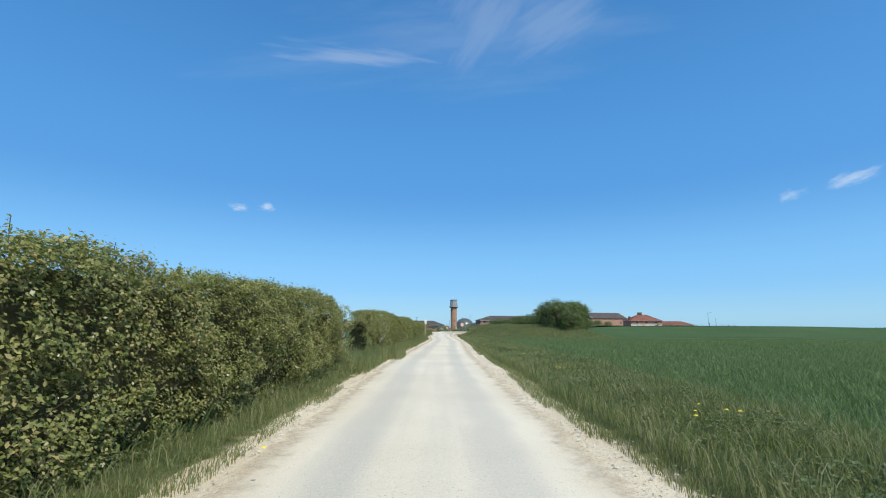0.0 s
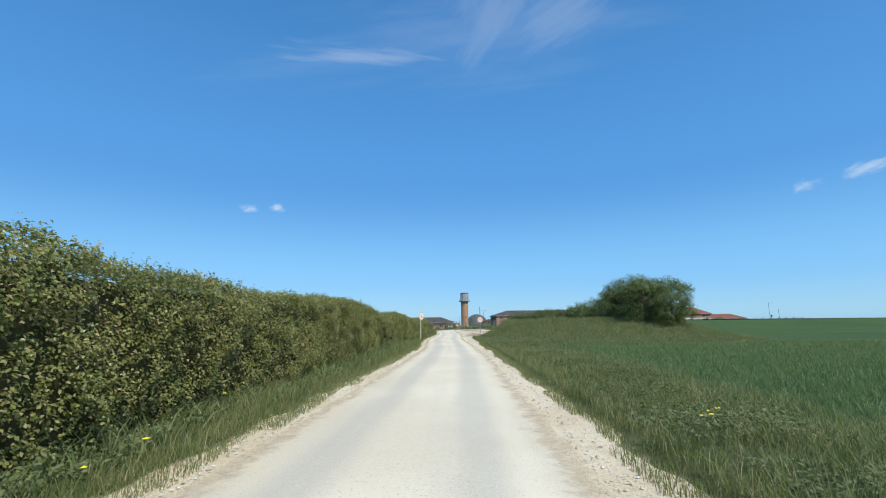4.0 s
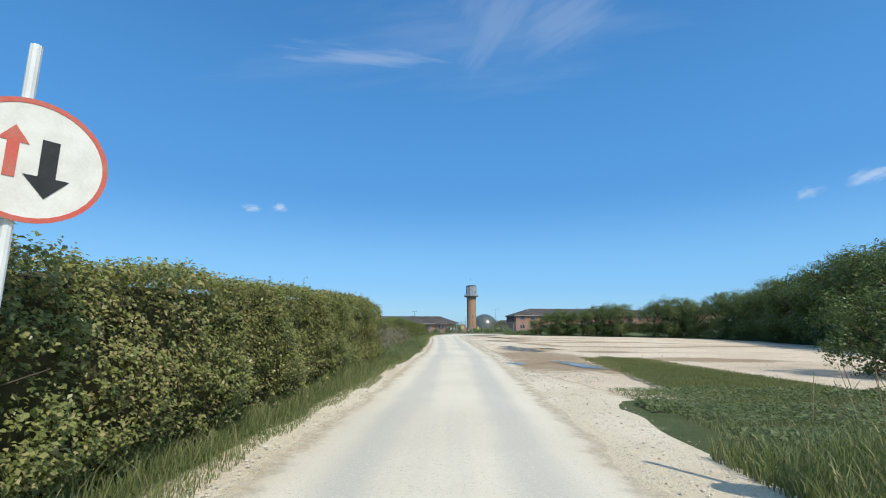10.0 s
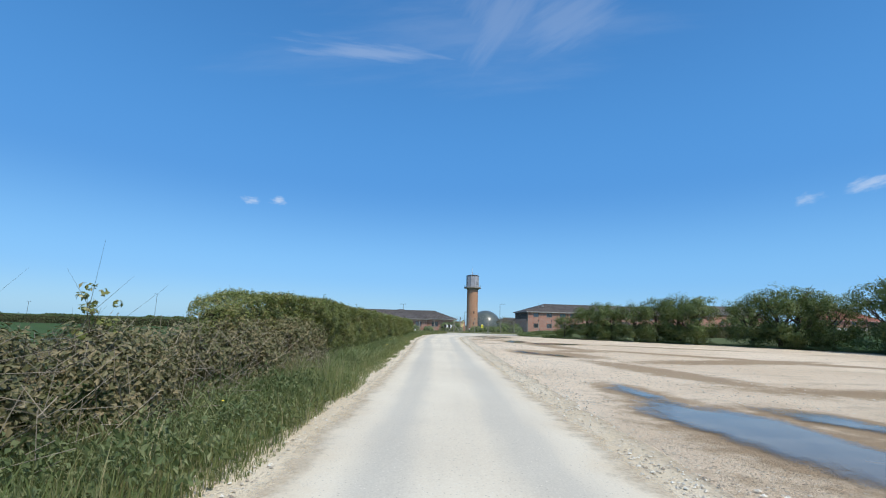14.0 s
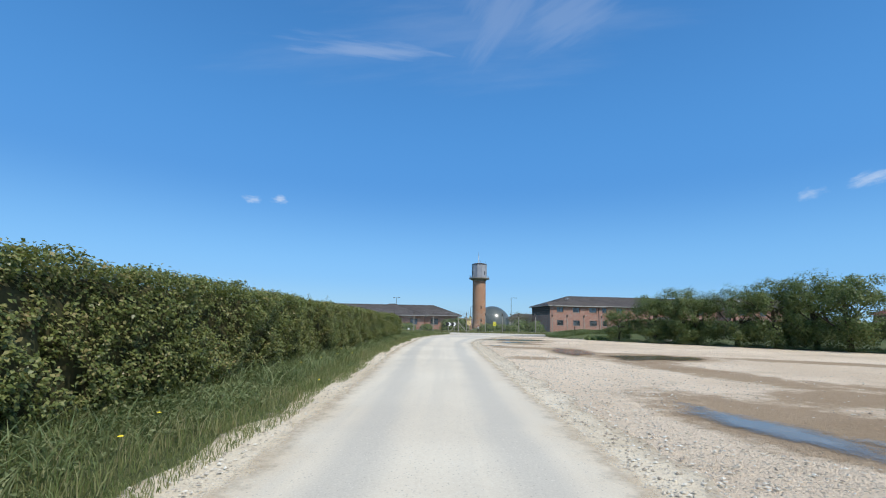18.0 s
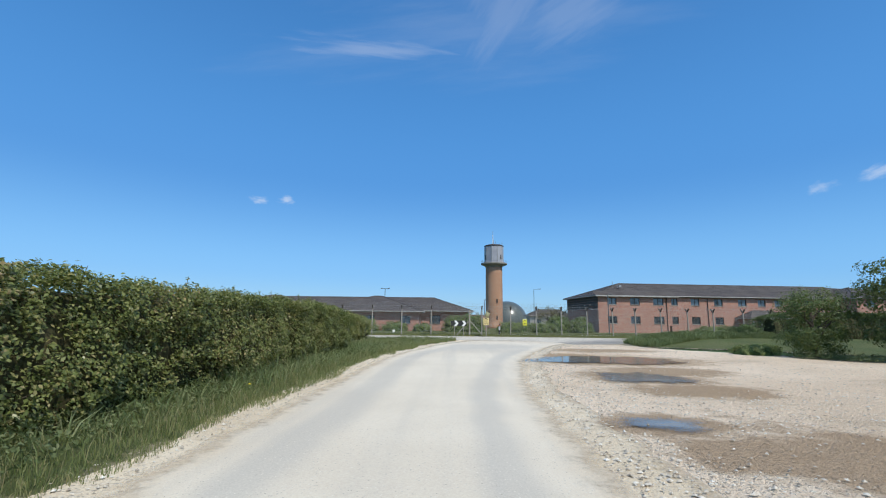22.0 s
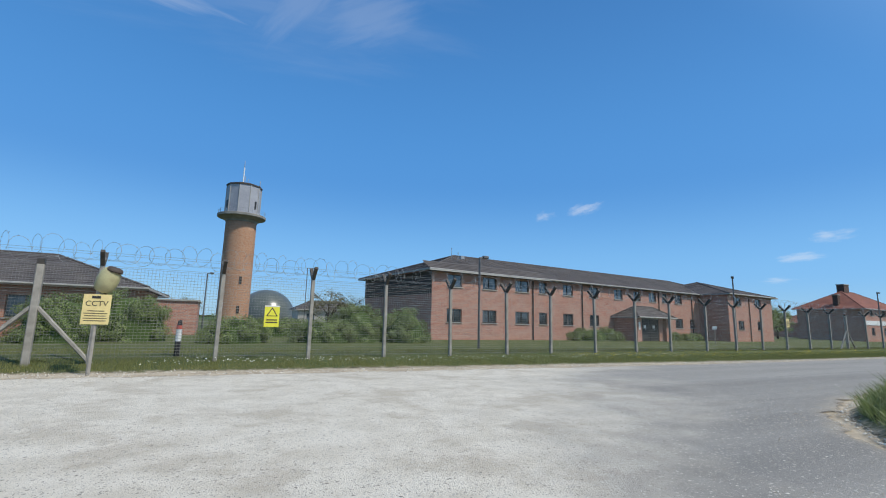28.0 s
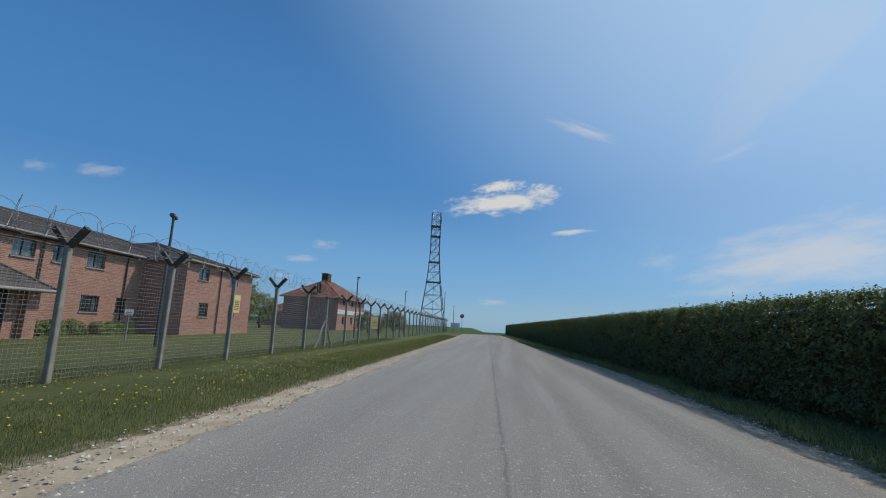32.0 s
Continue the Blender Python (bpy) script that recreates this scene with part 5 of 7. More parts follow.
# leafy weeds along the lane
def weed_mesh(n, w, h, size):
    x, y = rng.normal(0, w * 0.27, n), rng.normal(0, w * 0.3, n)
    x = (x + 0.42 * w) % (0.84 * w) - 0.42 * w
    y = (y + 0.45 * w) % (0.9 * w) - 0.45 * w
    c = np.array([noise.noise((a * 1.6, b * 1.6, n)) for a, b in zip(x, y)])
    z = np.clip(h * (0.55 + 0.9 * c), 0.04, 2) * rng.uniform(0.3, 1.0, n)
    V, F = leaf_quads(np.stack([x, y, z], 1), np.tile((0.3, -0.3, 1.0), (n, 1)), size)
    return mesh_data("weed_patch", V, F, M_WEED)


WEEDS = [weed_mesh(1500, 2.2, 0.36, 0.032) for _ in range(3)]
sp = [(lane_left(y) - 1.85 + rng.uniform(-0.15, 0.15), y, 0.07) for y in np.arange(-9, 160, 1.9)]
carpet("verge_weeds", WEEDS, sp, "nettles and dock among the verge grass", "weeds", 0.6, 1.2)
sp = [(interp(y, GRASS_R) + 1.05 + rng.uniform(0, 1.2), y, 0.12) for y in np.arange(-8, 60, 2.6)]
carpet("verge_weeds", WEEDS, sp, "leafy weeds between lane and crop", "weeds", 0.5, 0.9)
# scrub where the hedge is missing
sp = [(x, y, 0.05) for y in np.arange(91.8, 105.5, 1.9) for x in (-3.4, -5.2)]
carpet("scrub_weeds", WEEDS, [(x + 0.7, y, z) for x, y, z in sp], "nettles below the tangle where the hedge is missing", "weeds", 1.2, 2.2)
sp = [(-2.9, y, 0.05) for y in np.arange(91.8, 105.5, 1.9)] + [(x, y, 0.05) for y in np.arange(91.8, 98, 1.7) for x in (-4.0, -5.4)]
carpet("scrub_grass", G_TALL, sp, "tall grass where the hedge is missing", "grass", 1.7, 2.9)
V, F = [], []
for i in range(3200):
    x = rng.uniform(-5.4, -2.9)
    q = np.array([x, rng.uniform(93.0, 108) if i > 700 else rng.uniform(92.5, 97.5), rng.uniform(0.1, 1.1) * min(1.0, (-x - 2.4) / 1.1)])
    e = q + (rng.normal(0.08, 0.2), rng.normal(0, 0.25), rng.uniform(-0.05, 0.42))
    if i < 70:
        q[2] = 0.7
        e = q + (rng.normal(0, 0.15), rng.normal(0, 0.15), rng.uniform(0.4, 0.85))
    wire_prism(V, F, q, e, 0.0036)
tagged(new("dead_stalks", mesh_data("dead_stalks", V, F, M_TWIG)), "pale dead stalks where the hedge is missing", "weeds", kind="stuff")
sp = [(x, interp(x, ROAD_N) + interp(x, [(20, 2.0), (26, 1.65), (36, 1.5)]), 0.105) for x in np.arange(-22, 90, 1.9)]
sp += [(x, interp(x, ROAD_N) + interp(x, [(20, 4.1), (26, 3.75), (36, 3.6)]), 0.19) for x in np.arange(-4, 60, 1.9)]
carpet("lawn_grass", G_SHORT, sp, "short grass between road and fence", "grass", tilt=3.0)


def corner_z(x, y):
    s, r = interp(x, SE_S), interp(x, ROAD_S) - 0.3
    return -0.04 + interp((y - s) / (r - s), [(0, 0.0), (0.08, 0.06), (0.6, 0.52), (0.86, 0.52), (0.93, 0.30), (0.972, 0.03), (1, 0.0)]) * min(1.0, max(0.0, (x - 10.6) / 5.0))


cx = rng.uniform(11.4, 24.0, 40000)
cy = np.array([interp(x, ROAD_S) for x in cx]) - 0.34 - 4.3 * rng.uniform(0, 1, len(cx)) ** 1.3
ok = cy > np.array([interp(x, SE_S) + 0.4 for x in cx])
cx, cy = cx[ok], cy[ok]
cz = np.array([corner_z(x, y) for x, y in zip(cx, cy)])
me = grass_mesh("corner_grass", len(cx), 1.0, 0.12, 0.46, 0.0095, M_COARSE, 0.6, 0.0, (cx, cy, cz))
tagged(new("corner_grass", me), "long rough grass on the corner beside the main road", "grass", kind="stuff")
ok = (np.array([noise.noise((x * 0.8, y * 0.8, 5)) for x, y in zip(cx, cy)]) > -0.1) & (cz > 0.12)
P = np.stack([cx, cy, cz + rng.uniform(0.05, 0.42, len(cx))], 1)[ok][:16000]
V, F = leaf_quads(P, np.tile((-0.4, 0.3, 0.9), (len(P), 1)), 0.042)
tagged(new("corner_weeds", mesh_data("corner_weeds", V, F, M_WEED)), "nettles and leafy weeds on the corner", "weeds", kind="stuff")
sp = [(x, interp(x, ROAD_S) - 1.25, 0.10) for x in np.arange(24.5, 100, 1.9)]
carpet("verge_grass", G_TALL, sp, "short grass under the clipped hedge", "grass", 0.4, 0.9)


def flowers(name, n, place, material, label, size):
    P = np.array([place() for _ in range(n)])
    P[:, 2] += rng.uniform(0.03, 0.09, n)
    V, F = [], []
    for p in P:
        k = len(V)
        r = size * rng.uniform(0.7, 1.3)
        V += [p + (r * math.cos(a), r * math.sin(a), 0.01 * math.sin(3 * a)) for a in np.linspace(0, 6.283, 7)[:-1]] + [p + (0, 0, 0.012)]
        F += [(k + i, k + (i + 1) % 6, k + 6) for i in range(6)]
    tagged(new(name, mesh_data(name, V, F, material)), label, "flowers", kind="stuff")


def on_strip():
    x = rng.uniform(18, 70)
    return (x, interp(x, ROAD_N) + 0.9 + rng.uniform(0, 1) * (fence_y(x) - interp(x, ROAD_N) - 0.7), 0.13)


sp = [(float(np.interp(v, seg[::-1, 1], seg[::-1, 0])) - 1.0 + rng.uniform(-0.5, 0.4), v, 0.0) for v in np.arange(84, 158, 1.5)]
carpet("belt_weeds", WEEDS, sp, "shaded weeds at the foot of the tree belt", "weeds", 0.8, 1.6)


flowers("dandelions", 1000, on_strip, M_FLOWER, "yellow dandelions in the short grass by the road", 0.019)
flowers("daisies", 320, lambda: (rng.uniform(4, 24), 180.2 + rng.normal(0, 0.45), 0.11), M_DAISY, "pale daisies in the grass by the fence", 0.016)


def on_right_verge():
    k = rng.integers(8)
    y = (5.0, 11.2, 18.3, 19.4, 17.6, 24.0, 33.0, 46.5)[k] + rng.normal(0, 0.18)
    return (interp(y, GRASS_R) + (1.1, 0.8, 1.3, 1.8, 1.0, 1.4, 0.9, 1.2)[k] + rng.normal(0, 0.15), y, 0.33)


flowers("yellow_weeds", 40, on_right_verge, M_FLOWER, "yellow-flowered weeds on the verge", 0.024)
flowers("yellow_weeds", 60, lambda: (lane_left(rng.uniform(0, 150)) - rng.uniform(0.5, 1.5), rng.uniform(0, 150), 0.3), M_FLOWER, "scattered yellow flowers below the hedge", 0.03)

# rounded bushes that break up the cut ends of the hedges
endbush = tree_kind(71, 2.25, 0.85, 60, 80, 0.036, M_HEDGE, 0.0, "hawthorn_bush", "loose hawthorn bush with pale blossom at the end of the hedge", "bush", -1.1)
plant(endbush, [(-3.95, 21.2, 0.75, 0.68, 0), (-4.25, 21.6, 0.7, 0.7, 70), (-3.9, 22.8, 0.1, 0.9, 140), (-4.3, 14.2, 0.1, 0.98, 200), (-3.95, 53.8, 0.55, 0.76, 45), (-4.5, 53.5, 0.35, 0.82, 250), (-3.7, 55.0, 0.75, 0.62, 10), (-3.9, 91.2, 0.5, 0.75, 90), (-4.7, 105.4, 0.0, 0.82, 30), (-4.9, 158.0, 0.0, 0.8, 300), (-5.4, 166.2, 0.0, 0.65, 120)])
P = rng.normal(0, 1, (420, 3))
P = P / np.linalg.norm(P, axis=1, keepdims=True) * (0.8, 1.1, 0.9) + (-3.95, 21.8, 1.4)
P = P[P[:, 2] > 0.7]
V, F = leaf_quads(P, np.tile((0.4, -0.6, 0.6), (len(P), 1)), 0.02)
tagged(new("hawthorn_blossom", mesh_data("hawthorn_blossom", V, F, M_DAISY)), "creamy blossom on the hawthorn at the hedge end", "blossom", kind="stuff")
sp = [(lane_left(y) - 1.75, y, 0.06) for y in np.arange(55, 91, 1.9)]
carpet("hedge_foot_grass", G_TALL, sp, "tall grass at the foot of the hedge", "grass", 0.9, 1.5)
sp = [(x, y, 0.05) for y in np.arange(14.5, 20.5, 1.7) for x in (-3.9, -4.9, -6.2)] + [(-3.3, 20.8, 0.05), (-3.3, 22.0, 0.05), (-3.6, 53.9, 0.1), (-4.6, 54.2, 0.1), (-5.8, 54.6, 0.05), (-5.8, 56.4, 0.05), (-7.2, 56.0, 0.0)]
carpet("gap_grass", G_TALL, sp, "tall seeding grass in the gap of the hedge", "grass", 1.7, 2.5)
sp = [(interp(y, GRASS_R) + 1.05, y, 0.04) for y in np.arange(60, 77, 1.9)]
carpet("verge_grass", G_TALL, sp, "rough grass at the foot of the bank", "grass", 0.5, 1.0)
sp = [(interp(y, TONGUE_W) + k * (interp(y, TONGUE_E) - interp(y, TONGUE_W)), y, 0.02) for y in np.arange(80, 93.5, 1.6) for k in (0.3, 0.7)]
carpet("yard_grass", G_SHORT, sp, "thin short grass in the gravel yard", "grass", 1.2, 2.6)
sp = [(x, y, 0.03) for y in np.arange(77.5, 82.5, 1.9) for x in np.arange(4.6, 15, 1.9)]
carpet("yard_weeds", WEEDS, sp, "low leafy weeds beyond the bank", "weeds", 0.25, 0.6)
carpet("yard_grass", G_TALL, sp, "thin rough grass beyond the bank", "grass", 0.25, 0.6)

# ---- buildings ----
def face_with_holes(bm, u0, u1, z0, z1, holes, y, depth, facing=-1):
    """A wall in the plane y with rectangular openings (u0, z0, u1, z1), depth thick."""
    us = sorted({u0, u1, *[h[0] for h in holes], *[h[2] for h in holes]})
    zs = sorted({z0, z1, *[h[1] for h in holes], *[h[3] for h in holes]})
    for a, b in zip(us, us[1:]):
        for c, d in zip(zs, zs[1:]):
            mu, mz = (a + b) / 2, (c + d) / 2
            if any(h[0] < mu < h[2] and h[1] < mz < h[3] for h in holes):
                continue
            add_box(bm, a, y, c, b, y + depth, d)
    bmesh.ops.remove_doubles(bm, verts=bm.verts, dist=1e-4)


def roof_slope(bm, a, b, c, d, courses, lip=0.018):
    """Stepped tile courses from the eave a-b up to the ridge d-c."""
    a, b, c, d = map(Vector, (a, b, c, d))
    n = (b - a).cross(d - a)
    n.normalize()
    if n.z < 0:
        n = -n
    for i in range(courses):
        k0, k1 = i / courses, (i + 1) / courses
        p, q, r, s = a.lerp(d, k0), b.lerp(c, k0), b.lerp(c, k1), a.lerp(d, k1)
        vs = [bm.verts.new(v) for v in (p + n * lip, q + n * lip, r, s)]
        bm.faces.new(vs)
        f = [bm.verts.new(v) for v in (p, q, q + n * lip, p + n * lip)]
        bm.faces.new(f)


def hip_roof(parent, x0, y0, x1, y1, z0, z1, inset0, inset1, material, name="roof", courses=18, front_gable=False):
    ym = (y0 + y1) / 2
    bm = bmesh.new()
    A, B, C, D = (x0, y0, z0), (x1, y0, z0), (x1, y1, z0), (x0, y1, z0)
    R0, R1 = (x0 + inset0, ym, z1), (x1 - inset1, ym, z1)
    roof_slope(bm, A, B, R1, R0, courses)
    roof_slope(bm, C, D, R0, R1, courses)
    roof_slope(bm, B, C, R1, R1, courses)
    roof_slope(bm, D, A, R0, R0, courses)
    bm.faces.new([bm.verts.new(v) for v in (A, D, C, B)])
    bmesh.ops.recalc_face_normals(bm, faces=bm.faces)
    r = part(name, bm, material, parent)
    bm = bmesh.new()
    for p, q in ((R0, R1), (A, R0), (D, R0), (B, R1), (C, R1)):
        add_tube(bm, p, q, 0.075, 0.075, 6)
    part("ridge_tiles", bm, material, r)
    return r


def fascia(parent, x0, y0, x1, y1, z):
    for i, d in enumerate(((x0, y0, x1, y0 + 0.03), (x0, y1 - 0.03, x1, y1), (x0, y0 + 0.03, x0 + 0.03, y1 - 0.03), (x1 - 0.03, y0 + 0.03, x1, y1 - 0.03))):
        box_part("fascia", (d[0], d[1], z - 0.11, d[2], d[3], z - 0.003), M_FASCIA, parent, "pale painted fascia board")
    bm = bmesh.new()
    add_tube(bm, (x0, y0 - 0.05, z - 0.04), (x1, y0 - 0.05, z - 0.04), 0.05, 0.05, 6)
    part("gutter", bm, M_FASCIA, parent)


def window(parent, u0, z0, u1, z1, y, casements=2, bars=False):
    """A window set back in the opening: frame, casements, glass, sill."""
    w = thing("window", 0, 0, 0)
    w.parent = parent
    bm = bmesh.new()
    f = 0.045
    for d in ((u0, z0, u1, z0 + f), (u0, z1 - f, u1, z1), (u0, z0 + f, u0 + f, z1 - f), (u1 - f, z0 + f, u1, z1 - f)):
        add_box(bm, d[0], y, d[1], d[2], y + 0.07, d[3])
    for i in range(1, casements):
        c = u0 + (u1 - u0) * i / casements
        add_box(bm, c - 0.03, y, z0 + f, c + 0.03, y + 0.07, z1 - f)
    part("window_frame", bm, M_FRAME, w, "dark brown window frame")
    for i in range(casements):
        a, b = u0 + (u1 - u0) * i / casements + 0.035, u0 + (u1 - u0) * (i + 1) / casements - 0.035
        box_part("pane", (a, y + 0.03, z0 + f, b, y + 0.042, z1 - f), M_GLASS, w)
        if rng.random() < 0.6:
            box_part("blind", (a, y + 0.05, z0 + f + (z1 - z0) * rng.uniform(0.0, 0.5), b, y + 0.056, z1 - f), M_BLIND, w, "pale grey blind behind the glass")
    box_part("window_sill", (u0 - 0.05, y - 0.16, z0 - 0.06, u1 + 0.05, y + 0.02, z0), M_CONCRETE, w)
    if bars:
        bm = bmesh.new()
        for i in range(1, 9):
            c = u0 + (u1 - u0) * i / 9
            add_box(bm, c - 0.008, y - 0.13, z0, c + 0.008, y - 0.115, z1)
        add_box(bm, u0 - 0.02, y - 0.135, z1 - 0.05, u1 + 0.02, y - 0.11, z1 - 0.03)
        add_box(bm, u0 - 0.02, y - 0.135, z0 + 0.03, u1 + 0.02, y - 0.11, z0 + 0.05)
        part("window_bars", bm, M_BLACK, w)


M_FRAME = simple("brown_window_frame", (0.040, 0.033, 0.028), (0.06, 0.05, 0.042), 8.0, 0.5)
M_BLIND = simple("grey_blind", (0.30, 0.36, 0.40), (0.24, 0.29, 0.33), 3.0, 0.8)

# two-storey barrack block; its own x runs along the front
BX, BY, BTURN, EAVE = 17.6, 192.7, 6.0, 4.5
block = thing("barrack_block", BX, BY, 0.1, BTURN, "long two-storey red-brick block with brown hipped roof and barred windows", "building")
LOW = [(1.15, 1.2, 2.3, 2.05), (4.0, 1.2, 5.2, 2.05), (6.9, 1.2, 8.2, 2.05), (9.2, 1.2, 10.0, 2.05), (11.7, 1.2, 12.8, 2.05), (14.7, 1.2, 15.8, 2.05), (22.6, 1.2, 23.7, 2.05), (26.6, 1.2, 27.8, 2.05)]
UPP = [(u0, 3.45, u1, 4.25) for u0, _, u1, _ in LOW] + [(17.8, 3.45, 18.9, 4.25), (20.4, 3.45, 21.4, 4.25), (24.6, 3.45, 25.4, 4.25)]
LOW += [(29.0, 1.2, 29.8, 2.05)]
bm = bmesh.new()
face_with_holes(bm, 0.0, 30.7, 0, EAVE, LOW + UPP, 0.0, 0.28)
wall = part("wall", bm, M_BRICK, block, "front wall of red brick")
wall_uv(wall)
for nm, d in (("wall", (0, 0.28, 0, 0.28, 10.6, EAVE)), ("wall", (0.28, 10.32, 0, 39.5, 10.6, EAVE)), ("wall", (39.22, -2.75, 0, 39.5, 10.32, EAVE))):
    wall_uv(box_part(nm, d, M_BRICK, block))
# dark boarded band on the end wall
for i in range(5):
    box_part("board", (-0.035, 0.02, 2.95 + i * 0.3, -0.002, 10.58, 3.22 + i * 0.3), M_DARKWOOD, block, "dark timber board on the end wall" if i == 0 else "")
for i, (u0, z0, u1, z1) in enumerate(LOW):
    window(block, u0, z0, u1, z1, 0.10, 2 if u1 - u0 > 0.9 else 1, True)
for u0, z0, u1, z1 in UPP:
    window(block, u0, z0, u1, z1, 0.10, 2)
# projecting wing
WL = [(32.4, 1.2, 33.5, 2.05), (36.2, 1.2, 37.1, 2.05)]
WU = [(32.0, 3.45, 33.2, 4.25), (36.0, 3.45, 37.2, 4.25)]
bm = bmesh.new()
face_with_holes(bm, 30.7, 39.22, 0, EAVE, WL + WU, -2.75, 0.28)
w2 = part("wing_wall", bm, M_BRICK, block)
wall_uv(w2)
wall_uv(box_part("wing_wall", (30.7, -2.47, 0, 30.98, 0.0, EAVE), M_BRICK, block))
for u0, z0, u1, z1 in WL + WU:
    window(block, u0, z0, u1, z1, -2.65, 2, z0 < 2)
hip_roof(block, -0.4, -0.28, 40.0, 11.1, EAVE + 0.02, 6.42, 5.6, 5.6, M_ROOF)
hip_roof(block, 30.4, -3.03, 40.05, 8.0, EAVE + 0.03, 6.15, 4.9, 4.9, M_ROOF, "wing_roof", 16)
fascia(block, -0.45, -0.31, 40.05, 11.15, EAVE + 0.02)
fascia(block, 30.35, -3.06, 40.1, -0.6, EAVE + 0.025)
# lower lip of roof over the first bays
bm = bmesh.new()
roof_slope(bm, (-0.45, -0.42, EAVE - 0.03), (9.9, -0.42, EAVE - 0.03), (9.9, 0.9, EAVE + 0.62), (-0.3, 0.9, EAVE + 0.62), 5)
part("eave_tiles", bm, M_ROOF, block)
box_part("fascia", (-0.45, -0.45, EAVE - 0.13, 9.9, -0.42, EAVE - 0.02), M_FASCIA, block)
box_part("soffit", (-0.4, -0.42, EAVE - 0.12, 9.9, -0.01, EAVE - 0.13), M_DARKWOOD, block)
box_part("soffit", (9.92, -0.28, EAVE - 0.12, 30.3, -0.01, EAVE - 0.10), M_DARKWOOD, block)
for u in (8.55, 13.8, 24.0, 29.4):
    tube_part("downpipe", (u, -0.07, 0.05), (u, -0.07, EAVE - 0.2), 0.045, 0.045, M_DARKWOOD, block, "dark rainwater pipe")
tube_part("downpipe", (34.6, -2.82, 0.05), (34.6, -2.82, EAVE - 0.2), 0.045, 0.045, M_DARKWOOD, block)
for u, v, h in ((3.0, 2.4, 0.6), (3.7, 2.6, 0.35)):
    tube_part("aerial", (u, v, 5.6), (u, v, 5.9 + h), 0.02, 0.02, M_STEEL, block)
box_part("aerial_box", (3.9, 2.5, 5.75, 4.2, 2.7, 6.0), M_STEEL, block)

# porch
porch = thing("porch", BX + math.cos(radians(BTURN)) * 17.6, BY + math.sin(radians(BTURN)) * 17.6, 0.1, BTURN, "brick entrance porch with hipped tile roof and dark doors", "porch")
wall_uv(box_part("pier", (0.0, -2.2, 0, 0.5, -1.9, 1.95), M_BRICK, porch))
wall_uv(box_part("pier", (3.9, -2.2, 0, 4.4, -1.9, 1.95), M_BRICK, porch))
wall_uv(box_part("side_wall", (0, -1.9, 0, 0.25, -0.02, 1.95), M_BRICK, porch))
wall_uv(box_part("side_wall", (4.15, -1.9, 0, 4.4, -0.02, 1.95), M_BRICK, porch))
for a in (1.0, 2.2):
    d = box_part("door", (a, -1.85, 0.03, a + 1.15, -1.8, 1.9), M_BLACK, porch, "dark glazed entrance door")
    box_part("door_handle", (a + 0.5, -1.89, 0.95, a + 0.56, -1.853, 1.15), M_STEEL, d)
    box_part("notice", (a + 0.3, -1.862, 1.1, a + 0.62, -1.853, 1.35), M_WHITE, d)
wall_uv(box_part("infill", (0.5, -1.9, 0, 1.0, -1.75, 1.95), M_BRICK, porch))
wall_uv(box_part("infill", (3.35, -1.9, 0, 3.9, -1.75, 1.95), M_BRICK, porch))
hip_roof(porch, -0.35, -2.6, 4.75, -0.02, 1.98, 2.85, 1.3, 1.3, M_ROOF, courses=7)
fascia(porch, -0.36, -2.62, 4.76, -0.01, 2.0)
box_part("sign_board", (0.15, -2.23, 1.0, 0.35, -2.205, 1.6), M_WHITE, porch, "white notice beside the door")

# single-storey block with hipped wings
low_block = thing("low_block", -45, 193.2, 0.1, 0.0, "long single-storey brick block under brown hipped roofs", "building")
LH = [(6, 0.8, 7.4, 1.9), (13, 0.8, 14.4, 1.9), (25, 0.8, 26.4, 1.9), (39.8, 0.0, 40.8, 2.0), (42.3, 0.9, 43.6, 1.9)]
bm = bmesh.new()
face_with_holes(bm, 0, 47, 0, 2.45, LH, 0.0, 0.28)
wall_uv(part("wall", bm, M_BRICK, low_block))
for d in ((0, 9.7, 0, 47, 10, 2.45), (0, 0.28, 0, 0.28, 9.7, 2.45), (46.72, 0.28, 0, 47, 9.7, 2.45)):
    wall_uv(box_part("wall", d, M_BRICK, low_block))
for h in LH:
    if h[1] > 0.1:
        window(low_block, h[0], h[1], h[2], h[3], 0.1, 2)
d = box_part("door", (39.8, 0.12, 0.0, 40.8, 0.17, 2.0), M_BLACK, low_block, "dark plain door")
box_part("door_frame", (39.78, 0.08, 2.0, 40.82, 0.2, 2.06), M_WHITE, d)
hip_roof(low_block, -0.6, -0.6, 47.6, 10.6, 2.45, 4.25, 5.4, 5.0, M_ROOF, courses=16)
fascia(low_block, -0.62, -0.62, 47.62, 10.62, 2.44)
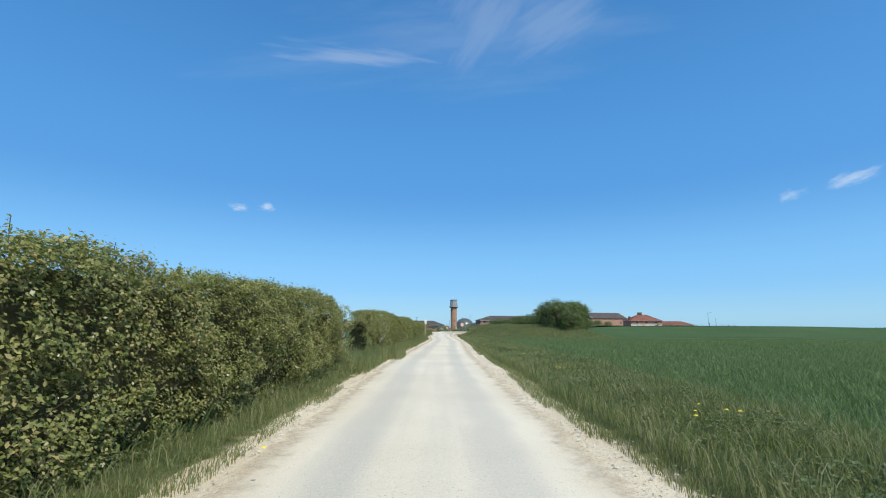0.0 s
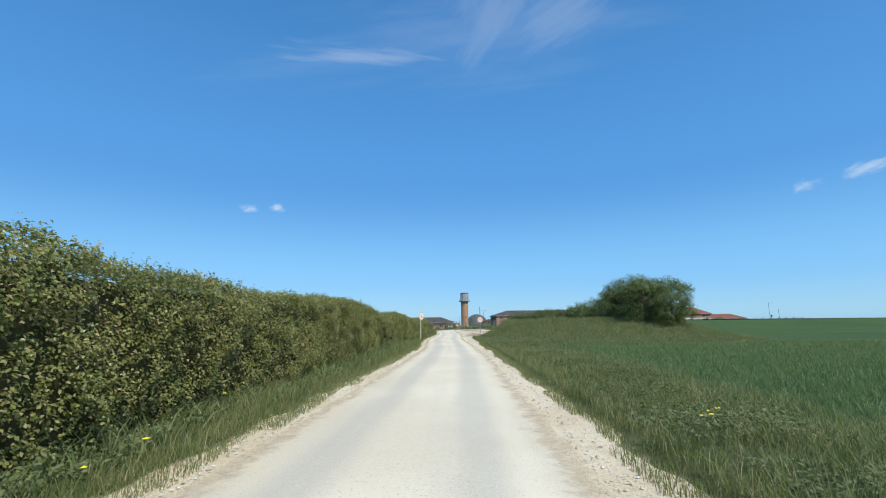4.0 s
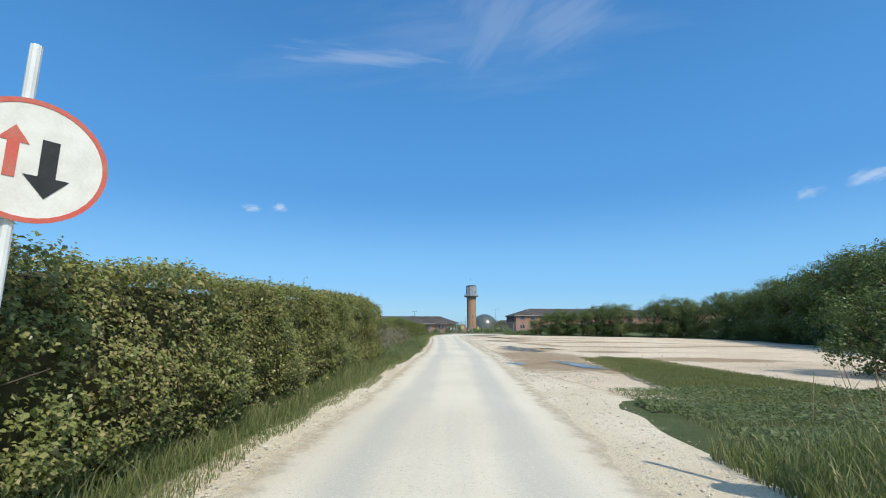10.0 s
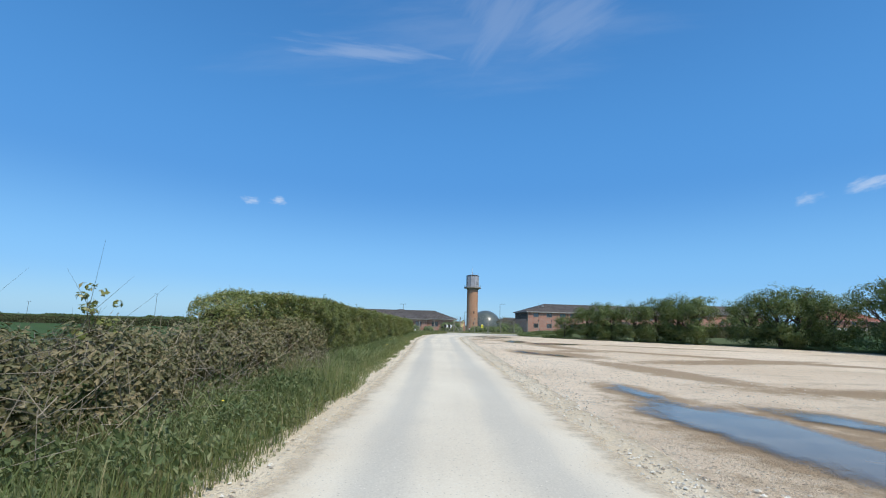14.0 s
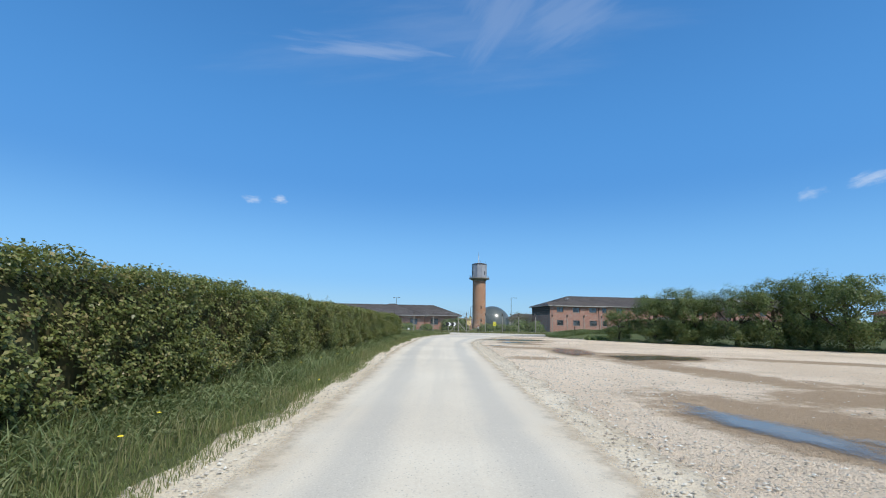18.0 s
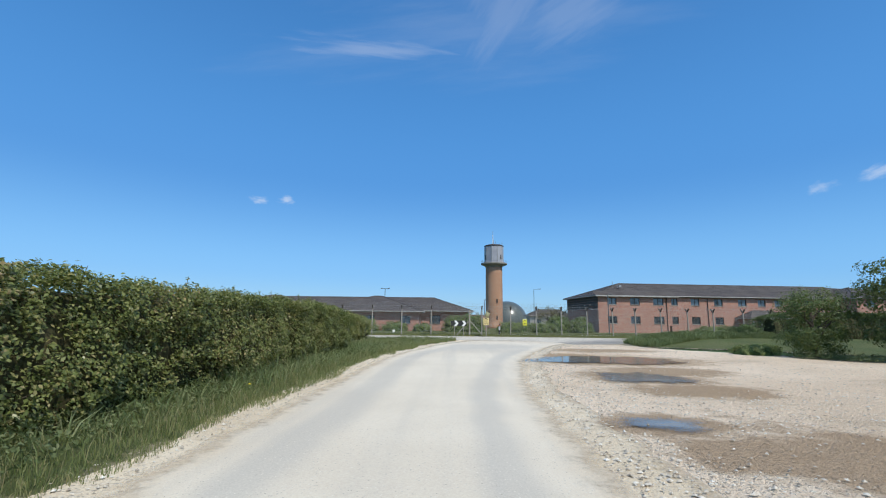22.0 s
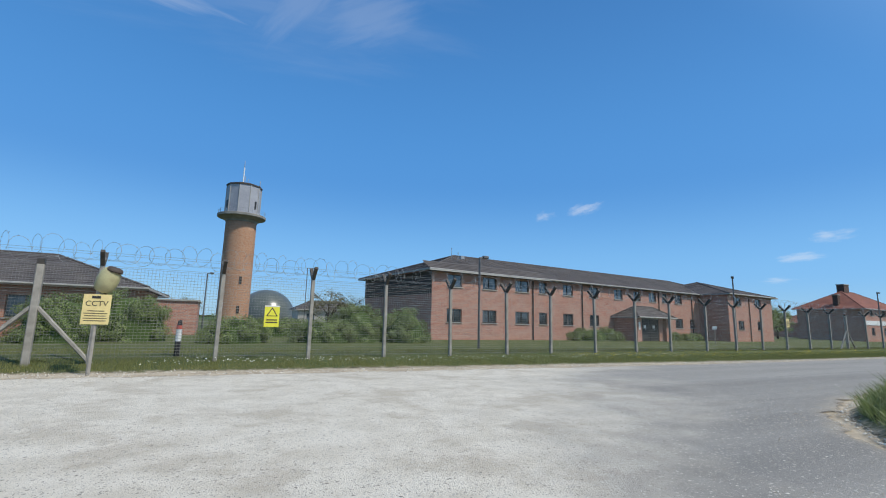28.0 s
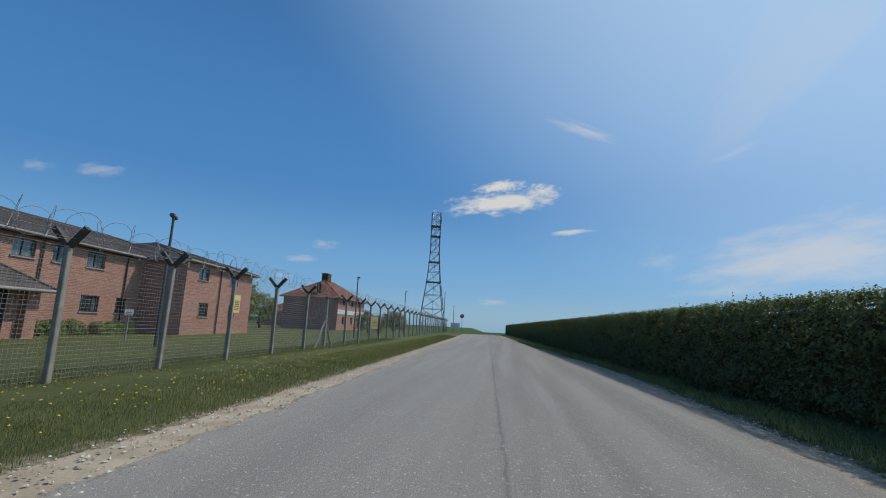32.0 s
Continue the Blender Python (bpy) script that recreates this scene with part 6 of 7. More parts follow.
for k, (a, b, f) in enumerate(((16.0, 28.0, -3.6), (29.5, 41.3, -3.4))):
    holes = [(a + 1.2, 0.8, a + 2.6, 1.8), (a + 5.0, 0.8, a + 6.6, 1.8), (a + 9.6, 0.9, a + 10.8, 1.8)]
    bm = bmesh.new()
    face_with_holes(bm, a, b, 0, 2.3, holes, f, 0.28)
    wall_uv(part("wing_wall", bm, M_BRICK, low_block))
    for s in (a, b - 0.28):
        wall_uv(box_part("wing_wall", (s, f + 0.28, 0, s + 0.28, -0.0, 2.3), M_BRICK, low_block))
    for h in holes:
        window(low_block, *h, f + 0.1, 2)
    hip_roof(low_block, a - 0.5, f - 0.5, b + 0.5, 10.2, 2.31, 4.32, 5.9, 5.9, M_ROOF, "wing_roof", 16)
    fascia(low_block, a - 0.52, f - 0.52, b + 0.52, -0.7, 2.30)

# brick annex beside the low block
annex = thing("annex", 1.7, 197.5, 0.1, 0, "small flat-roofed brick annex", "building")
wall_uv(box_part("wall", (0.4, 0, 0, 2.9, 5, 2.0), M_BRICK, annex))
box_part("roof", (0.3, -0.1, 2.0, 3.0, 5.1, 2.1), M_CONCRETE, annex)

# water tower
tower = thing("water_tower", 7.15, 216.1, 0.0, 0, "round orange-brick water tower with grey panelled tank and antennas", "water tower")


def ring(bm, rows, n=48):
    """A turned form from (radius, height) rows, closed at both ends."""
    prev = None
    for r, z in rows:
        cur = [bm.verts.new((r * math.cos(2 * math.pi * i / n), r * math.sin(2 * math.pi * i / n), z)) for i in range(n)]
        if prev:
            for i in range(n):
                bm.faces.new((prev[i], prev[(i + 1) % n], cur[(i + 1) % n], cur[i]))
        else:
            bm.faces.new(cur[::-1])
        prev = cur
    bm.faces.new(prev)


bm = bmesh.new()
ring(bm, [(1.52, -0.1), (1.52, 0.6), (1.46, 0.7)] + [(1.45 - 0.02 * i / 10 + 0.006 * (i % 2), 0.7 + i * 1.0) for i in range(1, 11)], 64)
sh = part("shaft", bm, M_TOWER, tower, "orange brick shaft with faint bands", True)
uvl = sh.data.uv_layers.new(name="UVMap")
for p in sh.data.polygons:
    angs = [math.atan2(sh.data.vertices[v].co.y, sh.data.vertices[v].co.x) for v in p.vertices]
    if max(angs) - min(angs) > 3:
        angs = [a + 2 * math.pi if a < 0 else a for a in angs]
    for li, a in zip(p.loop_indices, angs):
        uvl.data[li].uv = (a * 1.45, sh.data.vertices[sh.data.loops[li].vertex_index].co.z)
bm = bmesh.new()
ring(bm, [(1.42, 10.55), (1.55, 10.75), (1.9, 10.95), (2.2, 11.02), (2.26, 11.08), (2.26, 11.28), (2.2, 11.32)])
part("gallery", bm, M_GALLERY, tower, "projecting grey gallery slab", False)
bm = bmesh.new()
ring(bm, [(1.62, 11.3), (1.62, 14.25)], 10)
tank = part("tank", bm, M_TANK, tower, "grey ten-sided tank with flat panels")
bm = bmesh.new()
for i in range(10):
    a = 2 * math.pi * i / 10
    add_tube(bm, (1.63 * math.cos(a), 1.63 * math.sin(a), 11.32), (1.63 * math.cos(a), 1.63 * math.sin(a), 14.25), 0.035, 0.035, 5)
part("panel_joint", bm, M_FASCIA, tank)
bm = bmesh.new()
ring(bm, [(1.70, 14.25), (1.70, 14.38), (1.2, 14.55)], 10)
part("tank_roof", bm, M_DARKWOOD, tower)
for i, (a, r) in enumerate(((200, 1.64), (318, 1.64))):
    k = radians(a)
    box_part("hatch", (-0.06, -0.2, 11.9, 0.02, 0.2, 12.7), M_BLACK, tower, m=Matrix.Rotation(k, 4, "Z") @ Matrix.Translation((1.56, 0, 0)))
for nm, x, y, z0, z1, r in (("antenna", -0.2, -0.3, 14.3, 16.3, 0.06), ("antenna", -0.05, -0.25, 14.3, 15.4, 0.04), ("antenna", 0.25, -0.2, 14.3, 15.2, 0.03), ("antenna", 1.4, -0.3, 14.3, 15.1, 0.035), ("antenna", 1.1, 0.5, 14.3, 14.9, 0.03), ("antenna", -0.2, -0.3, 16.3, 17.0, 0.03)):
    tube_part(nm, (x, y, z0), (x, y, z1), r, r, M_WHITE if r > 0.05 else M_STEEL, tower)
for i in range(16):
    a = 2 * math.pi * i / 16
    tube_part("rail_post", (2.16 * math.cos(a), 2.16 * math.sin(a), 11.3), (2.16 * math.cos(a), 2.16 * math.sin(a), 11.75), 0.014, 0.014, M_STEEL, tower)
for z in (11.55, 11.75):
    bm = bmesh.new()
    for i in range(32):
        a, b = 2 * math.pi * i / 32, 2 * math.pi * (i + 1) / 32
        add_tube(bm, (2.16 * math.cos(a), 2.16 * math.sin(a), z), (2.16 * math.cos(b), 2.16 * math.sin(b), z), 0.012, 0.012, 4)
    part("rail", bm, M_STEEL, tower)
for z in (1.6, 4.4):
    box_part("slit_window", (-0.12, -1.5, z, 0.12, -1.36, z + 0.7), M_BLACK, tower, m=Matrix.Rotation(radians(14), 4, "Z"))

# radome behind the tower
dome = thing("radome", 15.4, 270.0, 0.0, 0, "dark green glossy radome of faceted panels", "dome")
bm = bmesh.new()
bmesh.ops.create_icosphere(bm, subdivisions=4, radius=5.9)
bmesh.ops.translate(bm, vec=(0, 0, 1.2), verts=bm.verts)
bmesh.ops.bisect_plane(bm, geom=list(bm.verts) + list(bm.edges) + list(bm.faces), plane_co=(0, 0, -0.1), plane_no=(0, 0, -1), clear_outer=True)
part("shell", bm, M_DOME, dome, "", True)
bm = bmesh.new()
ring(bm, [(5.9, 0.0), (5.9, 0.8), (5.7, 0.9)])
part("base_ring", bm, M_CONCRETE, dome)


def gable_house(name, x, y, turn, L, W, h, ridge, label, wallm, roofm, hip=0.0, chimneys=(), white_band=False):
    t = thing(name, x, y, gz(x, y), turn, label, "house")
    bm = bmesh.new()
    holes = [(L * k - 0.55, 1.0, L * k + 0.55, 2.0) for k in (0.2, 0.5, 0.8)]
    if h > 4.2:
        holes += [(L * k - 0.55, 3.6, L * k + 0.55, 4.6) for k in (0.2, 0.5, 0.8)]
    face_with_holes(bm, 0, L, 0, h, holes, 0, 0.28)
    wall_uv(part("wall", bm, wallm, t))
    for d in ((0, W - 0.28, 0, L, W, h), (0, 0.28, 0, 0.28, W - 0.28, h), (L - 0.28, 0.28, 0, L, W - 0.28, h)):
        wall_uv(box_part("wall", d, wallm, t))
    for hh in holes:
        window(t, *hh, 0.1, 2)
    if hip:
        hip_roof(t, -0.4, -0.4, L + 0.4, W + 0.4, h, ridge, hip, hip, roofm, courses=14)
        fascia(t, -0.42, -0.42, L + 0.42, W + 0.42, h)
    else:
        bm = bmesh.new()
        roof_slope(bm, (-0.3, -0.4, h), (L + 0.3, -0.4, h), (L + 0.3, W / 2, ridge), (-0.3, W / 2, ridge), 14)
        roof_slope(bm, (L + 0.3, W + 0.4, h), (-0.3, W + 0.4, h), (-0.3, W / 2, ridge), (L + 0.3, W / 2, ridge), 14)
        part("roof", bm, roofm, t)
        for xx in (0.0, L - 0.28):
            bm = bmesh.new()
            a = [bm.verts.new(v) for v in ((xx, 0, h), (xx, W, h), (xx, W / 2, ridge - 0.05))]
            b = [bm.verts.new((v.co.x + 0.28, v.co.y, v.co.z)) for v in a]
            bm.faces.new(a), bm.faces.new(b[::-1])
            for i in range(3):
                bm.faces.new((a[i], b[i], b[(i + 1) % 3], a[(i + 1) % 3]))
            bmesh.ops.recalc_face_normals(bm, faces=bm.faces)
            wall_uv(part("gable", bm, wallm, t))
        for xx in (-0.33, L + 0.30):
            for s in (0, 1):
                bm = bmesh.new()
                p, q = Vector((xx, -0.4 if s == 0 else W + 0.4, h)), Vector((xx, W / 2, ridge))
                add_tube(bm, p, q, 0.1, 0.1, 4)
                part("verge_board", bm, M_WHITE, t, "white verge board")
    for cx, cy, w, d, top in chimneys:
        c = box_part("chimney", (cx - w / 2, cy - d / 2, h - 0.2, cx + w / 2, cy + d / 2, top), M_DARKBRICK, t)
        wall_uv(c)
        box_part("chimney_cap", (cx - w / 2 - 0.06, cy - d / 2 - 0.06, top, cx + w / 2 + 0.06, cy + d / 2 + 0.06, top + 0.12), M_CONCRETE, c)
    if white_band:
        box_part("band", (-0.05, -0.08, 2.35, L + 0.05, -0.01, 2.95), M_WHITE, t, "white painted band over the ground floor")
    return t


M_DARKBRICK = brick_mat("dark_brick", (0.10, 0.055, 0.042), (0.075, 0.045, 0.036), (0.15, 0.12, 0.10))
gable_house("house", 82.8, 196.5, 2.5, 13.6, 7.6, 4.5, 7.2, "red-tiled brick house with dark chimneys beside the main road", M_BRICK, M_ROOF_RED, 5.2, ((6.0, 4.0, 1.6, 0.9, 8.2), (0.8, 3.0, 0.7, 0.6, 6.4)), True)
gable_house("house", 78, 231, 20, 22, 13, 6.3, 9.4, "two-storey brick house with white verges", M_BRICK, M_ROOF)
gable_house("house", 101, 209, 0, 16, 9, 2.8, 4.6, "low red-roofed house behind the hedge", M_BRICK, M_ROOF_RED, 4.0)
gable_house("shed", 16.5, 236, 0, 9, 6, 2.6, 4.0, "distant grey shed near the radome", M_FASCIA, M_ROOF, 2.6)

# ---- fence ----
def post_kind(h=2.3):
    p = thing("fence_post", 0, 0, 0, 0, "grey concrete fence post with dark cranked twin arms", "fence post")
    bm = bmesh.new()
    add_box(bm, -0.05, -0.05, -0.2, 0.05, 0.05, h, bevel=0.012)
    part("shaft", bm, M_POST, p)
    for s in (-1, 1):
        bm = bmesh.new()
        add_box(bm, -0.045, -0.045, 0, 0.045, 0.045, 0.45, Matrix.Translation((0, 0, h - 0.03)) @ Matrix.Rotation(radians(42 * s), 4, "X"))
        part("arm", bm, M_ARM, p, "dark steel arm angled outwards")
    return p


POSTS = [5.6, 8.05, 10.42, 12.86, 15.3, 17.45, 19.93, 22.49, 24.96, 27.85, 30.5, 33.13, 35.83, 38.65, 41.5] + [44.35 + 2.75 * i for i in range(1, 29)]
WEST = [0.9 - 2.75 * i for i in range(1, 15)]
first = post_kind()
FENCE_TURN = math.degrees(math.atan(0.05))
allx = POSTS + WEST + [2.9]
for i, x in enumerate(allx):
    m = pose(x, fence_y(x), gz(x, 180) + 0.17, rng.uniform(-0.7, 0.7), rng.uniform(-0.7, 0.7), FENCE_TURN)
    o = first if i == 0 else copy_thing(first, m)
    o.matrix_basis = m
    tagged(o, group="posts of the security fence")


def strainer(x, label):
    s = thing("strainer_post", x, fence_y(x), 0.08, FENCE_TURN, label, "fence post")
    box_part("shaft", (-0.075, -0.075, -0.2, 0.075, 0.075, 2.3), M_POST, s, bevel=0.02)
    box_part("cap", (-0.07, -0.07, 2.3, 0.07, 0.07, 2.42), M_ARM, s)
    for k in (-1, 1):
        bm = bmesh.new()
        add_tube(bm, (0.06 * k, 0, 1.3), (1.2 * k, 0.0, 0.0), 0.05, 0.05, 6)
        part("brace", bm, M_POST, s, "raking concrete brace")
    return s


strainer(1.75, "stout concrete strainer post with two raking braces")
s2 = strainer(44.35, "concrete strainer post with two raking braces")
s2.matrix_basis = pose(44.35, fence_y(44.35) + 0.16, 0.08, 0, 0, FENCE_TURN)

# welded wire: line wires and uprights, bay by bay near the camera
fence_wire = thing("fence_wire", 0, 0, 0, 0, "galvanised wire mesh between the fence posts", "wire fence")


def bay_mesh(w, step):
    V, F = [], []
    for z in np.arange(0.06, 2.26, 0.075):
        wire_prism(V, F, (0, 0.06, z), (w, 0.06, z), 0.0036)
    for x in np.arange(0, w, step):
        wire_prism(V, F, (x, 0.063, 0.03), (x, 0.063, 2.25), 0.0010)
    return mesh_data("mesh_bay", V, F, M_MESH)


BAY = bay_mesh(1.0, 0.03)
line_x = sorted(allx + [0.9])
for a, b in zip(line_x, line_x[1:]):
    obj("mesh_bay", BAY, fence_wire, pose(a, fence_y(a), gz(a, 180) + 0.17, 0, 0, FENCE_TURN) @ Matrix.Diagonal(((b - a) * 1.001, 1, 1, 1)))


def coil_mesh(w, turns, r):
    V, F = [], []
    for k in range(turns):
        # loops clipped together lean to either side in turn
        turn = (38 + rng.uniform(-14, 14)) * (1 if k % 2 else -1)
        rr, cx, cz = r * rng.uniform(0.82, 1.1), w * (k + 0.5) / turns, rng.uniform(-0.07, 0.07)
        m = Matrix.Translation((cx, 0, cz)) @ Matrix.Rotation(radians(turn), 4, "Z") @ Matrix.Rotation(radians(rng.uniform(-14, 14)), 4, "X")
        P = [np.array(m @ Vector((rr * math.cos(2 * math.pi * i / 14) * 1.1, 0, rr * math.sin(2 * math.pi * i / 14)))) for i in range(15)]
        for i, (p, q) in enumerate(zip(P, P[1:])):
            wire_prism(V, F, p, q, 0.0045)
            if i % 2 == 0:
                wire_prism(V, F, p + (-0.02, 0, -0.02), p + (0.02, 0.01, 0.02), 0.004)
    return mesh_data("coil", V, F, M_WIRE)


razor = thing("razor_wire", 0, 0, 0, 0, "coiled razor wire along the top of the fence", "razor wire")
COIL = [coil_mesh(2.75, t, 0.27) for t in (8, 9, 7)]
for i, (a, b) in enumerate(zip(line_x, line_x[1:])):
    obj("coil", COIL[i % 3], razor, pose(a, fence_y(a), gz(a, 180) + 2.8, 0, 0, FENCE_TURN) @ Matrix.Diagonal(((b - a) / 2.75, 1, 1, 1)))
V, F = [], []
for a, b in zip(line_x, line_x[1:]):
    for dy, z in ((0.0, 2.44), (-0.27, 2.74), (0.27, 2.74), (-0.14, 2.58), (0.14, 2.58)):
        wire_prism(V, F, (a, fence_y(a) + dy, z + gz(a, 180)), (b, fence_y(b) + dy, z + gz(b, 180)), 0.004)
obj("line_wire", mesh_data("line_wire", V, F, M_WIRE), razor)


# ---- signs ----
def text_mesh(body, size, material, depth=0.002):
    c = bpy.data.curves.new("lettering", "FONT")
    c.body, c.size, c.extrude, c.align_x, c.align_y = body, size, depth, "CENTER", "CENTER"
    tmp = bpy.data.objects.new("lettering", c)
    scene.collection.objects.link(tmp)
    dg = bpy.context.evaluated_depsgraph_get()
    me = bpy.data.meshes.new_from_object(tmp.evaluated_get(dg))
    bpy.data.objects.remove(tmp)
    me.materials.clear()
    me.materials.append(material)
    return me


def disc(bm, r, y0, y1, n=40, r_in=0.0):
    def loop(rad, y):
        return [bm.verts.new((rad * math.cos(2 * math.pi * i / n), y, rad * math.sin(2 * math.pi * i / n))) for i in range(n)]
    A, B = loop(r, y0), loop(r, y1)
    if r_in:
        C, D = loop(r_in, y0), loop(r_in, y1)
    for i in range(n):
        j = (i + 1) % n
        bm.faces.new((A[i], A[j], B[j], B[i]))
        if r_in:
            bm.faces.new((C[j], C[i], D[i], D[j]))
            bm.faces.new((A[j], A[i], C[i], C[j]))
            bm.faces.new((B[i], B[j], D[j], D[i]))
    if not r_in:
        bm.faces.new(A[::-1])
        bm.faces.new(B)
    bmesh.ops.recalc_face_normals(bm, faces=bm.faces)


def face_text(body, size, x, z, y, material, parent, name="numeral", bold=0.0):
    me = text_mesh(body, size, material)
    return obj(name, me, parent, Matrix.Translation((x, y, z)) @ Matrix.Rotation(radians(90), 4, "X"))


# speed limit sign
sg = thing("speed_limit_sign", 3.46, 74.75, 0.75, 0, "round red-ringed speed limit sign on a rusty leaning pole", "road sign")
tube_part("pole", (0.02, 0.04, -0.5), (-0.02, 0.04, 2.48), 0.032, 0.032, M_STEEL, sg, "scuffed grey pole")
for z in (1.9, 2.1, 2.3):
    tube_part("paint_band", (-0.012, 0.04, z), (-0.014, 0.04, z + 0.1), 0.0335, 0.0335, M_BARK, sg, "rusty band on the pole")
d = thing("sign_plate", -0.0, 0, 1.19)
d.parent = sg
bm = bmesh.new()
disc(bm, 0.31, 0.0, 0.012)
part("face", bm, M_SIGNWHITE, d)
bm = bmesh.new()
disc(bm, 0.31, -0.003, -0.0005, r_in=0.25)
part("ring", bm, M_RED, d, "faded red ring")
for x, ch in ((-0.098, "3"), (0.102, "0")):
    o = face_text(ch, 0.31, x, -0.0, -0.004, M_NUMERAL, d)
    o.scale = (1.15, 1, 1)

# priority sign in the hedge
sg = thing("priority_sign", -2.52, 74.25, 0.03, 56, "round sign with a red and a black arrow in the hedge", "road sign")
tube_part("pole", (-0.06, 0.05, -0.2), (-0.06, 0.05, 3.05), 0.032, 0.032, M_WHITE, sg, "pale pole")
d = thing("sign_plate", 0.0, 0, 2.32)
d.parent = sg
bm = bmesh.new()
disc(bm, 0.375, 0.0, 0.012)
part("face", bm, M_SIGNWHITE, d)
bm = bmesh.new()
disc(bm, 0.375, -0.003, -0.0005, r_in=0.345)
part("ring", bm, M_RED, d, "faded red ring")


def arrow(parent, x, z0, z1, w, head, material):
    s = 1 if z1 > z0 else -1
    bm = bmesh.new()
    pts = [(x - w / 2, z0), (x + w / 2, z0), (x + w / 2, z1 - s * head), (x + w * 1.3, z1 - s * head), (x, z1), (x - w * 1.3, z1 - s * head), (x - w / 2, z1 - s * head)]
    f = bm.faces.new([bm.verts.new((a, -0.004, b)) for a, b in pts])
    r = bmesh.ops.extrude_face_region(bm, geom=[f])
    bmesh.ops.translate(bm, vec=(0, 0.003, 0), verts=[v for v in r["geom"] if isinstance(v, bmesh.types.BMVert)])
    bmesh.ops.recalc_face_normals(bm, faces=bm.faces)
    part("arrow", bm, material, parent)


arrow(d, -0.1, -0.12, 0.19, 0.055, 0.1, M_RED)
arrow(d, 0.07, 0.14, -0.22, 0.085, 0.13, M_BLACK)

# camera warning sign with a traffic mirror over it
sg = thing("camera_warning_sign", 3.2, 178.9, 0.06, -4, "faded yellow camera warning sign on a grey post", "sign")
tube_part("pole", (0, 0.05, -0.1), (0, 0.05, 1.75), 0.04, 0.04, M_POST, sg)
pl = box_part("plate", (-0.25, -0.01, 0.98, 0.25, 0.01, 1.62), M_CREAM, sg, bevel=0.004)
face_text("CCTV", 0.155, 0, 1.42, -0.014, M_BLACK, pl, "lettering")
for i in range(5):
    w = (0.2, 0.21, 0.19, 0.21, 0.15)[i]
    box_part("print_line", (-w, -0.0135, 1.05 + i * 0.052, w, -0.0105, 1.066 + i * 0.052), M_DARKWOOD, pl)
box_part("pictogram", (-0.1, -0.0135, 1.53, 0.06, -0.0105, 1.585), M_BLACK, pl)
mir = thing("traffic_mirror", 3.32, 178.98, 0.06, 0, "oval traffic mirror with faded back, tilted on the post", "traffic mirror")
tube_part("bracket", (-0.02, 0.0, 1.6), (0.0, -0.02, 1.9), 0.03, 0.03, M_BLACK, mir)
bm = bmesh.new()
ring(bm, [(0.07, -0.30), (0.15, -0.26), (0.20, -0.15), (0.215, 0.0), (0.195, 0.15), (0.15, 0.24), (0.11, 0.27)], 28)
egg = Matrix.Translation((0.0, 0.0, 1.95)) @ Matrix.Rotation(radians(18), 4, "Y") @ Matrix.Rotation(radians(8), 4, "X")
bmesh.ops.transform(bm, matrix=egg, verts=bm.verts)
part("shell", bm, M_MIRRORBACK, mir, "", True)
bm = bmesh.new()
ring(bm, [(0.165, 0.21), (0.165, 0.24), (0.13, 0.29), (0.06, 0.305)], 20)
bmesh.ops.transform(bm, matrix=egg @ Matrix.Translation((0.045, -0.03, 0)), verts=bm.verts)
part("hood", bm, M_DARKWOOD, mir, "dark rim of the mirror", True)

# yellow hazard sign on the fence
sg = thing("hazard_sign", 6.95, fence_y(6.95) - 0.03, 0.0, 0, "bright yellow hazard sign with a triangle, wired to the fence", "sign")
pl = box_part("plate", (-0.2, -0.01, 1.02, 0.2, 0.0, 1.62), M_YELLOW, sg)
bm = bmesh.new()
pts = [(-0.16, 1.32), (0.16, 1.32), (0.0, 1.58)]
f = bm.faces.new([bm.verts.new((a, -0.014, b)) for a, b in pts])
r = bmesh.ops.extrude_face_region(bm, geom=[f])
bmesh.ops.translate(bm, vec=(0, 0.003, 0), verts=[v for v in r["geom"] if isinstance(v, bmesh.types.BMVert)])
bmesh.ops.recalc_face_normals(bm, faces=bm.faces)
part("triangle", bm, M_DARKWOOD, pl)
bm = bmesh.new()
f = bm.faces.new([bm.verts.new((a * 0.72, -0.0165, 1.395 + (b - 1.395) * 0.72)) for a, b in pts])
part("triangle_face", bm, M_YELLOW, pl)
for z, w in ((1.2, 0.14), (1.13, 0.16)):
    box_part("print_line", (-w, -0.0135, z, w, -0.0105, z + 0.035), M_DARKWOOD, pl)
box_part("header", (-0.2, -0.0135, 1.585, 0.2, -0.0105, 1.62), M_SIGNWHITE, pl)

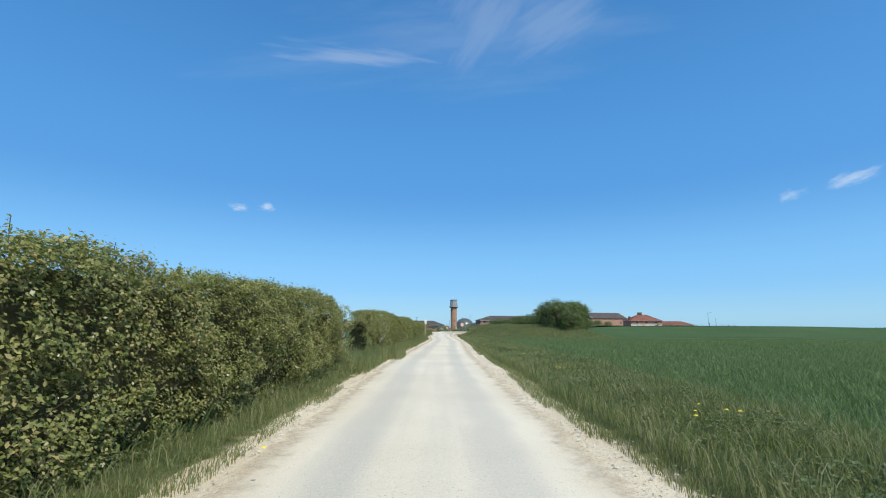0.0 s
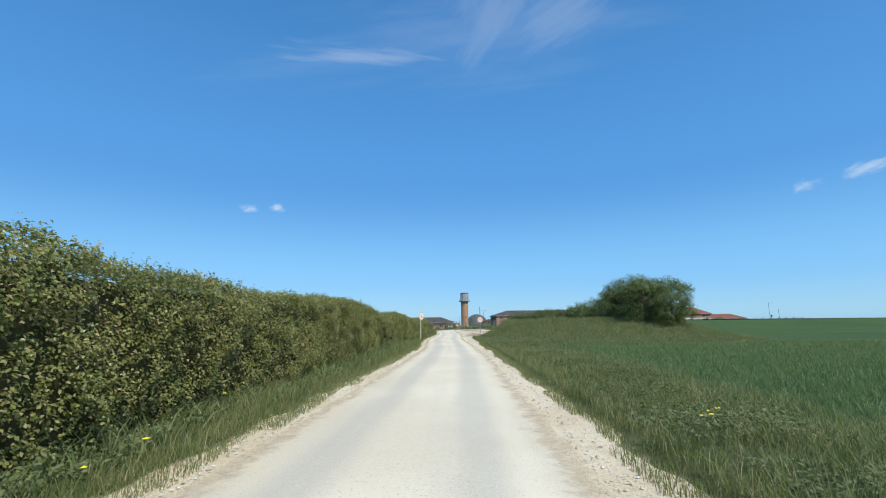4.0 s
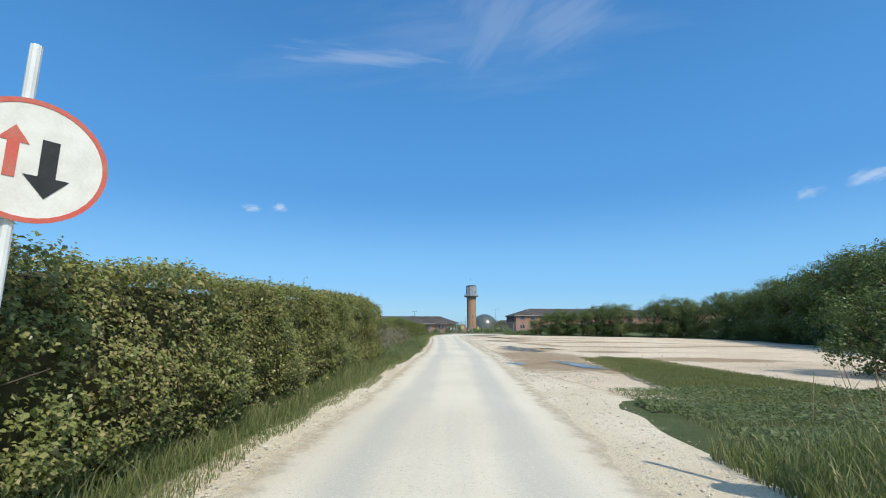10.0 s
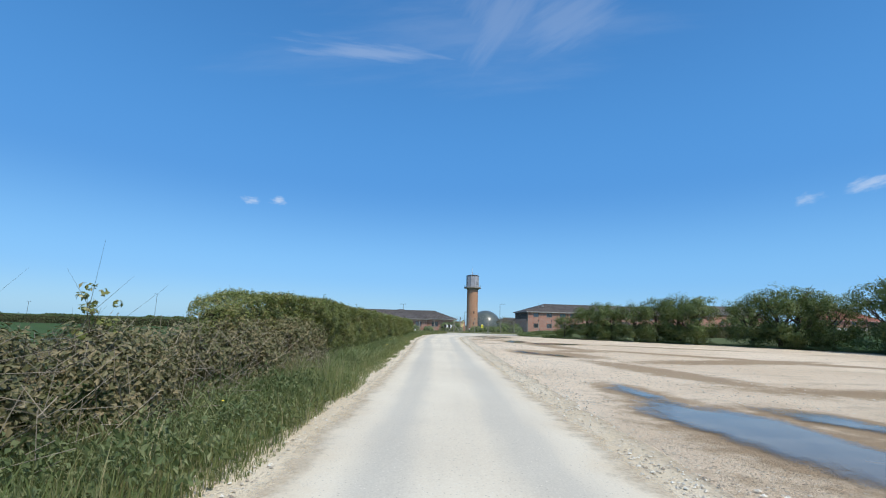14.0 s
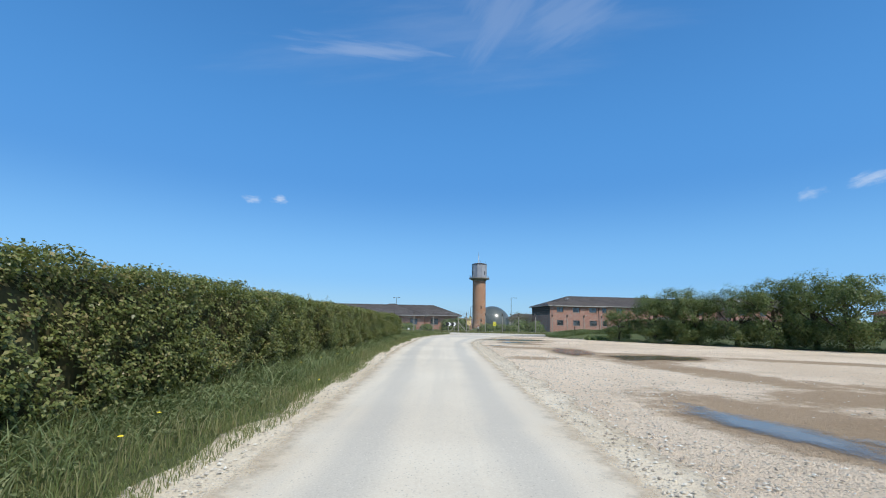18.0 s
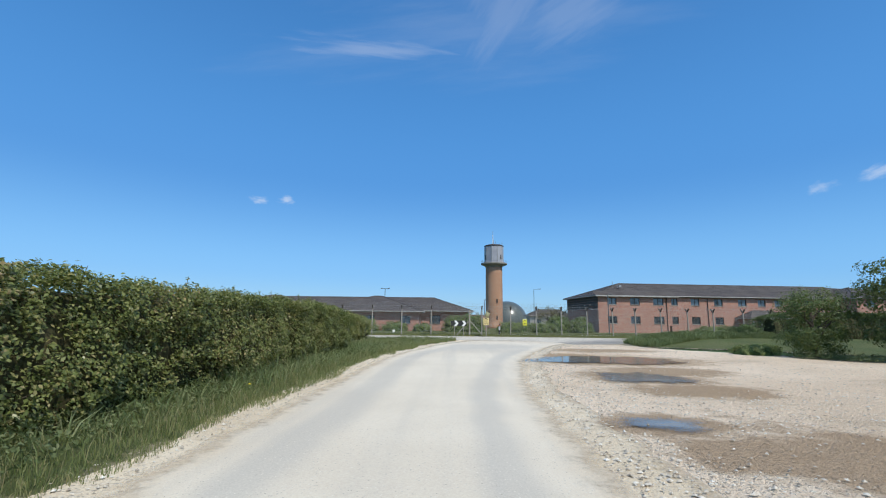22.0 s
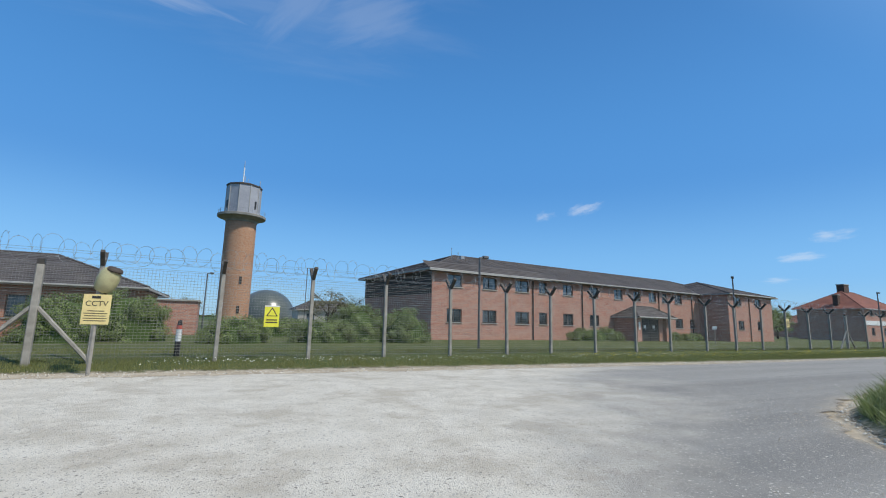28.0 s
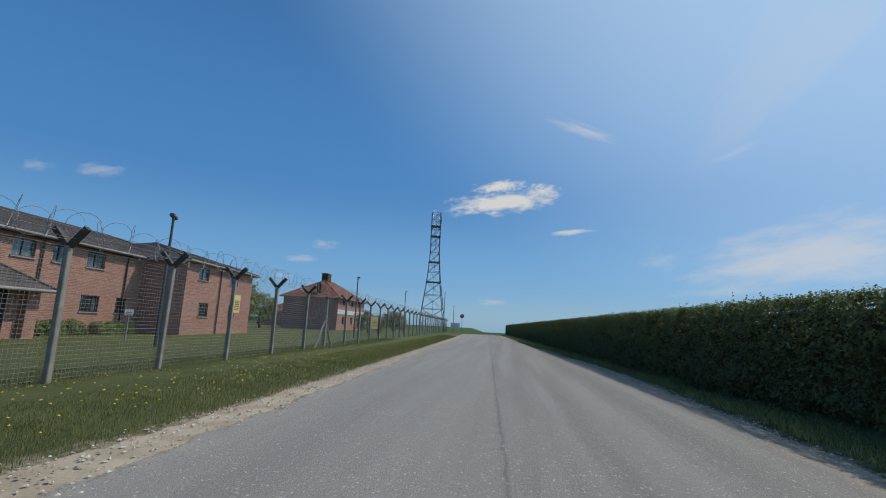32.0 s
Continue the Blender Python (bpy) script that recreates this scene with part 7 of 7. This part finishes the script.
# chevron board
sg = thing("chevron_sign", 0.75, 178.9, 0.0, 0, "black bend board with two white chevrons on short legs", "road sign")
for x in (-0.42, 0.42):
    tube_part("leg", (x, 0.03, -0.1), (x, 0.03, 1.0), 0.03, 0.03, M_POST, sg)
pl = box_part("board", (-0.75, -0.008, 0.92, 0.7, 0.008, 1.40), M_BLACK, sg)
for cx in (-0.25, 0.45):
    bm = bmesh.new()
    pts = [(-0.2, 0.92), (0.02, 0.92), (0.2, 1.16), (0.02, 1.40), (-0.2, 1.40), (-0.02, 1.16)]
    f = bm.faces.new([bm.verts.new((cx + a, -0.0115, b)) for a, b in pts])
    r = bmesh.ops.extrude_face_region(bm, geom=[f])
    bmesh.ops.translate(bm, vec=(0, 0.003, 0), verts=[v for v in r["geom"] if isinstance(v, bmesh.types.BMVert)])
    bmesh.ops.recalc_face_normals(bm, faces=bm.faces)
    part("chevron", bm, M_WHITE, pl, "white chevron")


def plate_sign(name, x, y, z0, z1, w, material, label, lines=0, post=True, mark=None, turn=0.0):
    s = thing(name, x, y, gz(x, y), turn, label, "sign")
    if post:
        tube_part("pole", (0, 0.03, -0.1), (0, 0.03, z0 + 0.1), 0.03, 0.03, M_POST, s)
    pl = box_part("plate", (-w / 2, -0.01, z0, w / 2, 0.01, z1), material, s)
    for i in range(lines):
        z = z0 + (z1 - z0) * (0.15 + 0.6 * i / max(1, lines))
        box_part("print_line", (-w * 0.36, -0.0135, z, w * 0.36, -0.0105, z + 0.02), M_DARKWOOD, pl)
    return s


plate_sign("notice_sign", 36.0, fence_y(36.0) - 0.05, 1.5, 2.0, 0.34, M_CREAM, "tall pale-yellow notice wired to the fence", 6, False, None, 3)
plate_sign("notice_sign", 53.5, fence_y(53.5) - 0.05, 1.0, 1.8, 0.55, M_CREAM, "yellow notice on the fence", 5, False, None, -40)
plate_sign("notice_sign", 40.5, 189.5, 1.25, 1.5, 0.3, M_WHITE, "small white notice on a post", 2, True, None, -40)
plate_sign("notice_sign", -5.3, fence_y(-5.3) - 0.06, 0.25, 0.5, 0.22, M_WHITE, "small white notice low on the fence", 1, False)
plate_sign("direction_sign", 104, 182.8, 1.1, 2.0, 1.6, M_WHITE, "white road sign board by the main road", 3, True, None, -85)
sg = thing("no_entry_sign", 108, 182.0, gz(108, 182), -85, "small round red road sign by the main road", "road sign")
tube_part("pole", (0, 0.03, -0.1), (0, 0.03, 3.6), 0.035, 0.035, M_STEEL, sg)
bm = bmesh.new()
disc(bm, 0.38, 0, 0.012)
bmesh.ops.translate(bm, vec=(0, 0, 3.3), verts=bm.verts)
part("face", bm, M_RED, sg)

# bollard
bo = thing("bollard", 4.65, 181.6, 0.05, 0, "black bollard with red cap and white band", "bollard")
for z0, z1, r, m_, nm in ((-0.1, 0.52, 0.075, M_BLACK, "base"), (0.52, 0.85, 0.077, M_WHITE, "band"), (0.85, 0.95, 0.077, M_RED, "band"), (0.95, 1.1, 0.07, M_BLACK, "cap")):
    tube_part(nm, (0, 0, z0), (0, 0, z1), r, r if nm != "cap" else 0.045, m_, bo, n=14)


def lamp_post(x, y, h, label, heads=1, arm=0.35, turn=0.0):
    l = thing("lamp_post", x, y, gz(x, y) + 0.1, turn, label, "lamp post")
    tube_part("pole", (0, 0, -0.1), (0, 0, h), 0.06, 0.045, M_DARKSTEEL, l)
    for s in ((-1, 1) if heads == 2 else (1,)):
        tube_part("arm", (0, 0, h), (arm * s, 0, h + 0.05), 0.03, 0.03, M_DARKSTEEL, l)
        box_part("lantern", (arm * s - 0.14, -0.09, h - 0.02, arm * s + 0.14, 0.09, h + 0.1), M_DARKSTEEL, l, bevel=0.02)
    return l


M_DARKSTEEL = simple("dark_lamp_steel", (0.10, 0.10, 0.10), (0.15, 0.145, 0.14), 3.0, 0.5, 0.4)
lamp_post(16.0, 184.3, 4.1, "slim lamp post on the lawn", 1, 0.3)
lamp_post(39.1, 187.0, 4.9, "dark floodlight pole with two lamp heads", 2, 0.25, 30)
lamp_post(58.0, 185.8, 4.7, "dark floodlight pole by the fence", 1, 0.2)
lamp_post(84, 187.6, 5.6, "lamp post beyond the fence", 1, 0.5)
lamp_post(-9.8, 203.5, 5.8, "twin-headed lamp post behind the low block", 2, 0.5)
lamp_post(4.8, 206, 4.4, "lamp post near the water tower", 1, 0.3)
lamp_post(15.5, 225, 7.4, "tall lamp post behind the shrubs", 1, 1.2)
lamp_post(110, 185.6, 7.6, "tall lamp post by the main road", 1, 1.2)
lamp_post(112, 184.0, 5.2, "slim pole by the main road", 1, 0.1)
for x, y, h in ((-85, 230, 8.0), (-73, 233, 6.4), (-66, 232, 6.4), (-61, 236, 6.8), (-106, 232, 4.5), (-130, 238, 5.0)):
    lamp_post(x, y, h, "thin distant pole beyond the field", 2, 0.5)

# lattice mast
mast = thing("lattice_mast", 236, 207.6, gz(236, 207), 12, "tall tapered steel lattice mast with antennas", "mast")
MH = 60.5


def mast_w(z):
    return interp(z, [(0, 6.3), (13, 5.1), (28, 3.1), (40, 2.15), (63, 2.1)])


for sx, sy in ((-1, -1), (1, -1), (1, 1), (-1, 1)):
    bm = bmesh.new()
    zz = np.linspace(0, MH, 17)
    for a, b in zip(zz, zz[1:]):
        add_tube(bm, (sx * mast_w(a), sy * mast_w(a), a), (sx * mast_w(b), sy * mast_w(b), b), 0.15, 0.15, 5)
    part("leg", bm, M_MAST, mast)
zz = [0, 7.5, 14.5, 21, 27, 32, 36.5, 41, 45, 49, 53, 57, MH]
for a, b in zip(zz, zz[1:]):
    bm = bmesh.new()
    for k in range(4):
        c = [(-1, -1), (1, -1), (1, 1), (-1, 1)]
        (x0, y0), (x1, y1) = c[k], c[(k + 1) % 4]
        wa, wb = mast_w(a), mast_w(b)
        add_tube(bm, (x0 * wa, y0 * wa, a), (x1 * wb, y1 * wb, b), 0.085, 0.085, 4)
        add_tube(bm, (x1 * wa, y1 * wa, a), (x0 * wb, y0 * wb, b), 0.085, 0.085, 4)
        add_tube(bm, (x0 * wb, y0 * wb, b), (x1 * wb, y1 * wb, b), 0.10, 0.10, 4)
    part("bracing", bm, M_MAST, mast)
for z in (27.0, 36.5, 49.0, 54.0):
    w = mast_w(z) + 0.3
    box_part("platform", (-w, -w, z, w, w, z + 0.15), M_MAST, mast)
for i in range(3):
    box_part("ladder", (-0.5 + i * 0.5, -0.2, 0, -0.42 + i * 0.5, -0.12, MH), M_MAST, mast)
for x, y, z in ((-2.3, -2.3, 55), (2.3, -2.3, 59), (-2.3, 2.3, 51), (2.3, -2.3, 52.5), (0, -2.4, 57)):
    box_part("antenna_panel", (x - 0.2, y - 0.15, z, x + 0.2, y + 0.15, z + 2.2), M_MAST, mast, "grey antenna panel")

# field posts beside the gaps of the hedge
for i, (x, y, lean) in enumerate(((-4.75, 18.5, 8), (-5.2, 15.6, 3), (-5.3, 94.4, -2), (-5.3, 99.0, 4))):
    p = thing("field_post", x, y, 0.02, i * 7, "weathered wooden field post", "post")
    bm = bmesh.new()
    add_box(bm, -0.07, -0.07, -0.2, 0.07, 0.07, (1.36, 1.15, 0.98, 1.0)[i], Matrix.Rotation(radians(lean), 4, "Y"), 0.02)
    part("shaft", bm, M_POST, p)
for a, b in ((14, 19.5), (90, 106)):
    fw = thing("field_wire", 0, 0, 0, 0, "rusty wire strung between field posts", "wire")
    for z in (0.5, 0.85, 1.1):
        V, F = [], []
        wire_prism(V, F, (-4.7, a, z), (-4.7, b, z), 0.003)
        obj("strand", mesh_data("strand", V, F, M_WIRE), fw)


# shrubs inside the fence, brambles by the lane
def shrub(x, y, rx, ry, rz, label, material=M_SHRUB, z=0.16, per=140, name="shrub"):
    s = thing(name, x, y, z, rng.uniform(0, 30), label, "shrub")
    n = int(44 * (rx * ry) ** 0.6) + 24
    P, N = [], []
    for _ in range(n):
        d = rng.normal(0, 1, 3)
        d /= np.linalg.norm(d)
        d[2] = abs(d[2])
        d = np.sign(d) * np.abs(d) ** 0.75
        c = d * (rx, ry, rz) * rng.uniform(0.75, 0.95)
        v = rng.normal(0, 1, (per, 3))
        v /= np.linalg.norm(v, axis=1, keepdims=True)
        P.append(c + v * 0.24 * rng.uniform(0.5, 1, (per, 1)) * min(1, rz))
        N.append(v + d)
    V, F = leaf_quads(np.concatenate(P), np.concatenate(N), 0.038)
    V[:, 2] = np.maximum(V[:, 2], 0.01)
    obj("foliage", mesh_data("foliage", V, F, material), s)
    # added solid core, coloured dark as the shade behind the outer leaves
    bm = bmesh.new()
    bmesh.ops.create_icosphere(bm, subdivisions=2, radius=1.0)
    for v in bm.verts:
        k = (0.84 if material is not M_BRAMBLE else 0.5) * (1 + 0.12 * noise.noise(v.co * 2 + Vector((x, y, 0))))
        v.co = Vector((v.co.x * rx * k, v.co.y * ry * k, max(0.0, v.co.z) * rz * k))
    part("shade_core", bm, M_SHRUBCORE, s)
    return s


SL = "rounded evergreen shrub on the lawn"
for row in ((-14.0, 188.6, 2.2, 1.0, 1.5), (-10.2, 188.2, 2.6, 1.0, 1.5), (-6.3, 188.6, 1.6, 0.9, 1.1), (-3.2, 187.8, 1.1, 0.9, 0.9), (0.4, 188.5, 1.5, 1.1, 1.9), (2.4, 189.5, 1.6, 1.1, 2.2), (6.4, 188.6, 1.6, 1.0, 1.25), (10.3, 189.2, 1.7, 1.0, 1.15), (12.2, 190.0, 1.7, 1.3, 2.0), (14.6, 189.6, 1.5, 1.2, 1.85),
            (31.6, 193.0, 2.9, 0.8, 1.0), (42.6, 195.1, 1.7, 0.7, 0.75), (46.0, 195.4, 1.7, 0.7, 0.7), (-20, 187.5, 3.0, 1.0, 1.4), (-26, 187.5, 3.0, 1.0, 1.4), (9.0, 196, 2.0, 1.2, 1.1)):
    shrub(*row, SL)
BR = "low tangle of brambles and dead stems beside the lane"
for y in np.arange(96.2, 109.0, 1.2):
    shrub(-4.4 + rng.uniform(-0.3, 0.3), y, 1.2, 1.0, 1.2 + 0.02 * (y - 95) + rng.uniform(-0.12, 0.12), BR, M_BRAMBLE, 0.02, 105, "bramble")
for x, y, s in ((15.4, 169.4, 0.9), (17.6, 170.2, 0.9), (19.8, 170.6, 1.0), (13.0, 168.2, 0.7), (14.4, 160.5, 1.0), (16.0, 162.4, 0.9)):
    shrub(x, y - 1.1, s, s, 0.45 * s, "leafy weeds at the roadside", M_SHRUB, mound_h(x, y - 1.1) - 0.02, 45, "weed_clump")
treeb = tree_kind(90, 5.6, 2.6, 120, 80, 0.09, M_SHRUB, 0.1, "tree", "broad leafy green tree beside the barrack block")
plant(treeb, [(66, 201, 0.05, 1.0, 0), (70.5, 203, 0.05, 0.95, 100), (75, 203, 0.05, 0.8, 200), (62.5, 206, 0.05, 0.9, 50)])
bare = tree_kind(95, 4.2, 2.0, 60, 40, 0.06, M_BRAMBLE, 0.25, "tree", "thin-leaved small tree behind the shrubs")
plant(bare, [(13.5, 203, 0.05, 0.85, 0), (15.8, 205, 0.05, 0.8, 120), (3.6, 203, 0.05, 0.6, 30), (70, 187.2, 0.0, 0.55, 10)])
roundt = tree_kind(97, 3.6, 2.4, 80, 80, 0.08, M_TREE, 0.02, "tree", "rounded dark bush tree inside the fence")
plant(roundt, [(74, 189.5, 0, 0.75, 0), (92, 191, 0, 0.9, 40), (97, 192, 0, 0.9, 90), (70.0, 231.0, 0, 1.0, 0)])

# path
path = strip("path", [((x, 189.6 - 2.3 + 0.105 * (x - 17.6)), (x, 190.3 - 2.3 + 0.105 * (x - 17.6))) for x in np.arange(-10, 60, 2.0)], M_CONCRETE, 1, 0.14)
tagged(path, "narrow concrete path across the lawn", "path", kind="structure")

# far trees and hedges on the horizon
far = thing("far_woods", 0, 0, 0, 0, "far hedges and woods along the horizon", "woods", kind="stuff")
FARM = [crown_mesh(200 + i, 14, 5, 2.6, 40, 24, 1.1, M_TREE, -0.2) for i in range(2)]
for i in range(90):
    a = rng.uniform(-1.5, 1.5)
    d = rng.uniform(620, 1500)
    obj("trees", FARM[i % 2], far, pose(d * math.sin(a), d * math.cos(a), gz(d * math.sin(a), d * math.cos(a)) + 0.6, 0, 0, math.degrees(-a)) @ Matrix.Diagonal((rng.uniform(0.8, 2.2), 1, rng.uniform(0.5, 1.1), 1)))
sapling = tree_kind(101, 1.75, 0.3, 14, 16, 0.035, M_HEDGE, 0.45, "sapling", "young hawthorn shoot standing out of the brambles", "sapling")
plant(sapling, [(-4.2, 101.2, 0.02, 1.05, 0), (-4.5, 99.6, 0.02, 0.86, 80), (-4.2, 103.6, 0.02, 0.84, 150), (-4.6, 97.0, 0.02, 0.9, 40)])
shrub(18.2, 168.4, 0.8, 0.9, 0.85, "leafy bush before the end of the clipped hedge", M_HEDGE2, 0.1, 90, "hedge_end")
shrub(19.7, 168.3, 1.1, 1.0, 1.5, "low rounded end of the clipped hedge", M_HEDGE2, 0.1, 90, "hedge_end")
for x, y, r, h in ((-4.4, 53.7, 0.8, 0.9), (-3.7, 53.3, 0.7, 0.75), (-5.0, 54.6, 0.7, 0.8)):
    shrub(x, y, r, r, h, "dark nettles and bramble filling the gap of the hedge", M_TREE, 0.02, 110, "bramble")
mp = thing("marker_post", 15.2, 169.2, 0.2, 0, "short dark marker post standing in the long grass", "post")
box_part("shaft", (-0.05, -0.05, -0.2, 0.05, 0.05, 0.95), M_DARKWOOD, mp, bevel=0.01)
box_part("cap", (-0.06, -0.06, 0.95, 0.06, 0.06, 0.99), M_BLACK, mp)
for x, y, h in ((26.5, 166.3, 0.28), (27.2, 166.0, 0.2), (28.0, 165.6, 0.24)):
    rk = thing("rubble", x - 6, y - 8, 0.0, x * 40, "pale lump of rubble at the edge of the yard", "rubble")
    bm = bmesh.new()
    bmesh.ops.create_icosphere(bm, subdivisions=2, radius=1.0)
    for v in bm.verts:
        k = 1 + 0.35 * noise.noise(v.co * 1.7 + Vector((x, y, 0)))
        v.co = Vector((v.co.x * k * h * 2.0, v.co.y * k * h * 1.3, v.co.z * k * h))
    part("lump", bm, M_STONE, rk)
